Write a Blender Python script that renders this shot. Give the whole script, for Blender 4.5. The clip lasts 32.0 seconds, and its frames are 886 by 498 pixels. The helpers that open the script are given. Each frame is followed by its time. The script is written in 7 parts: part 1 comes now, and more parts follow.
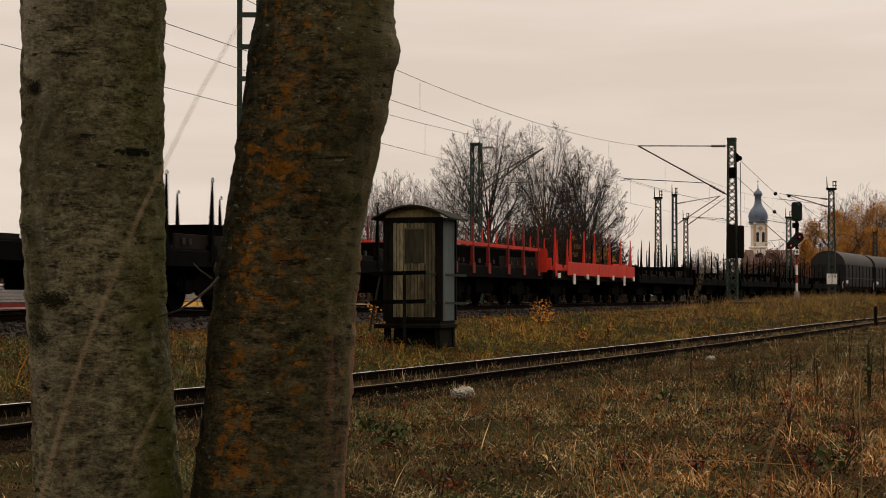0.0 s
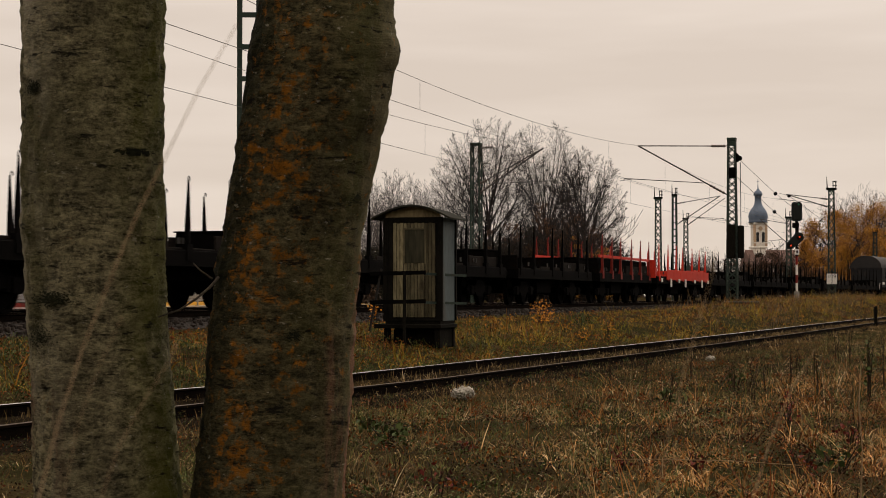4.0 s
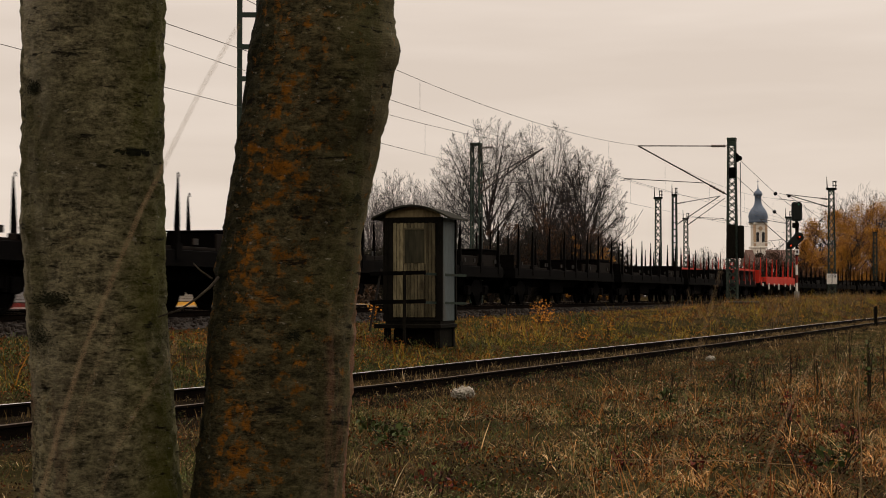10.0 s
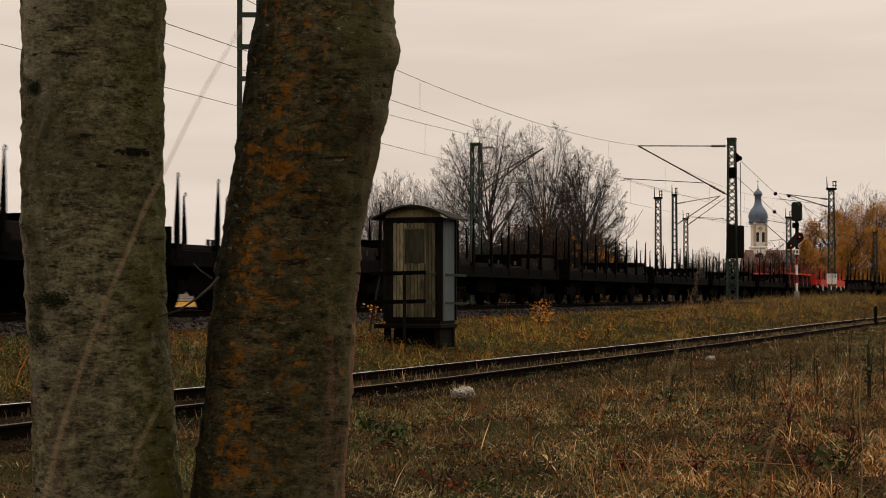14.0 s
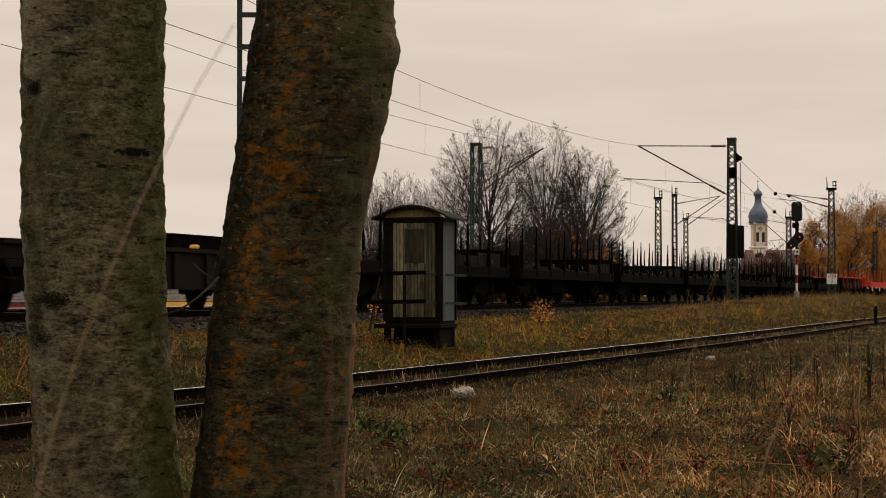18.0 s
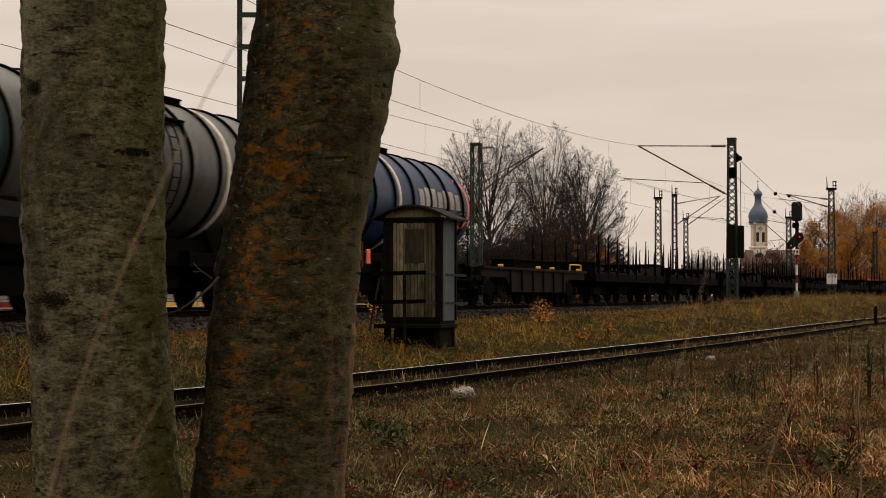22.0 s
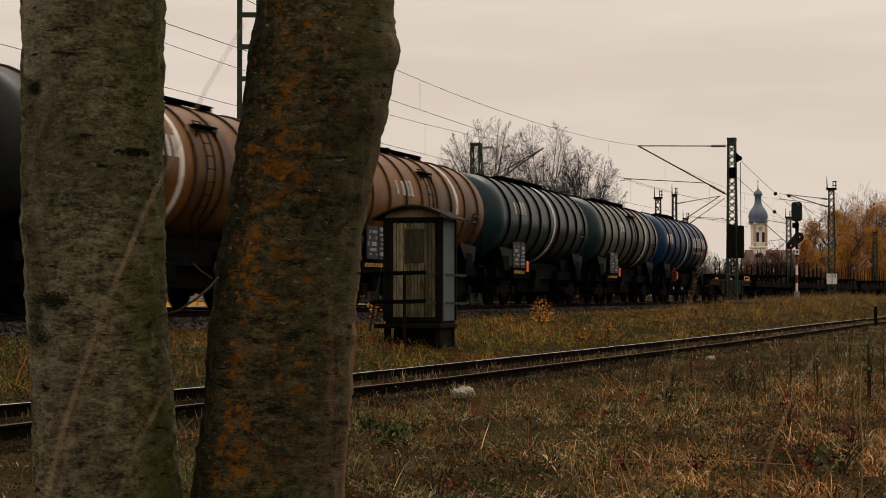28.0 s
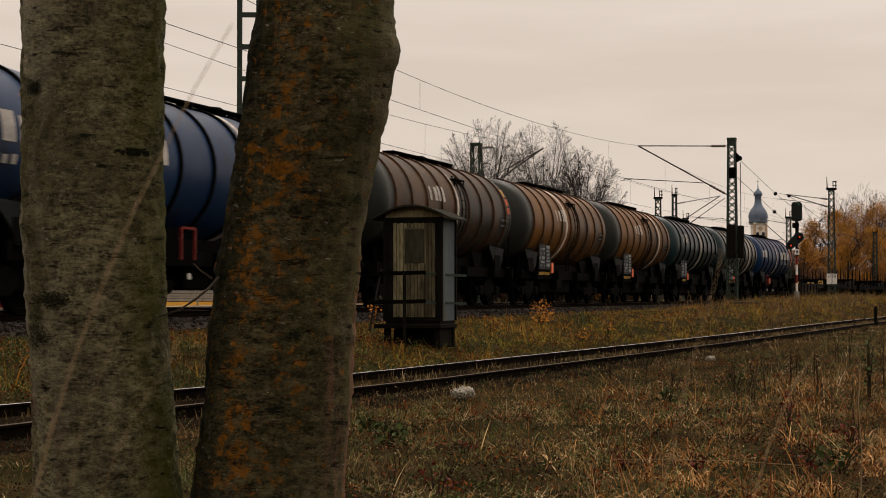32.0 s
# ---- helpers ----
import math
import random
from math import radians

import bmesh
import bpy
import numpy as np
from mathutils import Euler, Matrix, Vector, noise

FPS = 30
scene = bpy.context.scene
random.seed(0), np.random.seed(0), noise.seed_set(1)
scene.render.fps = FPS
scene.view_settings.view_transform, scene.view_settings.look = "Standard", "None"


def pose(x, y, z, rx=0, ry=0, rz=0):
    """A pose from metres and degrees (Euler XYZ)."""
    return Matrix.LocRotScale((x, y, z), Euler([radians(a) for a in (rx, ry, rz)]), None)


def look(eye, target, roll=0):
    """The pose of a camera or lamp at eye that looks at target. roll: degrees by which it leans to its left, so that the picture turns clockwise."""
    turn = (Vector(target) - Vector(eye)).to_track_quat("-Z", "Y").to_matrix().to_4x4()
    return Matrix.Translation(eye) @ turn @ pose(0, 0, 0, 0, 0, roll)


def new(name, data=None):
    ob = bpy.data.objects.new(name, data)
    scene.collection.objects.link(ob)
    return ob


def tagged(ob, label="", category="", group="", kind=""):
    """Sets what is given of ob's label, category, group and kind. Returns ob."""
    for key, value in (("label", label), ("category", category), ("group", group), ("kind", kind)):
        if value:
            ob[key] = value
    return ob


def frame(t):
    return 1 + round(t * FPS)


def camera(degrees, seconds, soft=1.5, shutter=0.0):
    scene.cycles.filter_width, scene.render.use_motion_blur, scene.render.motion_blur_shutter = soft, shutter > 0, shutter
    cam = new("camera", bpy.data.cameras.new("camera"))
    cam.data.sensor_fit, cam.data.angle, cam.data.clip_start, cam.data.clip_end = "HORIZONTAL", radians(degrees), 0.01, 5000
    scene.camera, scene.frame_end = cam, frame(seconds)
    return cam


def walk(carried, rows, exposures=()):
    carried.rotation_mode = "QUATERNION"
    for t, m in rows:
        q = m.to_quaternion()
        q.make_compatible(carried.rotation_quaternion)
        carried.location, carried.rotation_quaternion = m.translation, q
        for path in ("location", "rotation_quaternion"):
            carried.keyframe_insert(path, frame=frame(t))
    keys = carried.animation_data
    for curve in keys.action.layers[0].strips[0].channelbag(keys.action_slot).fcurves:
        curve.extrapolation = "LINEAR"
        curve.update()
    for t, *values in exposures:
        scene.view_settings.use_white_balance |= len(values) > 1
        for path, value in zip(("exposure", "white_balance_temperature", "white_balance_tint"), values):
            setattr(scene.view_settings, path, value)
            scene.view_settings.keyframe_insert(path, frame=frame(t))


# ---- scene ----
cam = camera(28.0, 32.0, soft=0.7, shutter=0.5)
EYE = (0.0, 0.0, 0.95)
CAM_POSE = look(EYE, (0.0, 100.0, 0.95 + 2.64), 0.0)
walk(cam, [(0.0, CAM_POSE), (32.0, CAM_POSE)], [(0.0, 0.0), (14.0, 0.0), (19.0, -0.04), (32.0, -0.05)])
cam.data.dof.use_dof = True
cam.data.dof.focus_distance = 8.0
cam.data.dof.aperture_fstop = 30.0

# ---- light: an overcast late autumn day ----
world = bpy.data.worlds.new("overcast_sky")
scene.world = world
world.use_nodes = True
wn, wl = world.node_tree.nodes, world.node_tree.links
wn.clear()
w_out = wn.new("ShaderNodeOutputWorld")
w_sky = wn.new("ShaderNodeTexSky")
w_sky.sky_type = "NISHITA"
w_sky.sun_disc = False
w_sky.sun_elevation = radians(55)
w_sky.sun_rotation = radians(26)
w_bg1 = wn.new("ShaderNodeBackground")
w_bg1.inputs["Strength"].default_value = 0.05
w_bg2 = wn.new("ShaderNodeBackground")
w_bg2.inputs["Strength"].default_value = 1.0
w_tc = wn.new("ShaderNodeTexCoord")
w_map = wn.new("ShaderNodeMapping")
w_map.inputs["Scale"].default_value = (1.2, 1.2, 9.0)
w_noise = wn.new("ShaderNodeTexNoise")
w_noise.inputs["Scale"].default_value = 3.1
w_noise.inputs["Detail"].default_value = 4.0
w_ramp = wn.new("ShaderNodeValToRGB")
w_ramp.color_ramp.elements[0].position = 0.36
w_ramp.color_ramp.elements[0].color = (0.745, 0.626, 0.528, 1)
w_ramp.color_ramp.elements[1].position = 0.66
w_ramp.color_ramp.elements[1].color = (0.85, 0.725, 0.622, 1)
w_mix = wn.new("ShaderNodeMixShader")
w_mix.inputs[0].default_value = 0.94
wl.new(w_tc.outputs["Generated"], w_map.inputs["Vector"])
wl.new(w_map.outputs["Vector"], w_noise.inputs["Vector"])
wl.new(w_noise.outputs["Fac"], w_ramp.inputs["Fac"])
# an overcast sky is brighter overhead than at the horizon
w_sep = wn.new("ShaderNodeSeparateXYZ")
w_high = wn.new("ShaderNodeMapRange")
w_high.inputs["From Min"].default_value = 0.18
w_high.inputs["From Max"].default_value = 0.95
w_high.inputs["To Min"].default_value = 1.0
w_high.inputs["To Max"].default_value = 1.9
wl.new(w_tc.outputs["Generated"], w_sep.inputs[0])
wl.new(w_sep.outputs["Z"], w_high.inputs["Value"])
wl.new(w_high.outputs[0], w_bg2.inputs["Strength"])
wl.new(w_ramp.outputs["Color"], w_bg2.inputs["Color"])
wl.new(w_sky.outputs["Color"], w_bg1.inputs["Color"])
wl.new(w_bg1.outputs[0], w_mix.inputs[1])
wl.new(w_bg2.outputs[0], w_mix.inputs[2])
wl.new(w_mix.outputs[0], w_out.inputs["Surface"])

sun = new("sun", bpy.data.lights.new("sun", "SUN"))
sun.data.energy = 1.4
sun.data.angle = radians(25)
sun.data.color = (1.0, 0.93, 0.84)
sun.matrix_world = look((45, 130, 150), (0, 40, 0))


# ---- materials ----
def node_mat(name):
    m = bpy.data.materials.new(name)
    m.use_nodes = True
    nt = m.node_tree
    return m, nt, nt.nodes["Principled BSDF"]


def surface(name, low, high, rough=0.7, metal=0.0, scale=4.0, fine=40.0, bump=0.2, dirt=None, dirt_scale=1.2,
            dirt_amount=0.5, stretch=(1, 1, 1), per="", bump_dist=0.01, spec=None):
    """A surface of two colours in two scales of noise, with stains of a third colour and fine relief."""
    m, nt, bsdf = node_mat(name)
    n, l = nt.nodes, nt.links
    tc = n.new("ShaderNodeTexCoord")
    mp = n.new("ShaderNodeMapping")
    mp.inputs["Scale"].default_value = stretch
    l.new(tc.outputs["Object"], mp.inputs["Vector"])
    big = n.new("ShaderNodeTexNoise")
    big.inputs["Scale"].default_value = scale
    big.inputs["Detail"].default_value = 5
    small = n.new("ShaderNodeTexNoise")
    small.inputs["Scale"].default_value = fine
    small.inputs["Detail"].default_value = 4
    l.new(mp.outputs["Vector"], big.inputs["Vector"])
    l.new(mp.outputs["Vector"], small.inputs["Vector"])
    mean = n.new("ShaderNodeMath")
    mean.operation = "ADD"
    half = n.new("ShaderNodeMath")
    half.operation = "MULTIPLY"
    half.inputs[1].default_value = 0.5
    l.new(big.outputs["Fac"], mean.inputs[0])
    l.new(small.outputs["Fac"], mean.inputs[1])
    l.new(mean.outputs[0], half.inputs[0])
    ramp = n.new("ShaderNodeValToRGB")
    ramp.color_ramp.elements[0].position = 0.36
    ramp.color_ramp.elements[0].color = (*low, 1)
    ramp.color_ramp.elements[1].position = 0.64
    ramp.color_ramp.elements[1].color = (*high, 1)
    l.new(half.outputs[0], ramp.inputs["Fac"])
    out = ramp.outputs["Color"]
    if per:
        src = n.new("ShaderNodeObjectInfo" if per == "object" else "ShaderNodeNewGeometry")
        hsv = n.new("ShaderNodeHueSaturation")
        rng = n.new("ShaderNodeMapRange")
        rng.inputs["To Min"].default_value = 0.55
        rng.inputs["To Max"].default_value = 1.45
        l.new(src.outputs["Random" if per == "object" else "Random Per Island"], rng.inputs["Value"])
        l.new(rng.outputs[0], hsv.inputs["Value"])
        l.new(out, hsv.inputs["Color"])
        out = hsv.outputs["Color"]
    if dirt:
        st = n.new("ShaderNodeTexNoise")
        st.inputs["Scale"].default_value = dirt_scale
        st.inputs["Detail"].default_value = 6
        st.inputs["Roughness"].default_value = 0.65
        l.new(mp.outputs["Vector"], st.inputs["Vector"])
        edge = n.new("ShaderNodeMapRange")
        edge.inputs["From Min"].default_value = 0.62 - 0.24 * dirt_amount
        edge.inputs["From Max"].default_value = 0.78 - 0.24 * dirt_amount
        l.new(st.outputs["Fac"], edge.inputs["Value"])
        mix = n.new("ShaderNodeMix")
        mix.data_type = "RGBA"
        l.new(edge.outputs[0], mix.inputs["Factor"])
        l.new(out, mix.inputs["A"])
        mix.inputs["B"].default_value = (*dirt, 1)
        out = mix.outputs["Result"]
    l.new(out, bsdf.inputs["Base Color"])
    bsdf.inputs["Roughness"].default_value = rough
    bsdf.inputs["Metallic"].default_value = metal
    bsdf.inputs["Specular IOR Level"].default_value = spec if spec is not None else (0.1 if rough > 0.55 else 0.35)
    if bump:
        bp = n.new("ShaderNodeBump")
        bp.inputs["Strength"].default_value = bump
        bp.inputs["Distance"].default_value = bump_dist
        l.new(half.outputs[0], bp.inputs["Height"])
        l.new(bp.outputs["Normal"], bsdf.inputs["Normal"])
    return m


def glow(name, col, strength):
    m, nt, bsdf = node_mat(name)
    bsdf.inputs["Base Color"].default_value = (*col, 1)
    bsdf.inputs["Emission Color"].default_value = (*col, 1)
    bsdf.inputs["Emission Strength"].default_value = strength
    return m


def foliage(name, stops, rough=0.8, scale=0.35, spec=0.15, patches=1.5):
    """Leaf or blade colour: each island takes a colour of the row of stops, shifted by patches over the ground."""
    m, nt, bsdf = node_mat(name)
    n, l = nt.nodes, nt.links
    geo = n.new("ShaderNodeNewGeometry")
    tc = n.new("ShaderNodeTexCoord")
    patch = n.new("ShaderNodeTexNoise")
    patch.inputs["Scale"].default_value = scale
    patch.inputs["Detail"].default_value = 3
    l.new(tc.outputs["Object"], patch.inputs["Vector"])
    a = n.new("ShaderNodeMath")
    a.operation = "MULTIPLY_ADD"
    a.inputs[1].default_value = 0.55
    l.new(geo.outputs["Random Per Island"], a.inputs[0])
    b = n.new("ShaderNodeMath")
    b.operation = "MULTIPLY_ADD"
    b.inputs[1].default_value = patches
    b.inputs[2].default_value = 0.23 - 0.5 * patches
    l.new(patch.outputs["Fac"], b.inputs[0])
    l.new(b.outputs[0], a.inputs[2])
    ramp = n.new("ShaderNodeValToRGB")
    els = ramp.color_ramp.elements
    while len(els) < len(stops):
        els.new(0.5)
    for i, c in enumerate(stops):
        els[i].position = i / (len(stops) - 1)
        els[i].color = (*c, 1)
    l.new(a.outputs[0], ramp.inputs["Fac"])
    l.new(ramp.outputs["Color"], bsdf.inputs["Base Color"])
    bsdf.inputs["Roughness"].default_value = rough
    bsdf.inputs["Specular IOR Level"].default_value = spec
    return m


BLACK_STEEL = surface("sooty_black_steel", (0.0012, 0.0011, 0.0011), (0.0034, 0.0030, 0.0028), 0.9, 0.0, 2.0, 25, 0.2,
                      (0.006, 0.0046, 0.0036), 1.4, 0.22, spec=0.03)
BROWN_STEEL = surface("rusty_brown_steel", (0.0055, 0.0036, 0.0028), (0.015, 0.009, 0.006), 0.7, 0.0, 1.5, 22, 0.2,
                      (0.006, 0.0045, 0.004), 1.1, 0.45, spec=0.05)
RED_PAINT = surface("traffic_red_paint", (0.38, 0.022, 0.012), (0.54, 0.036, 0.017), 0.6, 0.0, 1.0, 18, 0.08,
                    (0.16, 0.02, 0.012), 0.9, 0.12)
WHITE_PAINT = surface("dirty_white_paint", (0.55, 0.52, 0.48), (0.75, 0.72, 0.67), 0.6, 0.0, 2.0, 20, 0.08,
                      (0.25, 0.2, 0.16), 1.5, 0.2)
YELLOW_PAINT = surface("yellow_paint", (0.62, 0.33, 0.03), (0.75, 0.43, 0.05), 0.5, 0.0, 2.0, 20, 0.05)
ORANGE_PAINT = surface("orange_paint", (0.75, 0.12, 0.03), (0.85, 0.17, 0.05), 0.5, 0.0, 2.0, 20, 0.05)
MAST_GREEN = surface("faded_green_mast_paint", (0.013, 0.023, 0.017), (0.030, 0.045, 0.034), 0.75, 0.0, 1.5, 18, 0.15,
                     (0.03, 0.02, 0.014), 1.2, 0.3, spec=0.2)
WIRE = surface("weathered_wire", (0.05, 0.045, 0.04), (0.09, 0.08, 0.07), 0.6, 0.5, 3, 30, 0)
INSULATOR = surface("brown_insulator", (0.03, 0.018, 0.012), (0.06, 0.035, 0.02), 0.3, 0.0, 5, 40, 0)
RAIL_STEEL = surface("rusty_rail", (0.003, 0.0022, 0.0018), (0.009, 0.006, 0.004), 0.95, 0.0, 5, 60, 0.3, spec=0.02)
RAIL_TOP = surface("worn_rail_head", (0.55, 0.54, 0.53), (0.82, 0.81, 0.80), 0.25, 0.95, 3, 60, 0.05,
                   (0.09, 0.055, 0.035), 2.0, 0.25)
RAIL_DULL = surface("dull_rail_head", (0.05, 0.036, 0.026), (0.12, 0.088, 0.066), 0.6, 0.2, 3, 60, 0.05,
                    (0.05, 0.03, 0.02), 2.0, 0.35)
SLEEPER = surface("tarred_wooden_sleeper", (0.022, 0.016, 0.012), (0.06, 0.045, 0.034), 0.9, 0.0, 3, 30, 0.5,
                  stretch=(1, 6, 6), per="object", spec=0.15)
CONCRETE = surface("weathered_concrete", (0.17, 0.155, 0.14), (0.29, 0.27, 0.245), 0.9, 0.0, 1.5, 30, 0.3,
                   (0.08, 0.07, 0.06), 0.8, 0.4)
BALLAST = surface("dark_ballast", (0.010, 0.008, 0.007), (0.036, 0.029, 0.024), 0.95, 0.0, 8, 22, 0.9, per="island",
                  bump_dist=0.05, spec=0.1)
DARK_BED = surface("sooty_siding_earth", (0.004, 0.0032, 0.0024), (0.020, 0.0145, 0.009), 1.0, 0.0, 3.0, 40, 0.9, (0.012, 0.010, 0.006), 1.5, 0.4, bump_dist=0.04, spec=0.0)
SOIL = surface("autumn_soil", (0.006, 0.0045, 0.0025), (0.048, 0.034, 0.015), 1.0, 0.0, 1.1, 26, 0.9,
               (0.020, 0.022, 0.009), 0.25, 0.5, bump_dist=0.06, spec=0.0)


# ---- mesh helpers ----
def part(name, bm, material, parent=None, label="", smooth=False):
    me = bpy.data.meshes.new(name)
    bm.normal_update()
    bm.to_mesh(me)
    bm.free()
    return part_mesh(name, me, material, parent, label, smooth)


def part_mesh(name, me, material, parent=None, label="", smooth=False):
    if material and not me.materials:
        me.materials.append(material)
    if smooth:
        me.shade_smooth()
    ob = new(name, me)
    if parent:
        ob.parent = parent
    return tagged(ob, label)


def thing(name, label, category, group="", kind="", m=None):
    ob = new(name)
    if m is not None:
        ob.matrix_basis = m
    return tagged(ob, label, category, group, kind)


def box(bm, x0, x1, y0, y1, z0, z1, m=None, bevel=0.0):
    r = bmesh.ops.create_cube(bm, size=1.0, matrix=Matrix.Translation(((x0 + x1) / 2, (y0 + y1) / 2, (z0 + z1) / 2))
                              @ Matrix.Diagonal((x1 - x0, y1 - y0, z1 - z0, 1)))
    vs = r["verts"]
    if bevel:
        es = list({e for v in vs for e in v.link_edges})
        vs = bmesh.ops.bevel(bm, geom=es, offset=bevel, segments=1, affect="EDGES")["verts"]
    if m is not None:
        bmesh.ops.transform(bm, matrix=m, verts=vs)
    return bm


def bar(bm, a, b, w, h=None, up=(0, 0, 1)):
    """A square bar from a to b."""
    a, b = Vector(a), Vector(b)
    d = b - a
    ln = d.length
    if ln < 1e-6:
        return bm
    z = d / ln
    u = Vector(up)
    if abs(z.dot(u)) > 0.97:
        u = Vector((1, 0, 0))
    x = u.cross(z).normalized()
    y = z.cross(x)
    m = Matrix((x, y, z)).transposed().to_4x4()
    m.translation = (a + b) / 2
    bmesh.ops.create_cube(bm, size=1.0, matrix=m @ Matrix.Diagonal((w, h or w, ln, 1)))
    return bm


def rod(bm, a, b, r, seg=8, r2=None):
    a, b = Vector(a), Vector(b)
    d = b - a
    if d.length < 1e-6:
        return bm
    m = d.to_track_quat("Z", "Y").to_matrix().to_4x4()
    m.translation = (a + b) / 2
    bmesh.ops.create_cone(bm, cap_ends=True, segments=seg, radius1=r, radius2=r if r2 is None else r2, depth=d.length, matrix=m)
    return bm


def tube(bm, pts, radii, seg=8, cap=True):
    """A tube along points with a radius at each."""
    pts = [Vector(p) for p in pts]
    rings = []
    side = None
    for i, p in enumerate(pts):
        d = (pts[min(i + 1, len(pts) - 1)] - pts[max(i - 1, 0)]).normalized()
        if side is None:
            side = d.orthogonal().normalized()
        side = (side - d * side.dot(d)).normalized()
        up = d.cross(side)
        r = radii[i] if hasattr(radii, "__len__") else radii
        rings.append([bm.verts.new(p + (side * math.cos(2 * math.pi * k / seg) + up * math.sin(2 * math.pi * k / seg)) * r) for k in range(seg)])
    for a, b in zip(rings, rings[1:]):
        for k in range(seg):
            bm.faces.new((a[k], a[(k + 1) % seg], b[(k + 1) % seg], b[k]))
    if cap:
        bm.faces.new(rings[0][::-1])
        bm.faces.new(rings[-1])
    return bm


def lathe(bm, profile, seg=24, m=None):
    """A turned shape about z: (radius, height) from bottom to top."""
    rings = []
    for r, z in profile:
        r = max(r, 0.0005)
        rings.append([bm.verts.new((r * math.cos(2 * math.pi * k / seg), r * math.sin(2 * math.pi * k / seg), z)) for k in range(seg)])
    for a, b in zip(rings, rings[1:]):
        for k in range(seg):
            bm.faces.new((a[k], a[(k + 1) % seg], b[(k + 1) % seg], b[k]))
    bm.faces.new(rings[0][::-1])
    bm.faces.new(rings[-1])
    if m is not None:
        bmesh.ops.transform(bm, matrix=m, verts=[v for r in rings for v in r])
    return bm


def prism(bm, outline, x0, x1, axis="x"):
    """An outline of (y, z) drawn out from x0 to x1 (axis x), or of (x, z) along y."""
    a = [bm.verts.new((x0, y, z) if axis == "x" else (y, x0, z)) for y, z in outline]
    b = [bm.verts.new((x1, y, z) if axis == "x" else (y, x1, z)) for y, z in outline]
    k = len(a)
    for i in range(k):
        bm.faces.new((a[i], a[(i + 1) % k], b[(i + 1) % k], b[i]))
    bm.faces.new(a[::-1])
    bm.faces.new(b)
    bmesh.ops.recalc_face_normals(bm, faces=bm.faces[:])
    return bm


def B():
    return bmesh.new()


def mesh_from(name, verts, faces):
    me = bpy.data.meshes.new(name)
    me.from_pydata([tuple(v) for v in verts], [], [tuple(f) for f in faces])
    me.update()
    return me


def quads_mesh(name, verts):
    """A mesh of loose quads out of an array of shape (quads, 4, 3)."""
    verts = np.asarray(verts, dtype=np.float32)
    k = len(verts)
    me = bpy.data.meshes.new(name)
    me.vertices.add(k * 4)
    me.vertices.foreach_set("co", verts.reshape(-1))
    me.loops.add(k * 4)
    me.loops.foreach_set("vertex_index", np.arange(k * 4, dtype=np.int32))
    me.polygons.add(k)
    me.polygons.foreach_set("loop_start", np.arange(0, k * 4, 4, dtype=np.int32))
    me.update(calc_edges=True)
    return me


# ---- plan: the main line, the siding, the ground ----
D = Vector((0.302, 0.9533, 0.0))        # along the main line
N = Vector((-0.9533, 0.302, 0.0))       # across it, away from the eye
P_MAIN, P_SECOND = 16.43, 20.7           # how far across the tracks lie
RAIL_Z = 0.65
CURVE_START, CURVE_R = 87.0, 856.0


def bend(a):
    return max(0.0, a - CURVE_START) ** 2 / (2 * CURVE_R)


def on_line(a, p, z=0.0):
    """A point a metres along the main line and p across it; the line bends from CURVE_START on."""
    v = D * a + N * (p - bend(a))
    return Vector((v.x, v.y, z))


def heading(a):
    """The turn of the line about z, in degrees from x, at a."""
    return math.degrees(math.atan2(D.y, D.x) - math.atan(max(0.0, a - CURVE_START) / CURVE_R))


SIDING_DIR = Vector((0.3477, 0.9376, 0.0))
SIDING_N = Vector((-0.9376, 0.3477, 0.0))
SIDING_P = 8.25
SIDING_RAIL_Z = 0.025


def siding_dip(y):
    """The old siding has sunk a little between the hut and the stones."""
    return 0.016 + 0.052 * smooth(14, 22, y) - 0.068 * smooth(34, 72, y)


def smooth(e0, e1, v):
    t = min(1.0, max(0.0, (v - e0) / (e1 - e0)))
    return t * t * (3 - 2 * t)


def ground_z(x, y):
    a = x * D.x + y * D.y
    p = x * N.x + y * N.y + bend(a)
    s = x * SIDING_N.x + y * SIDING_N.y - SIDING_P
    z = 0.04 * noise.noise((x * 0.35, y * 0.35, 0)) + 0.02 * noise.noise((x * 1.3, y * 1.3, 3))
    z += -0.15 + 0.05 * smooth(2.6, 1.2, abs(s)) + 0.36 * smooth(1.3, 4.2, s) + 0.14 * smooth(4.0, 8.0, s)
    z += (0.06 * smooth(35, 60, a) + 0.46 * smooth(62, 112, a)) * smooth(1.6, 4.5, s) * (1 - 0.85 * smooth(12.3, 13.8, p))
    return z - siding_dip(y) * smooth(5.0, 1.6, abs(s))


def rail_profile():
    return [(-0.07, 0.0), (0.07, 0.0), (0.07, 0.012), (0.012, 0.03), (0.012, 0.115), (0.036, 0.128), (0.036, 0.145),
            (-0.036, 0.145), (-0.036, 0.128), (-0.012, 0.115), (-0.012, 0.03), (-0.07, 0.012)]


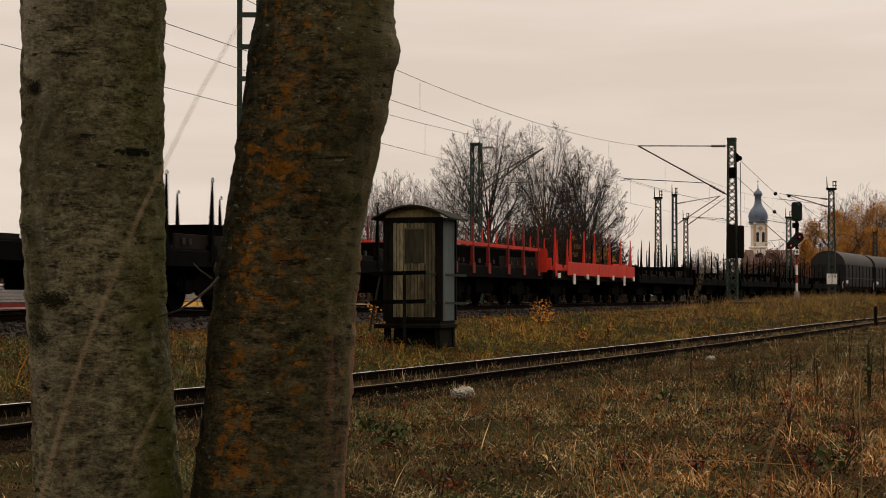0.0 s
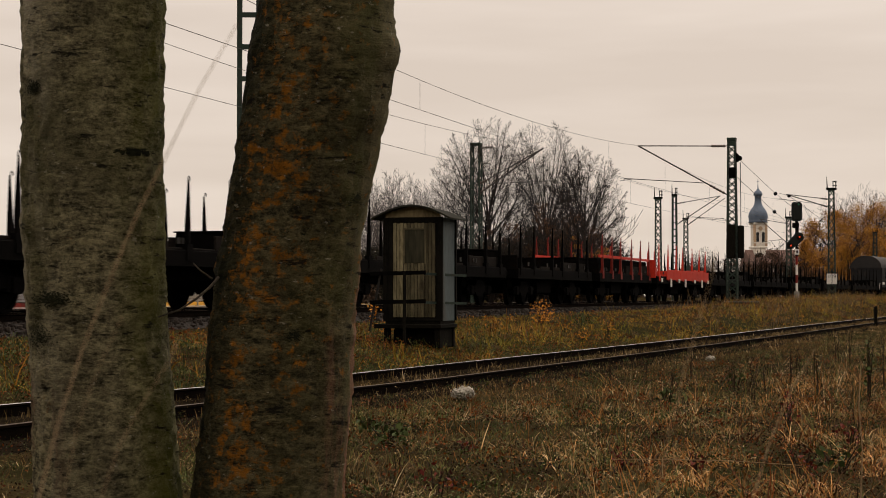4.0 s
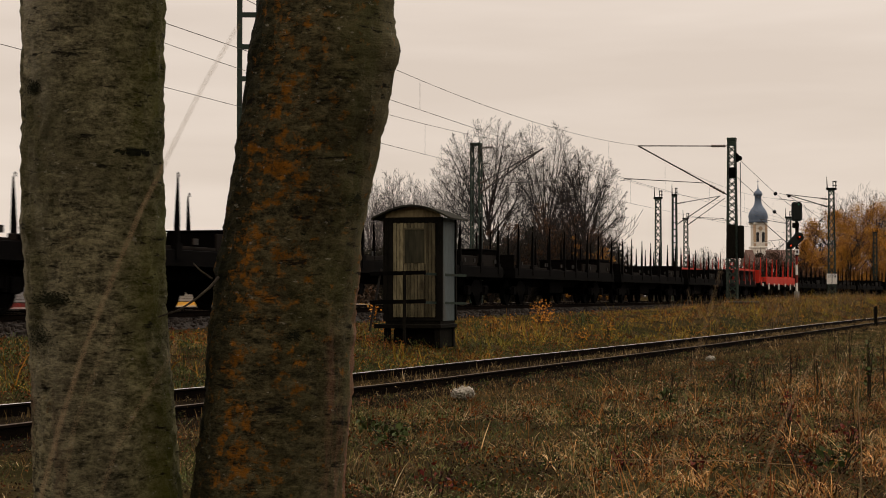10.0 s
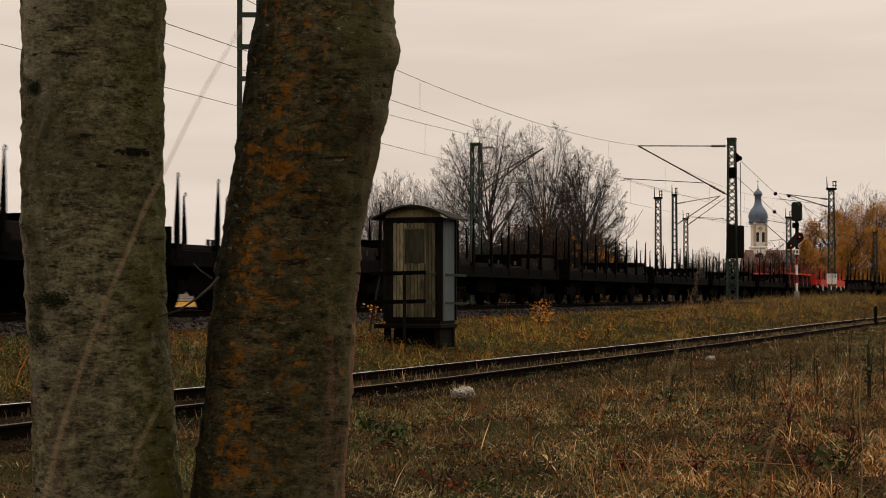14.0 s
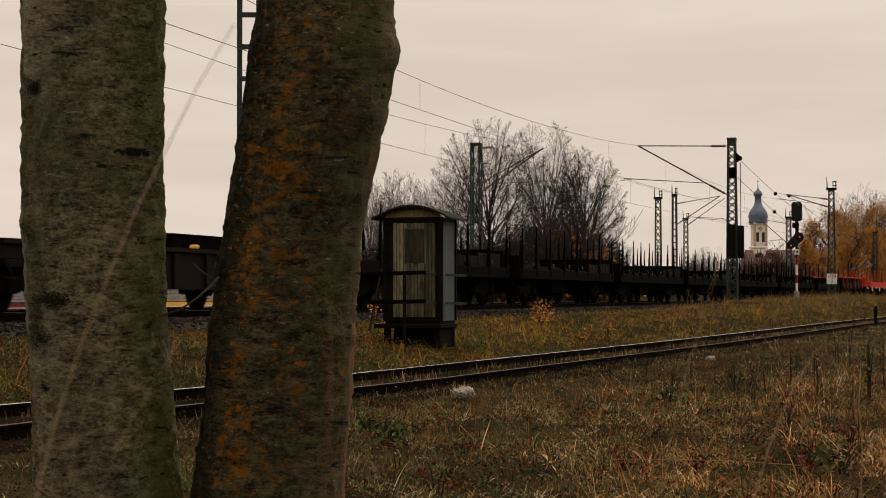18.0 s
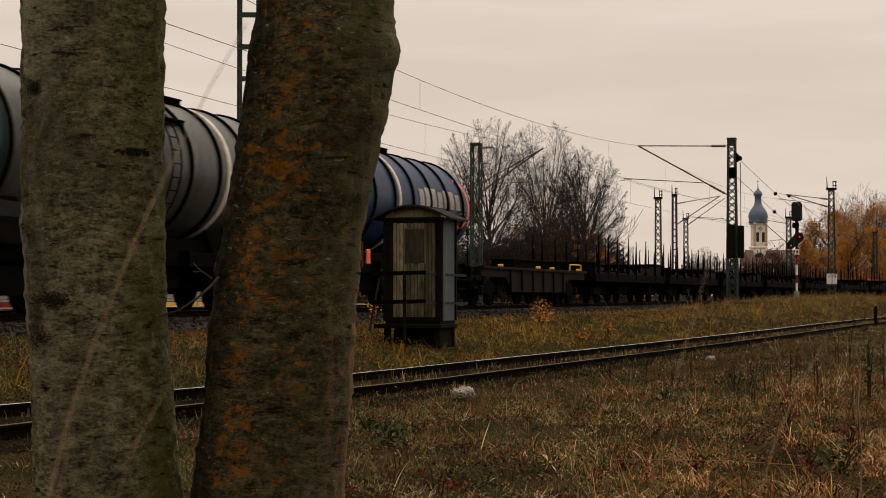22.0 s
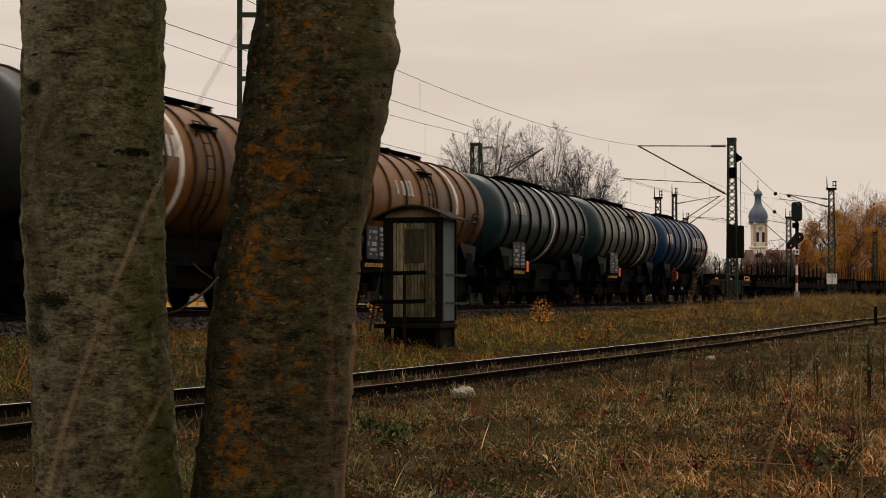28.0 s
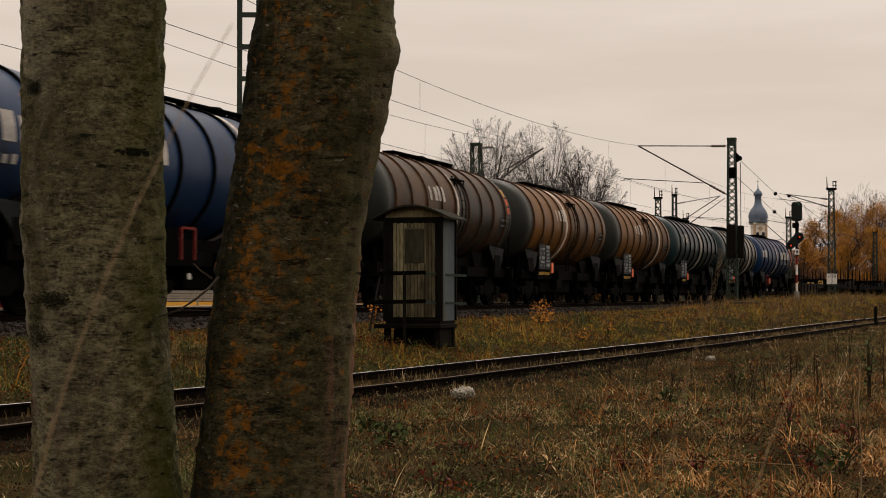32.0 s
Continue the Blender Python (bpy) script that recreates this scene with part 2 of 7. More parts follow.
def sweep(points, outline):
    """A level outline (across, up) carried along points."""
    bm = B()
    rings = []
    for i, p in enumerate(points):
        d = (points[min(i + 1, len(points) - 1)] - points[max(i - 1, 0)])
        d.z = 0
        d.normalize()
        side = Vector((-d.y, d.x, 0))
        rings.append([bm.verts.new(p + side * u + Vector((0, 0, v))) for u, v in outline])
    k = len(outline)
    for r0, r1 in zip(rings, rings[1:]):
        for i in range(k):
            bm.faces.new((r0[i], r0[(i + 1) % k], r1[(i + 1) % k], r1[i]))
    bm.faces.new(rings[0])
    bm.faces.new(rings[-1][::-1])
    bmesh.ops.recalc_face_normals(bm, faces=bm.faces[:])
    return bm


def main_points(p, z, a0=-260, a1=420, step=10):
    return [on_line(a, p, z) for a in range(a0, a1 + 1, step)]


def build_ground():
    xs = np.concatenate([np.linspace(-2500, -120, 14), np.linspace(-100, -16, 22), np.linspace(-14, 40, 109), np.linspace(42, 120, 40), np.linspace(140, 2500, 14)])
    ys = np.concatenate([np.linspace(-2500, -60, 10), np.linspace(-40, 4, 23), np.linspace(5, 70, 131), np.linspace(71, 170, 67), np.linspace(175, 420, 26), np.linspace(500, 4500, 12)])
    verts = [(x, y, ground_z(x, y)) for y in ys for x in xs]
    w = len(xs)
    faces = [(j * w + i, j * w + i + 1, (j + 1) * w + i + 1, (j + 1) * w + i) for j in range(len(ys) - 1) for i in range(w - 1)]
    ob = part_mesh("ground", mesh_from("ground", verts, faces), SOIL, smooth=True)
    tagged(ob, "rough brown autumn meadow earth with withered grass", "ground", kind="structure")


def build_track(name, label, points, gauge_z, sleepers, group, dull=0):
    top = thing(name, label, "railway track", group, "structure")
    for sgn in (-1, 1):
        prof = [(u + sgn * 0.7525, v) for u, v in rail_profile()]
        rail = part("rail", sweep([p + Vector((0, 0, gauge_z - 0.145)) for p in points], prof), RAIL_STEEL, top, "rusty brown steel rail")
        part("rail_head", sweep([p + Vector((0, 0, gauge_z)) for p in points], [(sgn * 0.7525 - 0.022, -0.002), (sgn * 0.7525 + 0.022, -0.002), (sgn * 0.7525 + 0.018, 0.003), (sgn * 0.7525 - 0.018, 0.003)]),
             RAIL_TOP if dull and sgn != dull else RAIL_DULL, rail, "polished running surface")
    bm = box(B(), -0.13, 0.13, -1.3, 1.3, -0.16, 0.0, bevel=0.012)
    me = bpy.data.meshes.new("sleeper")
    bm.to_mesh(me)
    bm.free()
    me.materials.append(SLEEPER)
    for i, (p, ang) in enumerate(sleepers):
        ob = new("sleeper", me)
        ob.parent = top
        ob.matrix_basis = pose(p.x, p.y, p.z + gauge_z - (0.147 if not dull else 0.15), 0, 0, ang + random.uniform(-0.8, 0.8))
    return top


def build_tracks():
    bed = [(-2.9, -0.42), (2.9 + 4.27, -0.42), (1.9 + 4.27, -0.02), (-1.9, -0.02)]
    pts = [on_line(a, P_MAIN, RAIL_Z - 0.17) for a in range(-260, 421, 10)]
    ob = part("ballast_bed", sweep(pts, bed), BALLAST)
    tagged(ob, "dark stone ballast bed under the main line", "ballast", kind="structure")
    for p, nm in ((P_MAIN, "main_track"), (P_SECOND, "second_track")):
        sl = [(on_line(a, p, 0), heading(a)) for a in np.arange(20, 120, 0.65)] if p == P_MAIN else []
        build_track(nm, "main line track with rusty rails on dark ballast", main_points(p, 0), RAIL_Z, sl, "tracks")
    def siding_at(a):
        v = SIDING_DIR * a + SIDING_N * SIDING_P
        return Vector((v.x, v.y, -siding_dip(v.y)))

    pts = [siding_at(a) for a in range(-40, 301, 4)]
    ang = math.degrees(math.atan2(SIDING_DIR.y, SIDING_DIR.x))
    sl = [(siding_at(a), ang) for a in np.arange(4, 62, 0.68)]
    build_track("siding_track", "overgrown siding with shiny-topped rusty rails in withered grass", pts, SIDING_RAIL_Z, sl, "tracks", -1)
    sb = part("siding_bed", sweep([p + Vector((0, 0, -0.085)) for p in pts], [(-1.6, -0.2), (1.6, -0.2), (1.35, 0.0), (-1.35, 0.0)]), DARK_BED)
    tagged(sb, "dark earthy ballast of the overgrown siding", "ballast", kind="structure")


# ---- the train ----
def wheelset_mesh():
    bm = B()
    for s in (-1, 1):
        m = Matrix.Translation((0, s * 0.75, 0)) @ Matrix.Rotation(radians(-90 * s), 4, "X")
        lathe(bm, [(0.10, -0.09), (0.13, -0.02), (0.37, 0.0), (0.38, -0.035), (0.48, -0.055), (0.485, -0.03), (0.462, -0.02), (0.46, 0.075), (0.38, 0.085), (0.36, 0.045), (0.14, 0.06), (0.12, 0.10)], 20, m)
    rod(bm, (0, -1.05, 0), (0, 1.05, 0), 0.075, 10)
    me = bpy.data.meshes.new("wheelset")
    bm.to_mesh(me)
    bm.free()
    me.materials.append(BLACK_STEEL)
    return me


WHEELSET = wheelset_mesh()
WHEELSETS = []


def bogie(parent, x):
    bm = B()
    for s in (-1, 1):
        y = s * 1.0
        prism(bm, [(x - 1.35, 0.52), (x - 1.2, 0.62), (x - 0.5, 0.62), (x - 0.3, 0.78), (x + 0.3, 0.78), (x + 0.5, 0.62), (x + 1.2, 0.62), (x + 1.35, 0.52),
                   (x + 1.15, 0.40), (x + 0.45, 0.42), (x + 0.3, 0.30), (x - 0.3, 0.30), (x - 0.45, 0.42), (x - 1.15, 0.40)], y - 0.04, y + 0.04, "y")
        for k in (-0.9, 0.9):
            box(bm, x + k - 0.16, x + k + 0.16, y - 0.09, y + 0.11 * 1, 0.33, 0.60, bevel=0.02)
            for j in (-0.26, 0.26):
                rod(bm, (x + k + j, y, 0.36), (x + k + j, y, 0.62), 0.07, 8)
    box(bm, x - 0.25, x + 0.25, -1.0, 1.0, 0.42, 0.80, bevel=0.02)
    ob = part("bogie", bm, BLACK_STEEL, parent, "sooty black two-axle bogie")
    for k in (-0.9, 0.9):
        w = new("wheelset", WHEELSET)
        w.parent = ob
        w.location = (x + k, 0, 0.46)
        WHEELSETS.append(w)
    return ob


def buffers(parent, half):
    for sx in (-1, 1):
        for sy in (-1, 1):
            m = Matrix.Translation((sx * (half - 0.62), sy * 0.875, 1.03)) @ Matrix.Rotation(radians(90 * sx), 4, "Y")
            part("buffer", lathe(B(), [(0.14, 0.0), (0.14, 0.30), (0.10, 0.31), (0.10, 0.55), (0.23, 0.57), (0.23, 0.61)], 14, m), BLACK_STEEL, parent)
        bm = B()
        bar(bm, (sx * (half - 0.6), 0, 1.0), (sx * (half - 0.1), 0, 0.98), 0.09)
        tube(bm, [(sx * (half - 0.15), 0.06, 0.98), (sx * (half + 0.05), 0.07, 0.85), (sx * half, 0.07, 0.65), (sx * (half - 0.2), 0.06, 0.7)], 0.03, 6)
        part("coupling", bm, BLACK_STEEL, parent)


TANK_R, TANK_Z, TANK_HALF = 1.40, 2.80, 6.5
WAGON_PITCH = 14.1


def tank_profile(half):
    pr = [(0.02, -half), (0.55, -half + 0.03), (1.0, -half + 0.13), (1.25, -half + 0.27), (1.36, -half + 0.42), (TANK_R, -half + 0.62)]
    return pr + [(TANK_R, -half / 2), (TANK_R, 0.0), (TANK_R, half / 2)] + [(r, -z) for r, z in reversed(pr)]


def on_tank(x0, x1, z0, z1, proud=0.012):
    """A thin plate that follows the curve of the tank on the side toward the siding."""
    bm = B()
    rows = []
    for i in range(5):
        z = z0 + (z1 - z0) * i / 4
        dz = min(max((z - TANK_Z) / TANK_R, -1), 1)
        c = math.sqrt(max(0.0, 1 - dz * dz))
        r = TANK_R + proud
        rows.append((-r * c, TANK_Z + r * dz))
    vs = [[bm.verts.new((x, y, z)) for y, z in rows] for x in (x0, x1)]
    for i in range(4):
        bm.faces.new((vs[0][i], vs[1][i], vs[1][i + 1], vs[0][i + 1]))
    r = bmesh.ops.solidify(bm, geom=bm.faces[:], thickness=0.006)
    bmesh.ops.recalc_face_normals(bm, faces=bm.faces[:])
    return bm


def letter_bars(parent, x0, x1, z0, z1, count, material, label, narrow=0.62):
    """Lettering that cannot be read, as upright bars on the tank side."""
    step = (x1 - x0) / count
    for i in range(count):
        h = z0 + (z1 - z0) * (0.0 if i % 3 else 0.12)
        part("lettering", on_tank(x0 + i * step, x0 + (i + narrow) * step, z0, z1 - (h - z0)), material, parent, label)


def tank_wagon(label, paint, cap_paint, ring_x, text_x, text_paint, logo="", plate_x=None, ring_paint=None, ribs=9, caps=(True, True), ladder=True):
    half = WAGON_PITCH / 2
    top = thing("tank_wagon", label, "tank wagon", "wagons of the goods train")
    ax = Matrix.Translation((0, 0, TANK_Z)) @ Matrix.Rotation(radians(90), 4, "Y")
    prof = tank_profile(TANK_HALF)
    body = part("tank", lathe(B(), prof, 48, ax), paint, top, smooth=True)
    if cap_paint:
        if caps[0]:
            cut = [(r + 0.004, z) for r, z in prof if z >= TANK_HALF - 0.63]
            part("tank_end", lathe(B(), [(TANK_R + 0.004, TANK_HALF - 0.75)] + cut, 48, ax), cap_paint, body, "darker rounded tank end", smooth=True)
        if caps[1]:
            cut = [(r + 0.004, z) for r, z in prof if z <= -TANK_HALF + 0.63]
            part("tank_end", lathe(B(), cut + [(TANK_R + 0.004, -TANK_HALF + 1.15)], 48, ax), cap_paint, body, "darker rounded tank end", smooth=True)
    for k in range(ribs):
        x = -TANK_HALF + 1.25 + k * (2 * TANK_HALF - 2.5) / (ribs - 1)
        part("rib", lathe(B(), [(TANK_R, x - 0.045), (TANK_R + 0.05, x - 0.04), (TANK_R + 0.05, x + 0.04), (TANK_R, x + 0.045)], 40, ax), ring_paint or BLACK_STEEL, body)
    part("band", lathe(B(), [(TANK_R, ring_x - 0.10), (TANK_R + 0.012, ring_x - 0.098), (TANK_R + 0.012, ring_x + 0.098), (TANK_R, ring_x + 0.10)], 48, ax), WHITE_BAND, body, "pale worn band round the tank", smooth=True)
    # frame
    bm = B()
    for s in (-1, 1):
        box(bm, -half + 0.62, half - 0.62, s * 1.05 - 0.05, s * 1.05 + 0.05, 0.88, 1.16, bevel=0.01)
    for x in (-half + 0.66, -4.4, -1.5, 1.5, 4.4, half - 0.66):
        box(bm, x - 0.07, x + 0.07, -1.32, 1.32, 0.86, 1.18)
    part("underframe", bm, BLACK_STEEL, top)
    for s in (-1, 1):
        # Black plate added to block the light that shows through under the tank.
        part("gap_plate", prism(B(), [(-5.6, 1.16), (5.6, 1.16), (5.6, 1.62), (3.0, 1.42), (-3.0, 1.42), (-5.6, 1.62)], s * 0.92 - 0.03, s * 0.92 + 0.03, "y"), BLACK_STEEL, top)
        part("side_tank", box(B(), -2.6, 1.8, s * 0.8 - 0.12, s * 0.8 + 0.12, 0.42, 0.9, bevel=0.04), BLACK_STEEL, top)
    for x in (-5.0, 5.0):
        bm = B()
        prism(bm, [(-1.25, 1.14), (1.25, 1.14), (1.18, 1.9), (0.8, 1.62), (0.0, 1.46), (-0.8, 1.62), (-1.18, 1.9)], x - 0.35, x + 0.35)
        part("saddle", bm, BLACK_STEEL, top)
    for s in (-1, 1):
        for x in (-3.4, 3.4):
            bm = B()
            prism(bm, [(x - 0.35, 1.15), (x + 0.0, 1.15), (x + 0.45, 1.62), (x - 0.75, 1.62)], s * 1.05 - 0.02, s * 1.05 + 0.02, "y")
            part("bracket", bm, BLACK_STEEL, top)
    # walkway and dome on top
    bm = B()
    end = 1.5 if logo else 2.9
    box(bm, -2.6, end, -0.42, -0.08, TANK_Z + TANK_R + 0.07, TANK_Z + TANK_R + 0.10)
    box(bm, -2.6, end, 0.08, 0.42, TANK_Z + TANK_R + 0.07, TANK_Z + TANK_R + 0.10)
    for x in (-2.5, -1.2, 0.1, 1.4) if logo else (-2.5, -1.2, 0.1, 1.4, 2.8):
        box(bm, x - 0.03, x + 0.03, -0.42, 0.42, TANK_Z + TANK_R - 0.06, TANK_Z + TANK_R + 0.07)
    part("walkway", bm, BLACK_STEEL, top)
    part("manhole", lathe(B(), [(0.34, 0), (0.34, 0.14), (0.26, 0.2), (0.05, 0.22)], 18, Matrix.Translation((0.5, 0, TANK_Z + TANK_R - 0.03))), BLACK_STEEL, top)
    # side platform below the walkway and the ladder that follows the tank down from it
    lx, rail_g = 0.35, [radians(g) for g in range(40, -46, -10)]
    shelf = B()
    yy, zz = -(TANK_R + 0.02) * math.cos(radians(38)), TANK_Z + (TANK_R + 0.02) * math.sin(radians(38))
    box(shelf, lx - 0.05, lx + 0.95, yy - 0.15, yy + 0.04, zz - 0.02, zz + 0.02, bevel=0.006)
    for x in (lx, lx + 0.9):
        bar(shelf, (x, yy - 0.13, zz - 0.02), (x, yy - 0.12, zz - 0.34), 0.03)
    if ladder and not logo:
        part("side_platform", shelf, BLACK_STEEL, top, "small dark step plate on the tank side")
        bm = B()
        for x in (lx, lx + 0.36):
            tube(bm, [(x, -(TANK_R + 0.09) * math.cos(g), TANK_Z + (TANK_R + 0.09) * math.sin(g)) for g in rail_g] + [(x, -1.16, 1.2)], 0.018, 5)
        for g in rail_g[:-1]:
            y, z = -(TANK_R + 0.09) * math.cos(g), TANK_Z + (TANK_R + 0.09) * math.sin(g)
            bar(bm, (lx, y, z), (lx + 0.36, y, z), 0.018)
        part("ladder", bm, BLACK_STEEL, top)
    else:
        shelf.free()
    # paler end plates over the bogies
    for x in (-4.9, 4.9):
        plate = prism(B(), [(x - 0.85, 1.86), (x + 0.85, 1.78), (x + 0.62, 1.32), (x + 0.25, 1.12), (x - 0.15, 1.12), (x - 0.3, 1.4)], -1.21, -1.17, "y")
        part("end_plate", plate, PLATE_GREY, top, "dull grey steel bolster plate")
    # end platform with a bent handrail
    bm = B()
    box(bm, half - 0.95, half - 0.45, -1.2, 1.2, 1.18, 1.22)
    part("end_platform", bm, BLACK_STEEL, top)
    for s in (-1.15, 1.15):
        bm = tube(B(), [(half - 0.5, s, 1.2), (half - 0.5, s, 2.2), (half - 0.55, s * 0.98, 2.32), (half - 0.6, s * 0.9, 2.36), (half - 0.6, s * 0.3, 2.36)], 0.02, 6)
        bar(bm, (half - 0.5, s, 1.8), (half - 0.58, s * 0.3, 1.8), 0.02)
        tube(bm, [(half - 0.6, s * 0.3, 2.36), (half - 0.6, s * 0.3, 1.2)], 0.018, 6)
        part("handrail", bm, BLACK_STEEL, top)
    # boards under the tank
    px = (text_x - 0.1 if plate_x is None else plate_x) - 0.95
    rnd = random.Random(int(px * 100))
    for x0, x1, z0 in () if logo else ((px - 1.15, px - 0.32, 1.22), (px - 0.24, px + 0.35, 1.22)):
        board = part("notice_board", box(B(), x0, x1, -1.24, -1.2, z0, 2.06, bevel=0.01), BOARD_GREY, top, "dark board with unreadable white lines")
        z = 1.32
        while z < 1.96:
            h, x = rnd.choice((0.05, 0.07, 0.10)), x0 + 0.06 + rnd.choice((0, 0, 0.12))
            while x < x1 - 0.16:
                w = rnd.uniform(0.05, 0.16)
                if rnd.random() < 0.72:
                    part("lettering", box(B(), x, x + w, -1.244, -1.24, z, z + h), SIGN_WHITE, board)
                x += w + 0.045
            z += h + 0.06
    part("warning_plate", box(B(), px + 0.48, px + 0.74, -1.26, -1.23, 1.10, 1.46, bevel=0.01), ORANGE_PAINT, top, "bright orange warning plate")
    if not logo:
        strip = part("hazard_strip", box(B(), px - 1.05, px + 0.75, -1.13, -1.11, 1.02, 1.14), BLACK_STEEL, top)
        for i in range(9):
            part("stripe", prism(B(), [(px - 1.0 + i * 0.19, 1.03), (px - 0.92 + i * 0.19, 1.03), (px - 0.86 + i * 0.19, 1.13), (px - 0.94 + i * 0.19, 1.13)], -1.135, -1.131, "y"), YELLOW_PAINT, strip)
    else:
        frame_bm = B()
        for a, b in (((-3.3, 1.0), (-3.3, 1.62)), ((-2.7, 1.0), (-2.7, 1.62)), ((-3.3, 1.62), (-2.7, 1.62))):
            bar(frame_bm, (a[0], -1.2, a[1]), (b[0], -1.2, b[1]), 0.05)
        part("valve_guard", frame_bm, DULL_RED, top, "dull red guard frame of the outlet valve")
        # White boxes stand in for the tiny bright glints here.
        for x in (-2.9, -0.6):
            part("glint_plate", box(B(), x, x + 0.11, -1.17, -1.14, 0.62, 0.74, bevel=0.005), WHITE_PAINT, top, "small white plate for a bright glint")
    part("valve_box", box(B(), -1.1, -0.3, -1.15, -0.6, 0.55, 0.95, bevel=0.03), BLACK_STEEL, top)
    part("brake_cylinder", rod(B(), (1.2, -0.5, 0.72), (2.1, -0.5, 0.72), 0.17, 12), BLACK_STEEL, top)
    part("data_plate", on_tank(TANK_HALF - 1.75, TANK_HALF - 0.95, TANK_Z - 0.40, TANK_Z - 0.06, 0.006), BOARD_GREY, body, "small bluish grey plate")
    for i in range(4):
        part("lettering", on_tank(TANK_HALF - 1.68 + i * 0.18, TANK_HALF - 1.56 + i * 0.18, TANK_Z - 0.17, TANK_Z - 0.10, 0.014), SIGN_WHITE, body)
    part("lettering", on_tank(TANK_HALF - 1.68, TANK_HALF - 1.2, TANK_Z - 0.33, TANK_Z - 0.27, 0.014), SIGN_WHITE, body)
    if logo == "round":
        letter_bars(body, text_x - 2.1, text_x + 1.7, TANK_Z - 0.05, TANK_Z + 0.45, 7, text_paint, "white lettering bars", 0.74)
        letter_bars(body, -TANK_HALF + 0.75, -TANK_HALF + 2.35, TANK_Z - 0.05, TANK_Z + 0.42, 3, text_paint, "white lettering bars", 0.74)
        letter_bars(body, text_x - 1.8, text_x + 1.2, TANK_Z - 0.40, TANK_Z - 0.24, 11, text_paint, "small white lettering bars")
        bm = B()
        ring = []
        for k in range(25):
            g = radians(-115 + 230 * k / 24)
            for r in (0.66, 0.66 + 0.16 * math.cos(g * 0.75)):
                x = text_x + 1.75 + r * math.cos(g) * 0.9
                z = TANK_Z + 0.15 + r * math.sin(g)
                dz = (z - TANK_Z) / TANK_R
                ring.append(bm.verts.new((x, -(TANK_R + 0.012) * math.sqrt(1 - dz * dz), z)))
        for k in range(24):
            bm.faces.new((ring[2 * k], ring[2 * k + 1], ring[2 * k + 3], ring[2 * k + 2]))
        part("emblem", bm, ORANGE_PAINT, body, "open orange-red crescent emblem")
    elif text_paint:
        if paint == SOOT_BROWN:
            for z0, z1, pm in ((0.62, 0.86, YELLOW_PAINT), (0.34, 0.56, ORANGE_PAINT), (0.08, 0.28, ORANGE_PAINT)):
                part("warning_sign", on_tank(TANK_HALF - 0.98, TANK_HALF - 0.74, TANK_Z + z0, TANK_Z + z1, 0.012), pm, body, "small coloured warning sign")
        letter_bars(body, text_x - 0.35, text_x - 0.1, TANK_Z + 0.14, TANK_Z + 0.56, 1, text_paint, "pale lettering bar", 0.6)
        letter_bars(body, text_x + 0.1, text_x + 1.1, TANK_Z + 0.14, TANK_Z + 0.56, 3, text_paint, "pale lettering bars", 0.7)
    for x in (-4.6, 4.6):
        bogie(top, x)
    buffers(top, half)
    return top


WHITE_BAND = surface("pale_band", (0.50, 0.44, 0.38), (0.70, 0.63, 0.56), 0.5, 0, 2, 20, 0.05, (0.12, 0.08, 0.06), 1.5, 0.35)
GREY_STEEL = surface("dull_grey_steel", (0.010, 0.0095, 0.009), (0.028, 0.026, 0.024), 0.6, 0.2, 2, 20, 0.15, (0.03, 0.02, 0.016), 1.2, 0.45)
BOARD_GREY = surface("dark_grey_board", (0.016, 0.019, 0.022), (0.030, 0.034, 0.038), 0.6, 0, 3, 30, 0.05)
SIGN_WHITE = surface("weathered_sign_white", (0.20, 0.22, 0.225), (0.36, 0.38, 0.38), 0.6, 0, 3, 30, 0, (0.12, 0.12, 0.12), 4.0, 0.45)
PLATE_GREY = surface("dull_grey_plate", (0.009, 0.0105, 0.0105), (0.021, 0.023, 0.023), 0.75, 0, 1.5, 22, 0.1, (0.010, 0.009, 0.008), 1.2, 0.45, spec=0.08)
NAVY = surface("navy_blue_paint", (0.003, 0.017, 0.056), (0.006, 0.031, 0.088), 0.40, 0.0, 0.5, 14, 0.03, (0.005, 0.008, 0.016), 0.6, 0.45, stretch=(1, 1, 0.4), spec=0.15)
CREAM = surface("dirty_grey_paint", (0.046, 0.050, 0.045), (0.092, 0.094, 0.083), 0.34, 0.0, 0.5, 14, 0.05, (0.034, 0.036, 0.032), 0.8, 0.5, stretch=(1, 1, 0.35), spec=0.16)
TEAL = surface("dull_slate_paint", (0.007, 0.019, 0.026), (0.018, 0.034, 0.042), 0.32, 0.0, 0.5, 14, 0.05, (0.016, 0.019, 0.019), 0.7, 0.45, stretch=(1, 1, 0.35), spec=0.11)
TEAL_DARK = surface("dark_teal_paint", (0.005, 0.017, 0.021), (0.010, 0.028, 0.033), 0.36, 0.0, 0.8, 16, 0.05, (0.006, 0.010, 0.012), 0.9, 0.4, spec=0.18)
BROWN_TANK = surface("red_brown_tank_paint", (0.088, 0.034, 0.0055), (0.170, 0.072, 0.0105), 0.42, 0.0, 0.5, 14, 0.06, (0.026, 0.016, 0.009), 0.55, 0.55, stretch=(1, 1, 0.35), spec=0.12)
SOOT_BROWN = surface("soot_stained_brown_tank_paint", (0.045, 0.024, 0.010), (0.095, 0.044, 0.014), 0.45, 0.0, 0.5, 14, 0.06, (0.018, 0.016, 0.013), 0.5, 0.75, stretch=(1, 1, 0.35), spec=0.12)
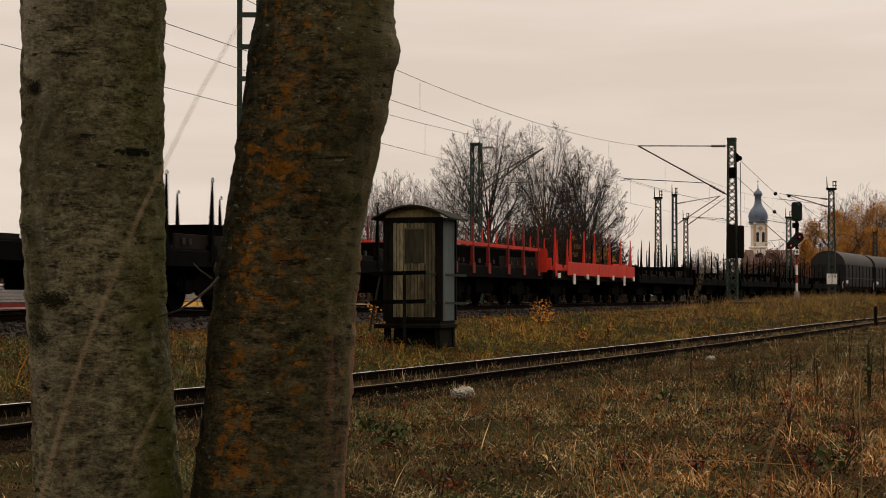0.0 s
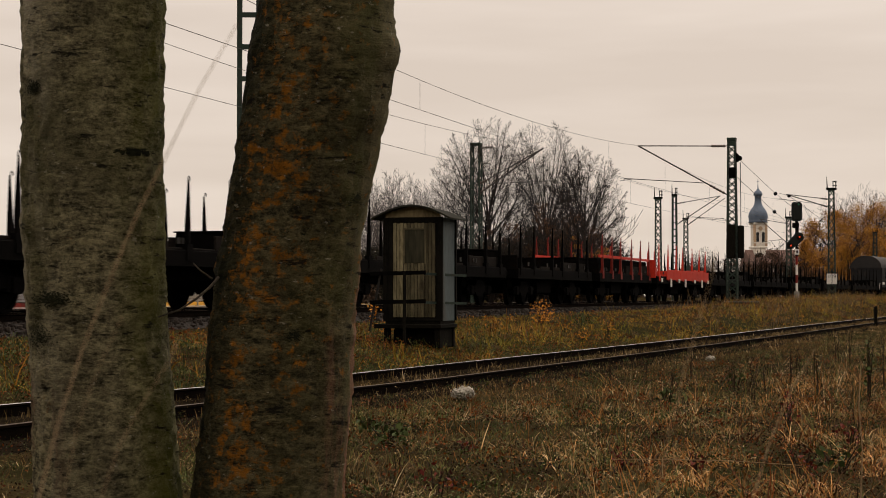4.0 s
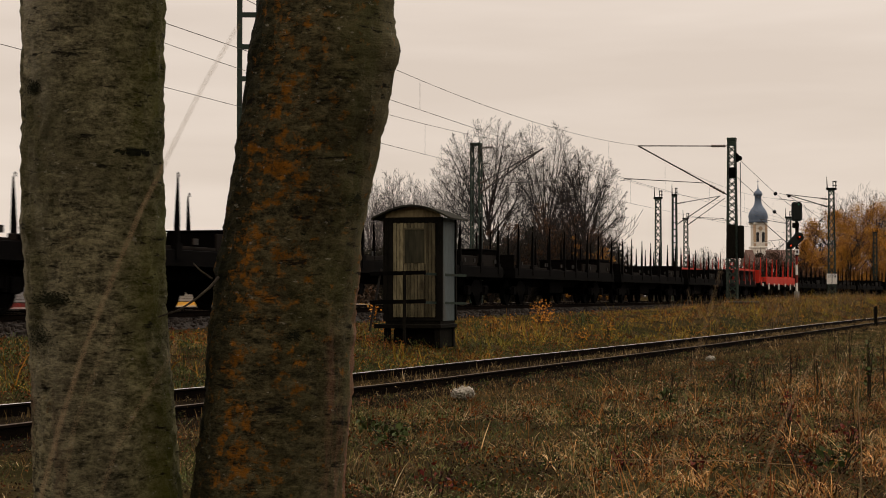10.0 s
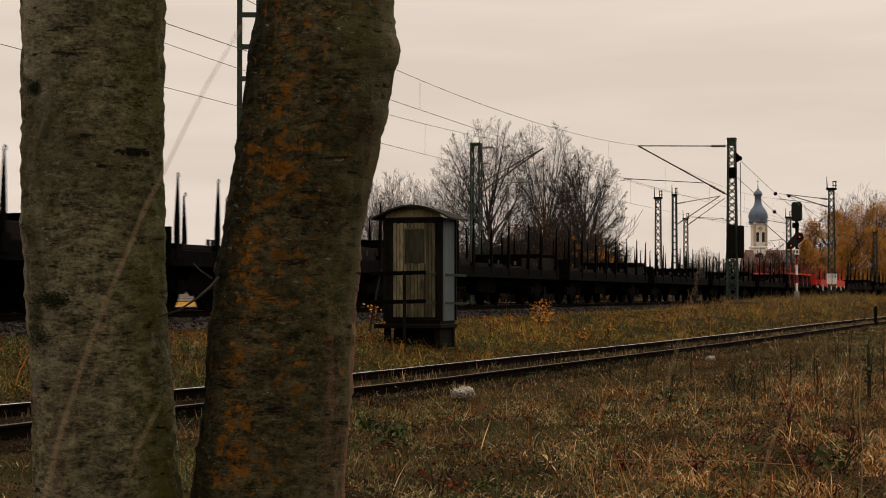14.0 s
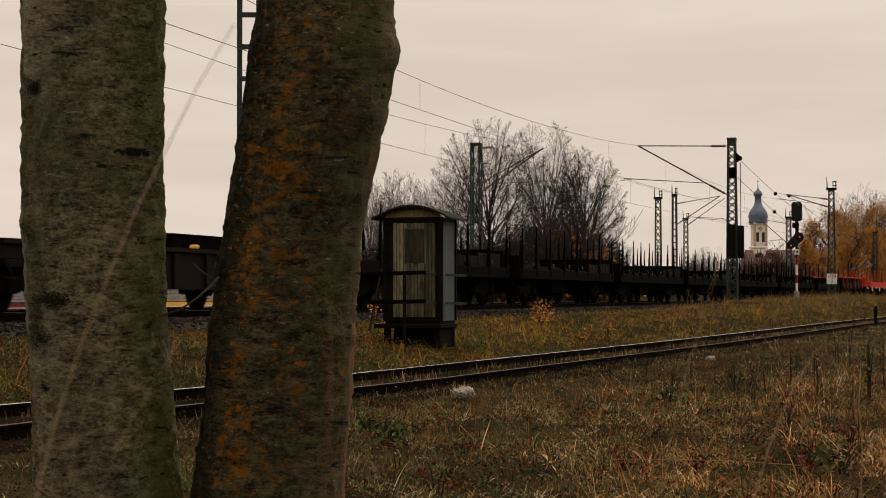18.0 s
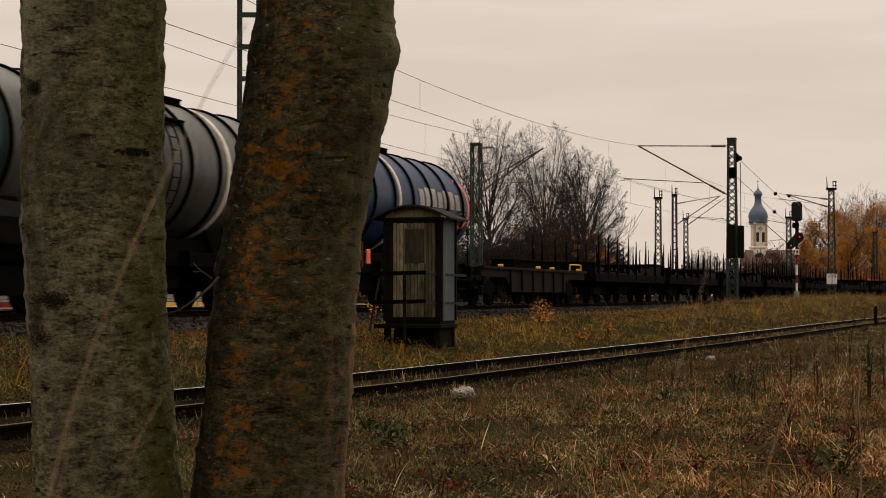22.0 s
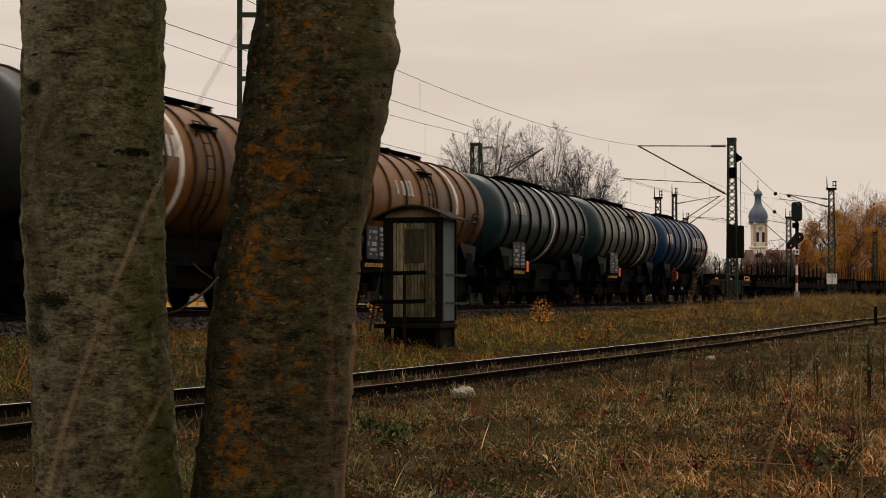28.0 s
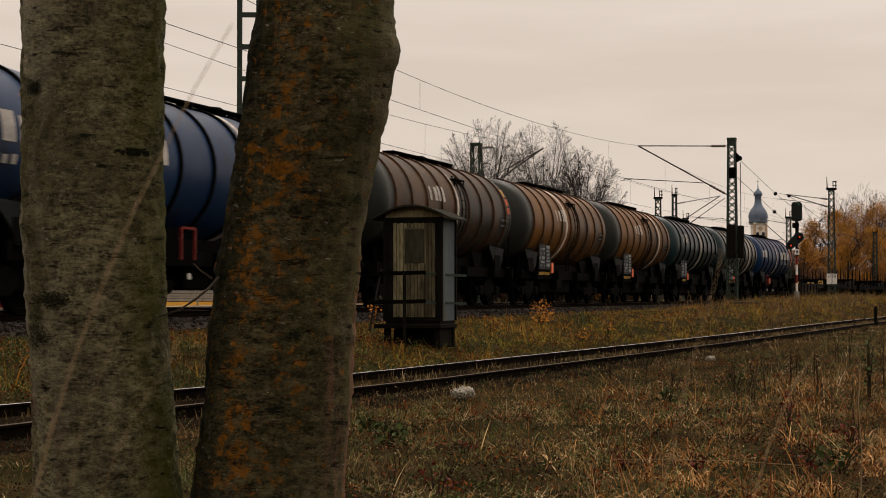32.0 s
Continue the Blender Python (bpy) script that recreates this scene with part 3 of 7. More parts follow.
BROWN_DARK = surface("sooty_dark_tank_paint", (0.010, 0.013, 0.012), (0.022, 0.024, 0.020), 0.45, 0.0, 0.8, 16, 0.06, (0.016, 0.012, 0.009), 0.9, 0.4, spec=0.15)
RIB_BROWN = surface("grimy_brown_rib_paint", (0.024, 0.013, 0.007), (0.060, 0.027, 0.011), 0.5, 0.0, 0.8, 16, 0.05, spec=0.15)
BOARD_BROWN = surface("grimy_brown_side_board", (0.007, 0.0058, 0.005), (0.017, 0.0135, 0.011), 0.9, 0, 1.4, 20, 0.2, (0.010, 0.006, 0.004), 1.3, 0.3, spec=0.05)
CHARCOAL = surface("charcoal_panel", (0.0014, 0.0012, 0.0011), (0.0036, 0.003, 0.0027), 0.95, 0, 1.4, 20, 0.2, (0.007, 0.0042, 0.003), 1.3, 0.25, spec=0.015)


def stake(parent, x, y, z0, z1, material):
    s = 1 if y > 0 else -1
    bm = B()
    tube(bm, [(x, y, z0), (x, y, z0 + 0.5), (x, y + s * 0.01, z1 - 0.35), (x, y + s * 0.015, z1)], [0.066, 0.062, 0.038, 0.018], 4)
    tube(bm, [(x, y, z1 - 0.02), (x + 0.01, y, z1 + 0.05), (x + 0.05, y, z1 + 0.08), (x + 0.09, y, z1 + 0.05), (x + 0.09, y, z1 + 0.0)], 0.012, 5)
    box(bm, x - 0.13, x + 0.13, y - 0.06, y + 0.06, z0 - 0.18, z0 + 0.14)
    return part("stake", bm, material, parent, "tall tapered stake with a hooked tip")


def stake_wagon(length, label, body=None, stakes=None, block=True, seed=1, pockets=False, panel=None, red_frame=False):
    body, stakes = body or BLACK_STEEL, stakes or BLACK_STEEL
    rnd = random.Random(seed)
    half = length / 2
    top = thing("stake_wagon", label, "flat wagon", "wagons of the goods train")
    bm = B()
    for s in (-1, 1):
        box(bm, -half + 0.62, half - 0.62, s * 1.3 - 0.06, s * 1.3 + 0.06, 0.86, 1.18, bevel=0.012)
        prism(bm, [(-half * 0.55, 0.87), (half * 0.55, 0.87), (half * 0.42, 0.62), (-half * 0.42, 0.62)], s * 0.6 - 0.05, s * 0.6 + 0.05, "y")
    for k in range(7):
        x = -half + 0.7 + k * (length - 1.4) / 6
        box(bm, x - 0.06, x + 0.06, -1.3, 1.3, 0.88, 1.14)
    part("underframe", bm, BLACK_STEEL, top)
    part("deck", box(B(), -half + 0.62, half - 0.62, -1.34, 1.34, 1.14, 1.20, bevel=0.01), CHARCOAL, top)
    count = max(5, round(length / 2.05))
    for s in (-1, 1):
        for k in range(count):
            x = -half + 1.05 + k * (length - 2.1) / (count - 1) + rnd.uniform(-0.3, 0.3)
            st = stake(top, x, s * 1.32, 1.16, 2.60 + rnd.uniform(-0.06, 0.03), stakes)
            if pockets and s < 0:
                part("stake_pocket", box(B(), x - 0.14, x + 0.14, -1.50, -1.455, 0.72 if k % 2 else 0.92, 1.10, bevel=0.01), WHITE_PAINT, top, "white painted stake pocket")
    x = -half + 0.9
    while x < half - 2.6:
        w = rnd.uniform(1.6, 3.2)
        h = rnd.choice((1.50, 1.55, 1.60)) if x > half - 6.8 else rnd.choice((1.23, 1.26, 1.30))
        for s in (-1, 1):
            part("side_board", box(B(), x, min(x + w - 0.06, half - 0.9), s * 1.24 - 0.025, s * 1.24 + 0.025, 1.2, h, bevel=0.008), panel or BOARD_BROWN, top)
        for k in range(2):
            xx = x + rnd.uniform(0.2, w - 0.3)
            part("latch", box(B(), xx, xx + 0.12, -1.30, -1.265, 1.3, 1.42), GREY_STEEL, top)
        x += w
    if block:
        bl = part("winch_box", box(B(), half - 2.6, half - 0.75, -1.22, 1.22, 1.2, 1.70, bevel=0.03), CHARCOAL, top, "dark steel box at the wagon end")
        part("lid", box(B(), half - 2.64, half - 0.71, -1.25, 1.25, 1.70, 1.735, bevel=0.01), BLACK_STEEL, bl)
    else:
        part("end_wall", box(B(), half - 0.75, half - 0.66, -1.3, 1.3, 1.2, 1.62, bevel=0.01), panel or CHARCOAL, top)
    part("end_wall", box(B(), -half + 0.66, -half + 0.75, -1.3, 1.3, 1.2, 1.62, bevel=0.01), panel or CHARCOAL, top)
    if pockets:
        n = 7
        for k in range(n):
            x0 = -half + 2.6 + k * (length - 3.3) / n
            part("red_board", box(B(), x0, x0 + (length - 3.3) / n - 0.03, -1.45, -1.41, 1.04, 1.52, bevel=0.01), RED_PAINT, top, "bright red side board")
    if red_frame:
        bm = B()
        bar(bm, (-half + 0.7, -1.3, 1.86), (half - 0.75, -1.3, 1.86), 0.07, 0.10)
        bar(bm, (half - 0.9, -1.38, 1.1), (half - 0.9, -1.38, 1.9), 0.06, 0.4, (0, 1, 0))
        bar(bm, (-half + 0.7, 1.3, 1.86), (half - 0.75, 1.3, 1.86), 0.10, 0.12)
        part("top_rail", bm, RED_PAINT, top, "red painted top rail")
        part("tarpaulin", box(B(), -half + 0.8, half - 1.1, -1.2, 1.2, 1.2, 1.8, bevel=0.04), CHARCOAL, top, "dark sheeted load")
    for x in (-half + 2.5, half - 2.5):
        bogie(top, x)
    part("brake_gear", box(B(), -1.2, 0.8, -0.9, -0.5, 0.4, 0.85, bevel=0.03), BLACK_STEEL, top)
    buffers(top, half)
    return top


def container_flat(length):
    half = length / 2
    top = thing("container_flat_wagon", "empty brown container flat wagon with yellow lashing handles", "flat wagon", "wagons of the goods train")
    bm = B()
    for s in (-1, 1):
        prism(bm, [(-half + 0.62, 1.2), (half - 0.62, 1.2), (half - 0.62, 0.9), (half - 3.4, 0.9), (half - 4.2, 0.42), (-half + 4.2, 0.42), (-half + 3.4, 0.9), (-half + 0.62, 0.9)], s * 1.18 - 0.05, s * 1.18 + 0.05, "y")
        box(bm, -half + 0.62, half - 0.62, s * 1.24 - 0.09, s * 1.24 + 0.09, 1.14, 1.22)
    for k in range(6):
        x = -half + 0.8 + k * (length - 1.6) / 5
        box(bm, x - 0.1, x + 0.1, -1.2, 1.2, 0.95, 1.18)
    part("underframe", bm, BROWN_STEEL, top, "rusty brown fish-bellied sill")
    for k in range(6):
        x = -half + 4.0 + k * (length - 8.0) / 5
        part("web_post", box(B(), x - 0.09, x + 0.09, -1.29, -1.23, 0.45, 1.14), BROWN_STEEL, top)
    for x in (half - 1.1, half - 5.2, -half + 3.2, 0.4):
        part("container_pin", box(B(), x - 0.07, x + 0.07, -1.2, -1.05, 1.22, 1.31, bevel=0.02), YELLOW_PAINT, top)
    for x in (5.2,):
        bm = tube(B(), [(x - 0.9, -1.3, 1.2), (x - 0.88, -1.3, 1.40), (x - 0.8, -1.3, 1.44), (x + 0.8, -1.3, 1.44), (x + 0.88, -1.3, 1.40), (x + 0.9, -1.3, 1.2)], 0.022, 6)
        part("handle", bm, YELLOW_PAINT, top, "bright yellow bent handle")
    bl = part("winch_box", box(B(), half - 5.4, half - 0.6, 0.25, 1.05, 1.2, 1.58, bevel=0.03), CHARCOAL, top, "dark steel box at the wagon end")
    part("lid", box(B(), half - 5.44, half - 0.56, 0.22, 1.08, 1.58, 1.615, bevel=0.01), BLACK_STEEL, bl)
    for x in (-half + 2.2, half - 2.2):
        bogie(top, x)
    buffers(top, half)
    return top


def covered_wagon(length):
    half = length / 2
    top = thing("covered_wagon", "dark grey covered goods wagon with a rounded roof", "covered wagon", "wagons of the goods train")
    prof = [(-1.38, 1.1), (-1.42, 2.2), (-1.40, 2.9)] + [(1.40 * math.cos(radians(g)) * -1, 2.9 + 1.15 * math.sin(radians(g))) for g in range(10, 171, 10)] + [(1.40, 2.9), (1.42, 2.2), (1.38, 1.1)]
    body = part("body", prism(B(), prof, -half + 0.7, half - 0.7), COVER_DARK, top)
    part("roof", prism(B(), [(y * 1.02, z + 0.02) for y, z in prof if z > 2.88] , -half + 0.66, half - 0.66), COVER_ROOF, top, "paler dull curved roof")
    for k in range(9):
        x = -half + 0.8 + k * (length - 1.6) / 8
        part("rib", prism(B(), [(y * 1.03, z) for y, z in prof if z < 2.95][:3] + [(-1.3, 2.9), (-1.3, 1.1)], x - 0.05, x + 0.05), BLACK_STEEL, body)
    part("underframe", box(B(), -half + 0.62, half - 0.62, -1.25, 1.25, 0.85, 1.12, bevel=0.02), BLACK_STEEL, top)
    part("wall_rail", box(B(), -half + 0.7, half - 0.7, -1.47, -1.42, 1.75, 1.83), GREY_STEEL, body)
    part("end_step", tube(B(), [(-half + 0.3, -1.3, 0.9), (-half + 0.3, -1.3, 1.4), (-half + 0.7, -1.3, 1.5)], 0.02, 6), WHITE_PAINT, top)
    part("label_plate", box(B(), -half + 1.2, -half + 2.2, -1.44, -1.425, 1.35, 1.6), WHITE_PAINT, body, "white inscription plate")
    for x in (-half + 2.4, half - 2.4):
        bogie(top, x)
    buffers(top, half)
    return top


DULL_RED = surface("grimy_red_paint", (0.10, 0.010, 0.007), (0.22, 0.018, 0.010), 0.7, 0.0, 1.0, 18, 0.08, (0.03, 0.012, 0.009), 0.9, 0.3, spec=0.2)
COVER_DARK = surface("dark_wagon_sheet", (0.008, 0.008, 0.0085), (0.018, 0.018, 0.019), 0.7, 0, 1, 18, 0.15, (0.05, 0.035, 0.025), 1.0, 0.3)
COVER_ROOF = surface("dull_roof_sheet", (0.016, 0.015, 0.015), (0.034, 0.032, 0.031), 0.6, 0, 1, 18, 0.1, (0.025, 0.02, 0.018), 1.0, 0.4)

TRAIN = []      # (wagon, place of its middle along the line at the start)


def build_train():
    black = "sooty black flat wagon with rows of tall stakes"
    for mid in (162.5, 178.7, 194.9):
        TRAIN.append((covered_wagon(16.1), mid))

    def stakes_at(right, left, seed, block=True):
        TRAIN.append((stake_wagon(right - left, black, seed=seed, block=block), (right + left) / 2))

    for i in range(5):
        stakes_at(154.3 - 14.9 * i, 154.3 - 14.9 * (i + 1), 20 + i, i % 2 == 0)
    TRAIN.append((stake_wagon(15.3, "bright red flat wagon with red stakes and white pockets", RED_PAINT, RED_PAINT, False, 5, True, RED_PAINT), 72.0))
    TRAIN.append((stake_wagon(11.9, "dark flat wagon with a red top rail and red stakes", RED_PAINT, DULL_RED, False, 6, False, None, True), 58.3))
    for i, (r, l) in enumerate(((52.2, 40.2), (40.0, 23.9), (23.7, 7.3), (7.1, -9.1), (-9.3, -25.3), (-25.5, -41.2), (-41.4, -57.2))):
        stakes_at(r, l, 40 + i)
    TRAIN.append((container_flat(15.1), -64.95))
    white = WHITE_PAINT
    spec = [
        ("glossy navy blue tank wagon with pale ribs and white lettering", NAVY, None, -0.3, 3.4, white, "round", -2.0, None, 8),
        ("dirty pale grey tank wagon with a dark teal end", CREAM, TEAL_DARK, 3.1, -2.2, white, "", -1.4, None, 9, (False, True)),
        ("dark slate teal tank wagon with white lettering bars", TEAL, TEAL_DARK, 0.7, -4.15, white, "", -2.1, None, 9, (True, True), False),
        ("red-brown tank wagon with a sooty dark end and pale band", BROWN_TANK, BROWN_DARK, 3.2, -1.7, white, "", None, RIB_BROWN, 9, (False, True)),
        ("orange-brown tank wagon with a sooty dark end", BROWN_TANK, BROWN_DARK, -0.6, -1.7, white, "", None, RIB_BROWN, 9, (False, True)),
        ("grimy soot-stained brown tank wagon", SOOT_BROWN, BROWN_DARK, 0.2, -2.0, white, "", None, RIB_BROWN, 9),
        ("navy blue tank wagon with orange emblem", NAVY, None, -0.3, 3.4, white, "round", None, None, 8),
        ("navy blue tank wagon with orange emblem", NAVY, None, -0.3, 3.4, white, "round", None, None, 8),
        ("dark slate teal tank wagon with rounded ends", TEAL, TEAL_DARK, 1.5, -3.1, white, "", None, None, 9),
    ]
    for k, s in enumerate(spec):
        TRAIN.append((tank_wagon(*s), -79.6 - WAGON_PITCH * k))


SHIFT = -4.76


def travelled(t):
    return 4.69 * t + 0.0522 * t * t


def wagon_pose(mid, t):
    a = mid + SHIFT + travelled(t)
    v = on_line(a, P_MAIN, RAIL_Z + 0.003)
    return pose(v.x, v.y, v.z, 0, 0, heading(a))


# ---- the two stems before the eye ----
def bark(name, dark_col, light_col, axis, lichen, lichen_col, tints):
    """Bark with fine level wrinkles, mottling, lichen in clusters, growths and painted light and shade on its flanks;
    axis: the stem's x at the eye's height and its lean.
    """
    m, nt, bsdf = node_mat(name)
    n, l = nt.nodes, nt.links
    tc = n.new("ShaderNodeTexCoord")
    sep = n.new("ShaderNodeSeparateXYZ")
    l.new(tc.outputs["Object"], sep.inputs[0])

    def tex(scale, detail, stretch, rough=0.62):
        mp = n.new("ShaderNodeMapping")
        mp.inputs["Scale"].default_value = stretch
        l.new(tc.outputs["Object"], mp.inputs["Vector"])
        t = n.new("ShaderNodeTexNoise")
        t.inputs["Scale"].default_value = scale
        t.inputs["Detail"].default_value = detail
        t.inputs["Roughness"].default_value = rough
        l.new(mp.outputs["Vector"], t.inputs["Vector"])
        return t.outputs["Fac"]

    def ramp(src, p0, c0, p1, c1):
        r = n.new("ShaderNodeValToRGB")
        r.color_ramp.elements[0].position, r.color_ramp.elements[0].color = p0, (*c0, 1)
        r.color_ramp.elements[1].position, r.color_ramp.elements[1].color = p1, (*c1, 1)
        l.new(src, r.inputs["Fac"])
        return r.outputs["Color"]

    def level(src, p0, p1, v0=0.0, v1=1.0):
        r = n.new("ShaderNodeMapRange")
        r.inputs["From Min"].default_value, r.inputs["From Max"].default_value = p0, p1
        r.inputs["To Min"].default_value, r.inputs["To Max"].default_value = v0, v1
        l.new(src, r.inputs["Value"])
        return r.outputs[0]

    def calc(op, a, b):
        x = n.new("ShaderNodeMath")
        x.operation = op
        for k, v in enumerate((a, b)):
            if isinstance(v, float):
                x.inputs[k].default_value = v
            else:
                l.new(v, x.inputs[k])
        return x.outputs[0]

    def mix(f, a, b):
        x = n.new("ShaderNodeMix")
        x.data_type = "RGBA"
        l.new(f, x.inputs["Factor"])
        l.new(a, x.inputs["A"])
        if isinstance(b, tuple):
            x.inputs["B"].default_value = (*b, 1)
        else:
            l.new(b, x.inputs["B"])
        return x.outputs["Result"]

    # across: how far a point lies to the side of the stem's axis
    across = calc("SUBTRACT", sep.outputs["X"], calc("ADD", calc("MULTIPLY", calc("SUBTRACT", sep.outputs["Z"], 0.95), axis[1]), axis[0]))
    wrinkle = tex(26, 10, (1, 1, 2.6), 0.72)
    grain = tex(110, 6, (1, 1, 1.7), 0.7)
    both = calc("ADD", calc("MULTIPLY", wrinkle, 0.6), calc("MULTIPLY", grain, 0.4))
    base = ramp(both, 0.42, dark_col, 0.58, light_col)
    mottle = level(tex(9, 8, (1, 1, 0.7), 0.7), 0.42, 0.62, 0.0, 0.75)
    c = mix(mottle, base, ramp(both, 0.38, tuple(v * 0.35 for v in dark_col), 0.62, tuple(v * 0.55 for v in light_col)))
    moss = level(tex(4, 8, (1, 1, 0.45)), 0.50, 0.66, 0.0, 0.6)
    c = mix(moss, c, (0.050, 0.048, 0.014))
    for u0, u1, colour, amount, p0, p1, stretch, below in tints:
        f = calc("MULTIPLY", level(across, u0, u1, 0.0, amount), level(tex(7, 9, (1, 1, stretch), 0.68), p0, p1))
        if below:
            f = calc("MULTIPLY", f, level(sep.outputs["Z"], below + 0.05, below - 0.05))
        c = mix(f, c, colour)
    spread = calc("MULTIPLY", calc("MULTIPLY", level(across, lichen[1], lichen[2]), level(across, -0.135, -0.085)), level(tex(8, 4, (1, 1, 0.8)), 0.38, 0.60))
    spots_at = level(calc("ADD", calc("MULTIPLY", tex(34, 7, (1, 1, 1.3), 0.7), 0.75), calc("MULTIPLY", spread, 0.11)), lichen[0], lichen[0] + 0.08, 0.0, 0.9)
    tone = ramp(tex(60, 4, (1, 1, 1)), 0.35, tuple(v * 0.55 for v in lichen_col), 0.65, lichen_col)
    c = mix(spots_at, c, tone)
    fleck = level(tex(48, 3, (1, 1, 2.4)), 0.665, 0.72, 0.0, 0.7)
    c = mix(fleck, c, (0.30, 0.28, 0.22))
    crack = level(tex(13, 10, (1, 1, 4.6), 0.7), 0.365, 0.42, 0.92, 0.0)
    c = mix(crack, c, (0.008, 0.007, 0.005))
    l.new(c, bsdf.inputs["Base Color"])
    bsdf.inputs["Roughness"].default_value = 0.95
    bsdf.inputs["Specular IOR Level"].default_value = 0.12
    bp = n.new("ShaderNodeBump")
    bp.inputs["Strength"].default_value = 0.9
    bp.inputs["Distance"].default_value = 0.010
    l.new(both, bp.inputs["Height"])
    l.new(bp.outputs["Normal"], bsdf.inputs["Normal"])
    return m


STEM_Y = 3.5
# Pale left flank: pale streaks and side light put into the colour.
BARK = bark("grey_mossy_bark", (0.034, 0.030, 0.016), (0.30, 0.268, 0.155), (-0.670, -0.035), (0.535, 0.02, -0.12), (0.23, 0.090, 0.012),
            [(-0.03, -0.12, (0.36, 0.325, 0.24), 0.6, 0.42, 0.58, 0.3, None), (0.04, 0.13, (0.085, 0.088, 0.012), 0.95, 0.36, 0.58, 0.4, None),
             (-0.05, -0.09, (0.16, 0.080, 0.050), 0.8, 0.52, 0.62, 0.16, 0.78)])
# Left flank: shade painted as green-black; right flank: light painted as grey.
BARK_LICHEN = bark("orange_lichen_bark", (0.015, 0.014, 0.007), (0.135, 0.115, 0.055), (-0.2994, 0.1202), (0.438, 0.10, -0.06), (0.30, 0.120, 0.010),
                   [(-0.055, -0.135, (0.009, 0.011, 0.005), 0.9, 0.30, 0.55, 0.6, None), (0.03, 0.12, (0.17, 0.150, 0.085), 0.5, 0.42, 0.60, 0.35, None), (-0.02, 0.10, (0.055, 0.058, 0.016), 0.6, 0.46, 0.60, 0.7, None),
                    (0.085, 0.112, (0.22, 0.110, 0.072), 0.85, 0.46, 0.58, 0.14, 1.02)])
MOSS = foliage("dark_bark_moss", [(0.006, 0.007, 0.004), (0.014, 0.016, 0.007), (0.03, 0.028, 0.010)], 0.9, 8.0)


def stem(name, label, axis, radii, y0, knots, seed, limbs, skin):
    """A stem through axis points (x, z) with a radius at each, roughened, with knots, and limbs above."""
    top = thing(name, label, "tree", "stems of the near tree")
    segs, rows = 96, 260
    zs = np.linspace(axis[0][1], axis[-1][1], rows)
    ax = np.interp(zs, [a[1] for a in axis], [a[0] for a in axis])
    rr = np.interp(zs, [a[1] for a in axis], radii)
    k = np.ones(7) / 7
    ax[3:-3], rr[3:-3] = np.convolve(ax, k, "valid"), np.convolve(rr, k, "valid")
    verts, faces = [], []
    for j in range(rows):
        for i in range(segs):
            g = 2 * math.pi * i / segs
            c, s = math.cos(g), math.sin(g)
            q = Vector((c * 1.6, s * 1.6, zs[j] * 4 + seed * 10))
            r = rr[j] * (1 + 0.03 * noise.noise(q) + 0.02 * noise.noise(q * 3)) + 0.0065 * noise.noise(q * 9) + 0.0040 * noise.noise(Vector((c * 25, s * 25, zs[j] * 60))) + 0.0016 * noise.noise(Vector((c * 14, s * 14, zs[j] * 130)))
            for kx, kz, kr, kh in knots:
                d = math.hypot((ax[j] + rr[j] * c - kx) / kr, (zs[j] - kz) / kr)
                if s < 0.2 and d < 1.6:
                    r += kh * (math.exp(-d * d * 2.5) - 0.8 * math.exp(-d * d * 9))
            verts.append((ax[j] + r * c, y0 + r * s, zs[j]))
    for j in range(rows - 1):
        for i in range(segs):
            faces.append((j * segs + i, j * segs + (i + 1) % segs, (j + 1) * segs + (i + 1) % segs, (j + 1) * segs + i))
    part_mesh("trunk", mesh_from("trunk", verts, faces), skin, top, smooth=True)
    rnd = random.Random(seed)
    tip = Vector((axis[-1][0], y0, axis[-1][1]))
    for n_limb in range(limbs):
        bm = B()
        grow(bm, tip + Vector((0, 0, -0.06)), Vector((rnd.uniform(-0.5, 0.5), rnd.uniform(-0.6, 0.3), 1)).normalized(), 1.2, radii[-1] * 0.62, 4, rnd, 6, 3)
        part("limb", bm, skin, top, smooth=True)
    return top


def grow(bm, p, d, length, r, depth, rnd, seg=4, kids=3, droop=0.0, spread=0.55, min_r=0.004):
    """A limb that forks."""
    pts, rad = [p.copy()], [r]
    steps = 4 if depth > 1 else 3
    q = p.copy()
    dd = d.copy()
    for i in range(steps):
        dd = (dd + Vector((rnd.uniform(-1, 1), rnd.uniform(-1, 1), rnd.uniform(-0.6, 0.8) - droop)) * (0.14 if depth > 2 else 0.07)).normalized()
        q = q + dd * (length / steps)
        pts.append(q.copy())
        rad.append(max(min_r, r * (1 - 0.45 * (i + 1) / steps)))
    tube(bm, pts, rad, seg if r > 0.03 else 3, False)
    if depth <= 0:
        return
    for k in range(kids):
        at = rnd.randint(max(1, steps - 3), steps)
        side = Vector((rnd.uniform(-1, 1), rnd.uniform(-1, 1), rnd.uniform(-0.15, 0.9) - droop)).normalized()
        nd = (dd * (1 - spread) + side * spread).normalized()
        grow(bm, pts[at], nd, length * rnd.uniform(0.6, 0.85), max(min_r, rad[at] * rnd.uniform(0.5, 0.75)), depth - 1, rnd, seg, kids, droop, spread, min_r)




def sx(px):
    return (px - 784) / 3144.0 * STEM_Y


def sz(py):
    return 0.95 + (524 - py) / 3144.0 * STEM_Y


TWIG_GREY = surface("grey_twig_bark", (0.03, 0.025, 0.02), (0.10, 0.085, 0.066), 0.9, 0, 30, 200, 0.2)


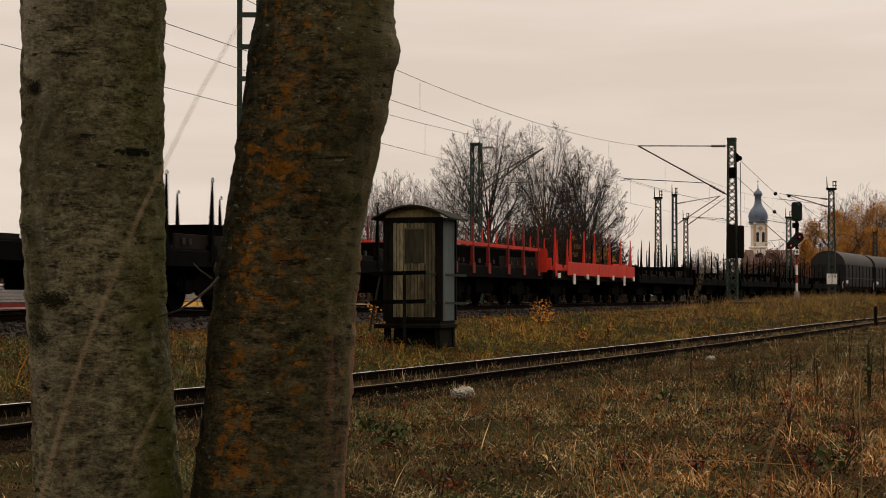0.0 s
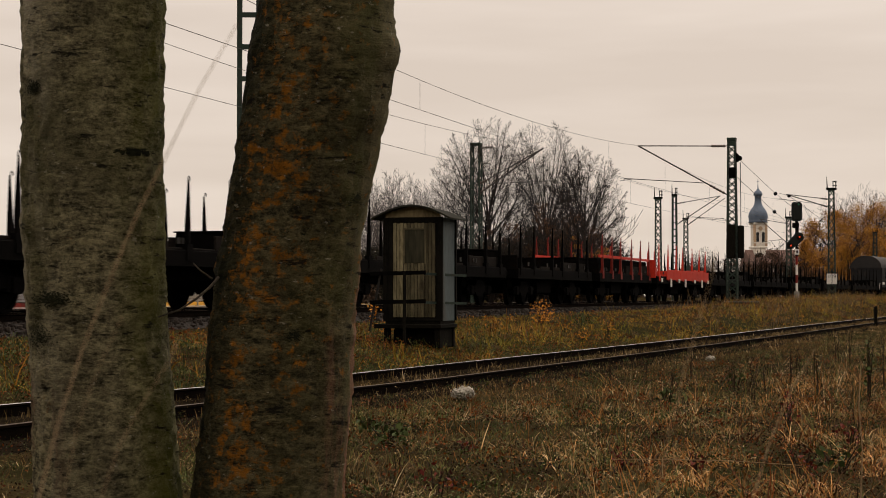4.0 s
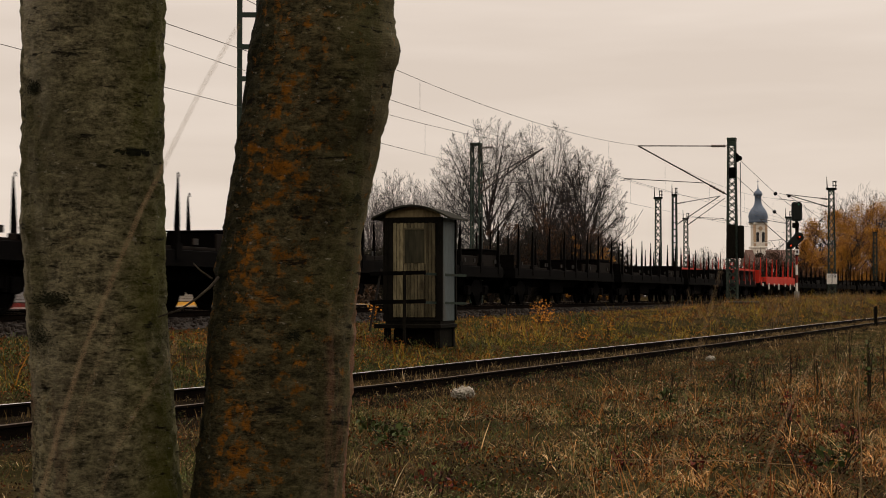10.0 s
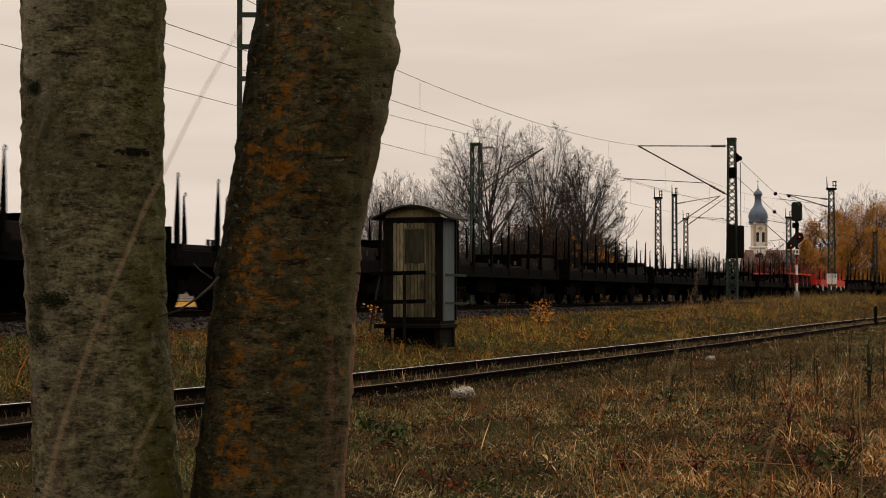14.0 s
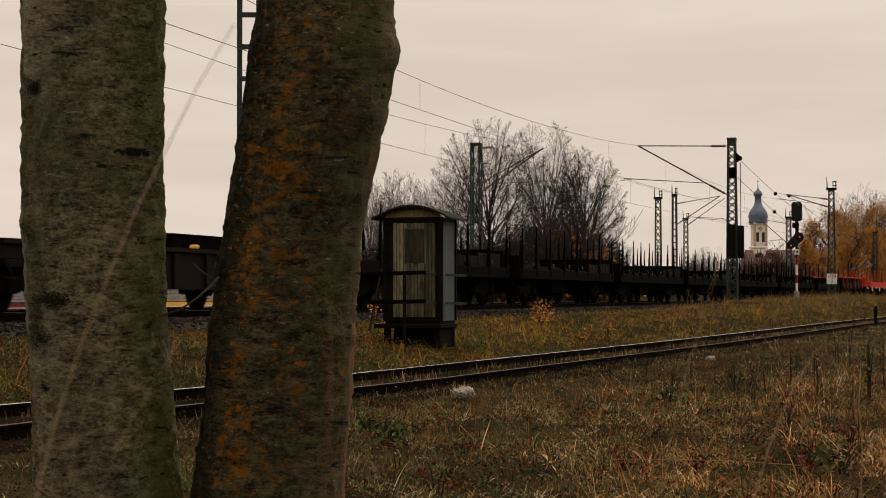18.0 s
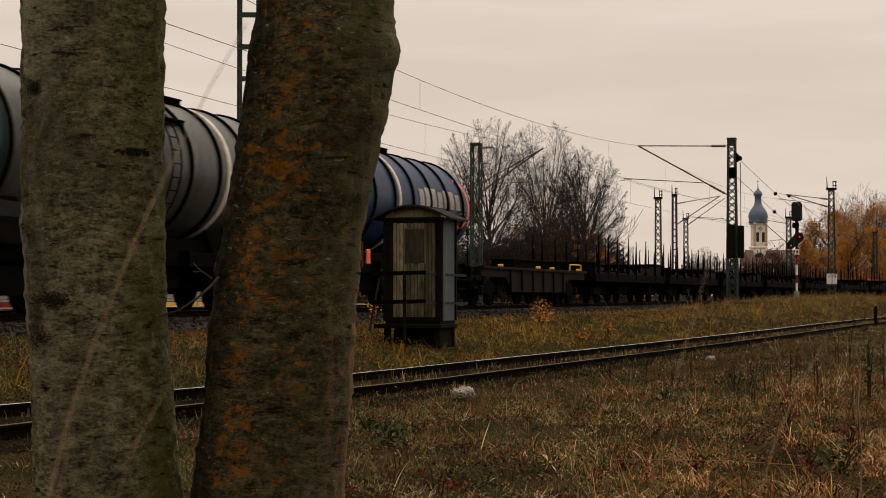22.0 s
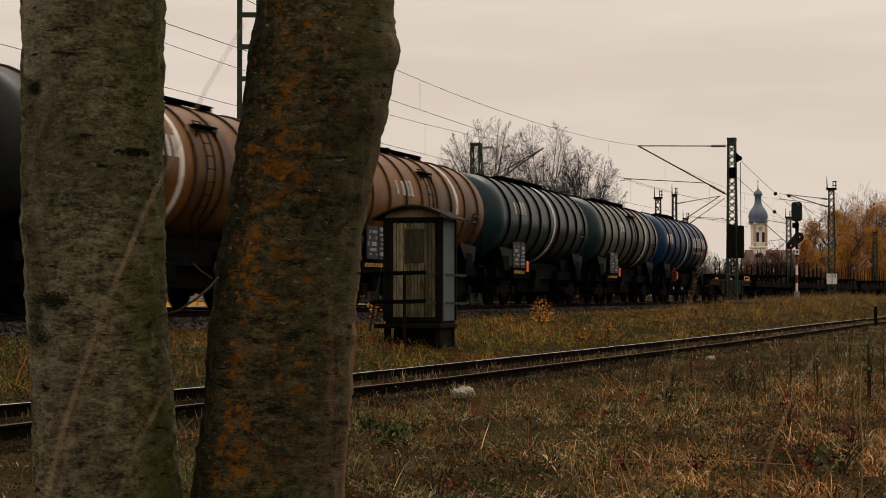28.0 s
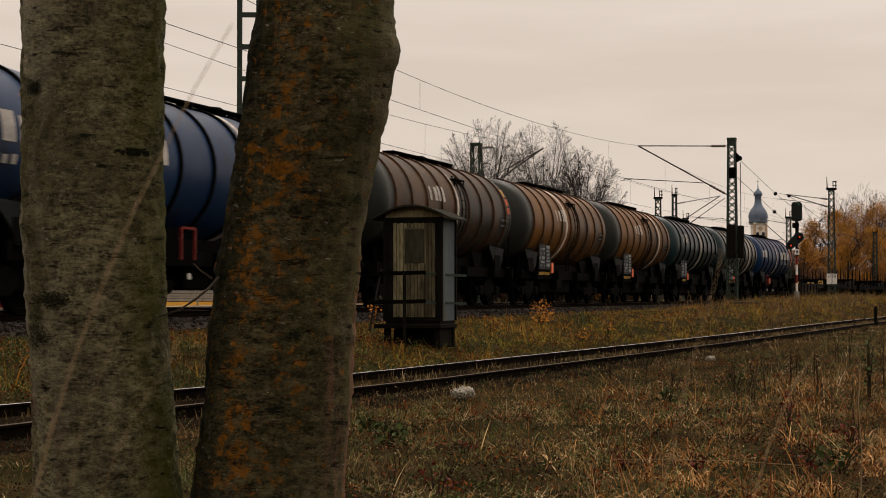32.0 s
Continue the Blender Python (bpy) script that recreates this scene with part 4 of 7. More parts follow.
def build_stems():
    k = STEM_Y / 3144.0
    rows = ((2100, 225, 165), (1377, 205, 150), (1100, 200, 135), (882, 195, 127), (700, 185, 123), (600, 176, 122), (300, 163, 122), (150, 163, 122), (0, 164, 124), (-300, 160, 122), (-700, 150, 112))
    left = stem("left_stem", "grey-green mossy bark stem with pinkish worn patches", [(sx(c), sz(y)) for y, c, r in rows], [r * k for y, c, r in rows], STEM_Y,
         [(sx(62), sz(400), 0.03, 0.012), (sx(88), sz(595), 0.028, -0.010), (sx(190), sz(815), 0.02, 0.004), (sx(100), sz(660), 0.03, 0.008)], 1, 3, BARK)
    left.name = "tree"
    rows = ((2100, 420, 175), (1377, 430, 150), (1000, 455, 140), (882, 472, 133), (750, 488, 130), (690, 496, 129), (600, 495, 128), (500, 508, 124), (400, 520, 120),
            (250, 546, 126), (150, 564, 128), (90, 571, 131), (0, 578, 117), (-300, 600, 112), (-700, 640, 105))
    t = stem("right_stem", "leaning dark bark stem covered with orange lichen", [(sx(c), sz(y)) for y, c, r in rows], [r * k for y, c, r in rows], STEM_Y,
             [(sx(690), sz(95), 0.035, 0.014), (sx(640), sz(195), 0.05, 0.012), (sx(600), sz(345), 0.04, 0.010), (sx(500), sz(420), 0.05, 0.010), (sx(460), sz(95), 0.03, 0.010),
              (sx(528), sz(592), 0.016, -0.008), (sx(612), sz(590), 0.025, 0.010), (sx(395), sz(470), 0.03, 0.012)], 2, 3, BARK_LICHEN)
    t.name = "tree"
    # cushions of dark moss at the knots
    rng = np.random.default_rng(3)
    for tree, px, py, size, wide, cx, r in ((left, 62, 400, 13, 1.1, 170, 126), (left, 92, 594, 22, 1.2, 174, 127), (left, 115, 530, 13, 2.4, 170, 126), (left, 250, 276, 5, 4.0, 163, 126),
                                            (left, 78, 165, 13, 1.0, 163, 126), (t, 628, 192, 20, 3.2, 556, 127), (t, 605, 352, 12, 3.0, 532, 122), (t, 528, 592, 11, 1.0, 496, 128),
                                            (t, 612, 596, 14, 1.1, 496, 128), (t, 468, 96, 20, 1.6, 571, 129), (t, 505, 424, 14, 3.4, 518, 121), (t, 398, 480, 18, 1.0, 510, 123), (t, 690, 100, 13, 1.2, 571, 129)):
        q = leaf_cloud(rng, (0, 0, 0), size * k, 620, 0.0034, 0.8, 0.0)
        q = q + rng.normal(0, size * k * 0.35, (620, 1, 3))
        q[:, :, 0] = q[:, :, 0] * wide + sx(px)
        q = q[np.abs(q[:, :, 0] - sx(cx)).max(axis=1) < r * k * 0.96]
        dx = np.clip((q[:, :, 0] - sx(cx)) / (r * k), -1, 1)
        q[:, :, 1] = STEM_Y - k * r * np.sqrt(1 - dx * dx) + 0.002 + q[:, :, 1] * 0.18
        q[:, :, 2] += sz(py)
        part_mesh("moss", quads_mesh("moss", q), MOSS, tree, "dark moss cushion")["kind"] = "stuff"
    bm = B()
    pts = [(sx(398), STEM_Y - 0.1, sz(492)), (sx(385), STEM_Y - 0.12, sz(510)), (sx(365), STEM_Y - 0.13, sz(528)), (sx(335), STEM_Y - 0.13, sz(548)), (sx(298), STEM_Y - 0.12, sz(560))]
    tube(bm, pts, [0.0034, 0.0029, 0.0024, 0.002, 0.0015], 6)
    tube(bm, [(sx(390), STEM_Y - 0.12, sz(495)), (sx(372), STEM_Y - 0.13, sz(482)), (sx(358), STEM_Y - 0.13, sz(468))], [0.0024, 0.0018, 0.0011], 6)
    part("twig", bm, TWIG_GREY, t, "thin bare crooked twig")


# ---- the lineside hut ----
HUT_PANEL = surface("faded_ochre_corrugated_sheet", (0.12, 0.098, 0.052), (0.25, 0.20, 0.11), 0.8, 0, 3, 30, 0.2, (0.055, 0.045, 0.028), 2.0, 0.45, stretch=(1, 1, 0.3))
HUT_PLANK = surface("faded_ochre_plank", (0.075, 0.066, 0.037), (0.215, 0.188, 0.112), 0.85, 0, 3, 30, 0.3, (0.045, 0.038, 0.022), 2.0, 0.62, stretch=(1, 1, 0.25), per="object")
HUT_GREY = surface("bluish_grey_sheet", (0.046, 0.062, 0.066), (0.085, 0.108, 0.112), 0.6, 0, 2, 25, 0.1, (0.06, 0.055, 0.045), 1.5, 0.4, stretch=(1, 1, 0.3))
HUT_DARK = surface("dark_hut_timber", (0.004, 0.0038, 0.003), (0.011, 0.010, 0.0075), 0.9, 0, 4, 30, 0.3, stretch=(1, 1, 0.4), spec=0.03)
HUT_ROOF = surface("mossy_roof_felt", (0.010, 0.010, 0.008), (0.026, 0.025, 0.018), 0.9, 0, 4, 40, 0.4, (0.020, 0.022, 0.010), 2.0, 0.4, spec=0.05)
HUT_GLASS = surface("dull_boarded_window", (0.018, 0.018, 0.012), (0.052, 0.048, 0.030), 0.8, 0, 3, 20, 0.05, (0.09, 0.085, 0.06), 3.0, 0.3, stretch=(1, 1, 0.15), spec=0.05)


def build_hut():
    m = pose(-0.40, 31.6, ground_z(-0.40, 31.6) + 0.05, 0, 0, -14) @ Matrix.Scale(1.08, 4)
    top = thing("lineside_hut", "small ochre planked lineside hut with an arched roof on legs", "hut", m=m)
    w, d, z0, z1 = 0.46, 0.48, 0.36, 2.04
    bm = B()
    for s in (-1, 1):
        box(bm, s * w - 0.035, s * w + 0.035, -d - 0.02, -d + 0.05, z0, z1)
        box(bm, s * w - 0.035, s * w + 0.035, d - 0.05, d + 0.02, z0, z1)
    box(bm, -w, w, -d - 0.015, -d + 0.03, z1 - 0.09, z1)
    box(bm, -w, w, -d - 0.015, -d + 0.03, z0, z0 + 0.06)
    part("corner_frame", bm, HUT_DARK, top, "dark corner posts and rails")
    # planked front with dark gaps
    door = part("door", box(B(), -w + 0.04, w - 0.04, -d, -d + 0.02, z0 + 0.06, z1 - 0.09), HUT_DARK, top, "planked ochre door")
    planks = 12
    step = (2 * w - 0.21) / planks
    for i in range(planks):
        x = -w + 0.13 + i * step
        part("plank", box(B(), x, x + step * 0.88, -d - 0.016 - 0.004 * (i % 3), -d + 0.002, z0 + 0.06, z1 - 0.09 - 0.01 * (i % 2), bevel=0.006), HUT_PLANK, door)
    part("door_window", box(B(), -0.13, 0.20, -d - 0.030, -d - 0.022, 1.30, 1.84, bevel=0.004), HUT_GLASS, door, "dull dark boarded window panel")
    bm = B()
    box(bm, -0.155, -0.13, -d - 0.04, -d - 0.005, 1.28, 1.865)
    box(bm, 0.20, 0.225, -d - 0.04, -d - 0.005, 1.28, 1.865)
    box(bm, -0.13, 0.20, -d - 0.04, -d - 0.005, 1.84, 1.865)
    part("window_frame", bm, HUT_PLANK, door)
    part("door_handle", box(B(), -0.37, -0.30, -d - 0.07, -d - 0.02, 1.10, 1.14), WHITE_PAINT, door, "pale worn handle")
    part("side_wall", box(B(), w - 0.01, w + 0.012, -d + 0.05, d - 0.05, z0, z1), HUT_GREY, top, "bluish grey side sheet")
    part("side_wall", box(B(), -w - 0.012, -w + 0.01, -d + 0.05, d - 0.05, z0, z1), HUT_GREY, top)
    part("rear_wall", box(B(), -w + 0.04, w - 0.04, d - 0.03, d - 0.01, z0, z1), HUT_GREY, top)
    part("floor", box(B(), -w, w, -d, d, z0 - 0.05, z0), HUT_DARK, top)
    # arched roof with thickness
    n = 14
    arc = [(-0.66 + 1.32 * i / n, 2.03 + 0.21 * math.cos((i / n - 0.5) * math.pi)) for i in range(n + 1)]
    outl = [(x, z - 0.03) for x, z in reversed(arc)]
    part("roof", prism(B(), arc + outl, -d - 0.16, d + 0.16, "y"), HUT_ROOF, top, "arched felt roof")
    gable = [(-w + 2 * w * i / n, 1.995 + 0.21 * math.cos((-w + 2 * w * i / n) / 1.32 * math.pi)) for i in range(n + 1)]
    part("gable", prism(B(), gable + [(gable[-1][0], z1 - 0.02), (gable[0][0], z1 - 0.02)], -d - 0.01, -d + 0.02, "y"), HUT_PANEL, top, "pale gable board")
    # skids, platform and rails
    for s in (-1, 1):
        for y in (-0.5, 0.42):
            part("leg", box(B(), s * 0.42 - 0.05, s * 0.42 + 0.05, y - 0.05, y + 0.05, -0.08, 0.24, bevel=0.01), HUT_DARK, top)
    # Dark box added for the shade and clutter under the floor.
    part("underfloor_shade", box(B(), -0.36, 0.44, -0.36, 0.44, -0.08, 0.235, bevel=0.02), HUT_DARK, top)
    part("platform", box(B(), -0.62, 0.50, -0.62, 0.5, 0.24, 0.31, bevel=0.01), HUT_DARK, top)
    for z in (0.66, 1.12):
        part("guard_rail", bar(B(), (-0.62, -0.82, z), (0.30, -0.82, z + 0.02), 0.04, 0.065), BLACK_STEEL, top)
        part("guard_rail", bar(B(), (0.28, -0.82, z), (0.66, 0.45, z - 0.02), 0.025, 0.04), MAST_GREEN, top)
    part("rail_post", bar(B(), (-0.05, -0.82, 0.0), (-0.05, -0.82, 1.16), 0.045), HUT_DARK, top)
    part("rail_post", bar(B(), (-0.64, -0.80, 0.2), (-0.44, -0.80, 1.2), 0.03), GREY_STEEL, top)


# ---- overhead line ----
OLD_CONCRETE = surface("weathered_dark_concrete", (0.03, 0.026, 0.02), (0.07, 0.06, 0.048), 0.95, 0, 3, 30, 0.4)


def lattice_mast(label, x, y, z0, z1, w, w_top, bays, m_rot=0.0, kind="lattice"):
    top = thing("catenary_mast", label, "mast", "catenary masts", m=pose(x, y, z0, 0, 0, m_rot))
    h = z1 - z0
    bm = B()

    def half_at(z):
        return (w + (w_top - w) * z / h) / 2
    for sx_, sy_ in ((-1, -1), (1, -1), (1, 1), (-1, 1)) if kind == "lattice" else ((-1, 0), (1, 0)):
        t = 0.07 if kind == "lattice" else (0.13 if w > 0.5 else 0.09)
        part("post", bar(B(), (sx_ * w / 2, sy_ * w / 2, 0), (sx_ * w_top / 2, sy_ * w_top / 2, h), t, t if kind == "lattice" else 0.16), MAST_GREEN, top)
    for k in range(bays):
        za, zb = h * k / bays, h * (k + 1) / bays
        a, b = half_at(za), half_at(zb)
        if kind == "ladder":
            part("rung", box(B(), -a, a, -0.05, 0.05, za - 0.08, za + 0.08) if w > 0.5 else box(B(), -a, a, -0.05, 0.05, za - 0.05, za + 0.05), MAST_GREEN, top)
            continue
        f = 1 if k % 2 else -1
        for s in (-1, 1):
            for p, q in (((f * a, s * a, za), (-f * b, s * b, zb)), ((-f * a, s * a, za), (f * b, s * b, zb)), ((s * a, f * a, za), (s * b, -f * b, zb))):
                if y < 135:
                    part("brace", bar(B(), p, q, 0.038), MAST_GREEN, top)
                else:
                    bar(bm, p, q, 0.038)
    if kind == "lattice" and y >= 135:
        part("bracing", bm, MAST_GREEN, top)["kind"] = "stuff"
    else:
        bm.free()
    part("cap", box(B(), -w_top / 2 - 0.05, w_top / 2 + 0.05, -w_top / 2 - 0.05, w_top / 2 + 0.05, h - 0.12, h, bevel=0.02), MAST_GREEN, top)
    part("foundation", box(B(), -w * 0.9, w * 0.9, -w * 0.9, w * 0.9, -0.6, 0.02, bevel=0.03), OLD_CONCRETE, top, "concrete foundation block")
    return top


def insulator(parent, a, b, r=0.07, discs=5):
    a, b = Vector(a), Vector(b)
    d = b - a
    m = d.to_track_quat("Z", "Y").to_matrix().to_4x4()
    m.translation = a
    ln = d.length
    prof = []
    for i in range(discs):
        z = ln * (i + 0.2) / discs
        prof += [(r * 0.4, z), (r, z + ln * 0.15 / discs), (r, z + ln * 0.35 / discs), (r * 0.4, z + ln * 0.5 / discs)]
    part("insulator", lathe(B(), [(r * 0.35, 0)] + prof + [(r * 0.35, ln)], 10, m), INSULATOR, parent, "ribbed brown insulator")


def cantilever(parent, base, hi, lo):
    """Arm of a mast, in the mast's space: from base on the post to the hanger hi and the registration end lo."""
    base, hi, lo = Vector(base), Vector(hi), Vector(lo)
    foot = Vector((base.x, base.y, lo.z - 0.45))
    bm = B()
    rod(bm, base, hi, 0.028, 8)
    rod(bm, foot, hi, 0.035, 8)
    mid = foot.lerp(hi, 0.26)
    rod(bm, mid, lo, 0.02, 8)
    rod(bm, lo.lerp(mid, 0.1), lo + (lo - mid).normalized() * 0.3 + Vector((0, 0, -0.12)), 0.015, 6)
    part("cantilever", bm, WIRE, parent, "tubular catenary arm")
    insulator(parent, base.lerp(hi, 0.03), base.lerp(hi, 0.2))
    insulator(parent, foot.lerp(hi, 0.04), foot.lerp(hi, 0.22))


def view_ray(px, py, y):
    """The point at depth y that lies toward plan angle (px, py)."""
    return Vector(((px - 784) / 3144.0 * y, y, 0.95 + (524 - py) / 3144.0 * y))


def sag_wire(a, b, sag, n=16):
    a, b = Vector(a), Vector(b)
    return [a.lerp(b, i / n) - Vector((0, 0, sag * 4 * (i / n) * (1 - i / n))) for i in range(n + 1)]


def catenary(label, p, supports, r=0.008):
    """Messenger and contact wire over a track; supports are rows of (along, high, low, sag up to the next)."""
    top = thing("overhead_wire", label, "wire", "overhead wires")
    for (a0, h0, l0, sag), (a1, h1, l1, _) in zip(supports, supports[1:]):
        hi = sag_wire(on_line(a0, p, h0), on_line(a1, p, h1), sag)
        lo = sag_wire(on_line(a0, p, l0), on_line(a1, p, l1), 0.03)
        part("messenger_wire", tube(B(), hi, r, 5), WIRE, top)
        part("contact_wire", tube(B(), lo, r, 5), WIRE, top)
        for i in range(2, 16, 4):
            part("dropper", rod(B(), hi[i], lo[i], 0.004, 4), WIRE, top)
    return top


def mast_head(parent, h, w):
    """Flared plate with a spike and a switch box on top of a mast."""
    part("head_plate", box(B(), -w * 0.75, w * 0.75, -w * 0.5, w * 0.5, h - 0.02, h + 0.14, bevel=0.03), BLACK_STEEL, parent)
    part("spike", rod(B(), (-w * 0.6, 0, h + 0.1), (-w * 0.66, 0, h + 0.95), 0.045, 6, 0.02), BLACK_STEEL, parent)
    bm = B()
    for a in (0.25, 0.65):
        bar(bm, (w * a, 0, h + 0.1), (w * a, 0, h + 0.62), 0.06)
    for z in (0.3, 0.6):
        bar(bm, (w * 0.15, 0, h + z), (w * 0.8, 0, h + z), 0.07)
    part("switch_frame", bm, BLACK_STEEL, parent)


def tension_wires():
    """Wires that lead from the balance weights to the far masts, with round insulators."""
    top = thing("overhead_wire", "slanting tension wires with round black insulators", "wire", "overhead wires")
    for run, balls in (([view_ray(1311, 284, 89.7), view_ray(1373, 343, 108), view_ray(1412, 374, 128)], (1,)),
                       ([view_ray(1303, 312, 89.7), view_ray(1371, 375, 110), view_ray(1396, 396, 130)], (1,)),
                       ([view_ray(1380, 342, 120), view_ray(1397, 347, 121), view_ray(1470, 400, 130.6)], (1,))):
        part("tension_wire", tube(B(), run, 0.014, 5), WIRE, top)
        for i in balls:
            bm = B()
            bmesh.ops.create_icosphere(bm, subdivisions=2, radius=0.12, matrix=Matrix.Translation(run[i]))
            part("round_insulator", bm, BLACK_STEEL, top, smooth=True)


def build_overhead():
    def mast(px, y, top_py, label, w, wt, bays, kind="lattice", base=None, rot=0.0):
        v = view_ray(px, top_py, y)
        z0 = ground_z(v.x, v.y) if base is None else base
        return lattice_mast(label, v.x, v.y, z0, v.z, w, wt, bays, rot, kind), v, z0

    turn = heading(90) - 90
    # near side mast with balance weights
    c, v, z0 = mast(1296, 90.0, 246, "green steel lattice mast with dark balance weights", 0.52, 0.34, 24, base=0.45, rot=turn)
    inv = pose(v.x, v.y, z0, 0, 0, turn).inverted()
    cantilever(c, (-0.2, 0, v.z - z0 - 0.35), inv @ view_ray(1130, 258, 84), inv @ view_ray(1105, 316, 84))
    part("balance_weight", box(B(), -0.22, 0.22, -0.42, -0.3, 2.4, 4.1, bevel=0.03), HUT_DARK, c, "stack of dark balance weights")
    part("balance_weight", box(B(), 0.32, 0.60, -0.3, 0.1, 2.4, 4.05, bevel=0.03), HUT_DARK, c, "stack of dark balance weights")
    hc = v.z - z0
    part("guide_rod", rod(B(), (0.46, -0.1, 4.0), (0.44, -0.1, hc - 1.2), 0.02, 6), WIRE, c)
    part("bracket", prism(B(), [(0.12, hc - 0.70), (0.34, hc - 0.76), (0.42, hc - 0.95), (0.34, hc - 1.2), (0.12, hc - 1.14)], -0.16, -0.04, "y"), BLACK_STEEL, c, "dark pulley bracket")
    part("tensioner", box(B(), -0.12, 0.24, -0.34, -0.16, hc - 2.0, hc - 1.45, bevel=0.03), BLACK_STEEL, c)
    part("head_plate", box(B(), -0.22, 0.22, -0.22, 0.22, hc - 0.02, hc + 0.06, bevel=0.01), MAST_GREEN, c)
    part("head_plate", box(B(), -0.20, 0.20, -0.20, 0.20, hc - 0.34, hc - 0.13, bevel=0.01), MAST_GREEN, c)
    part("pulley", lathe(B(), [(0.08, -0.05), (0.13, -0.05), (0.09, 0), (0.13, 0.05), (0.08, 0.05)], 14, Matrix.Translation((0.42, -0.2, v.z - z0 - 1.0)) @ Matrix.Rotation(radians(90), 4, "X")), BLACK_STEEL, c)
    # masts beyond the second track
    b, v, z0 = mast(843, 82.7, 253, "green steel mast with battens beside the second track", 0.42, 0.40, 14, rot=turn - 90, base=0.45)
    inv = pose(v.x, v.y, z0, 0, 0, turn - 90).inverted()
    cantilever(b, (0, 0, v.z - z0 - 2.0), inv @ view_ray(962, 262, 79), inv @ view_ray(985, 320, 79))
    insulator(b, inv @ view_ray(850, 262, 82.6), inv @ view_ray(873, 260, 82.6), 0.08)
    insulator(b, inv @ view_ray(850, 288, 82.6), inv @ view_ray(868, 290, 82.6), 0.06)
    mast(440, 57.7, -89, "green steel ladder mast beside the second track", 0.62, 0.62, 11, "ladder", base=0.70)
    g, v, z0 = mast(1472, 131.0, 336, "green lattice mast with a kilometre board", 0.52, 0.36, 16, base=0.5, rot=turn)
    inv = pose(v.x, v.y, z0, 0, 0, turn).inverted()
    mast_head(g, v.z - z0, 0.5)
    cantilever(g, (-0.2, 0, v.z - z0 - 0.7), inv @ view_ray(1392, 344, 128), inv @ view_ray(1380, 352, 128))
    for px, y, tp, kind in ((1165, 138, 352, "lattice"), (1194, 140, 347, "ladder"), (1214, 185, 388, "lattice"), (1396, 172, 386, "lattice"), (1549, 230, 412, "lattice")):
        o, v, z0 = mast(px, y, tp, "distant green catenary mast with arm and insulators", 0.5 if kind == "lattice" else 0.34, 0.38 if kind == "lattice" else 0.28, 16, kind, base=0.4)
        mast_head(o, v.z - z0, 0.45 if px != 1194 else 0.3)
        if px in (1194, 1214, 1396):
            inv = pose(v.x, v.y, z0).inverted()
            tip = {1194: (1275, 347), 1214: (1283, 351), 1396: (1345, 388)}[px]
            cantilever(o, (0.2, 0, v.z - z0 - 0.6), inv @ view_ray(tip[0], tip[1], y), inv @ view_ray(tip[0] + 6, tip[1] + 40, y))
    tension_wires()
    catenary("overhead line of the main track", P_MAIN, [(-130, 8.0, 6.5, 0.7), (-75, 8.0, 6.5, 0.7), (-22, 8.0, 6.55, 0.7), (30, 8.05, 6.58, 0.77), (82.3, 8.02, 6.27, 0.6),
             (131, 8.0, 6.3, 0.7), (190, 8.0, 6.3, 0.7), (250, 8.0, 6.3, 0.7)])
    catenary("overhead line of the second track", P_SECOND, [(-130, 7.9, 6.4, 0.5), (-70, 7.9, 6.4, 0.5), (-18, 7.8, 6.4, 0.5), (33.3, 7.75, 6.40, 0.51), (81, 7.93, 6.2, 0.5),
             (130, 7.9, 6.3, 0.5), (190, 7.9, 6.3, 0.5), (250, 7.9, 6.3, 0.5)])


# ---- signal and kilometre board ----
RED_LAMP = glow("lit_red_signal_lens", (1.0, 0.06, 0.01), 0.8)
GREEN_LAMP = glow("dim_green_signal_lens", (0.01, 0.16, 0.08), 0.06)
SIGNAL_GREY = surface("faded_black_signal_paint", (0.006, 0.008, 0.007), (0.014, 0.018, 0.016), 0.7, 0, 2, 20, 0.05, spec=0.15)


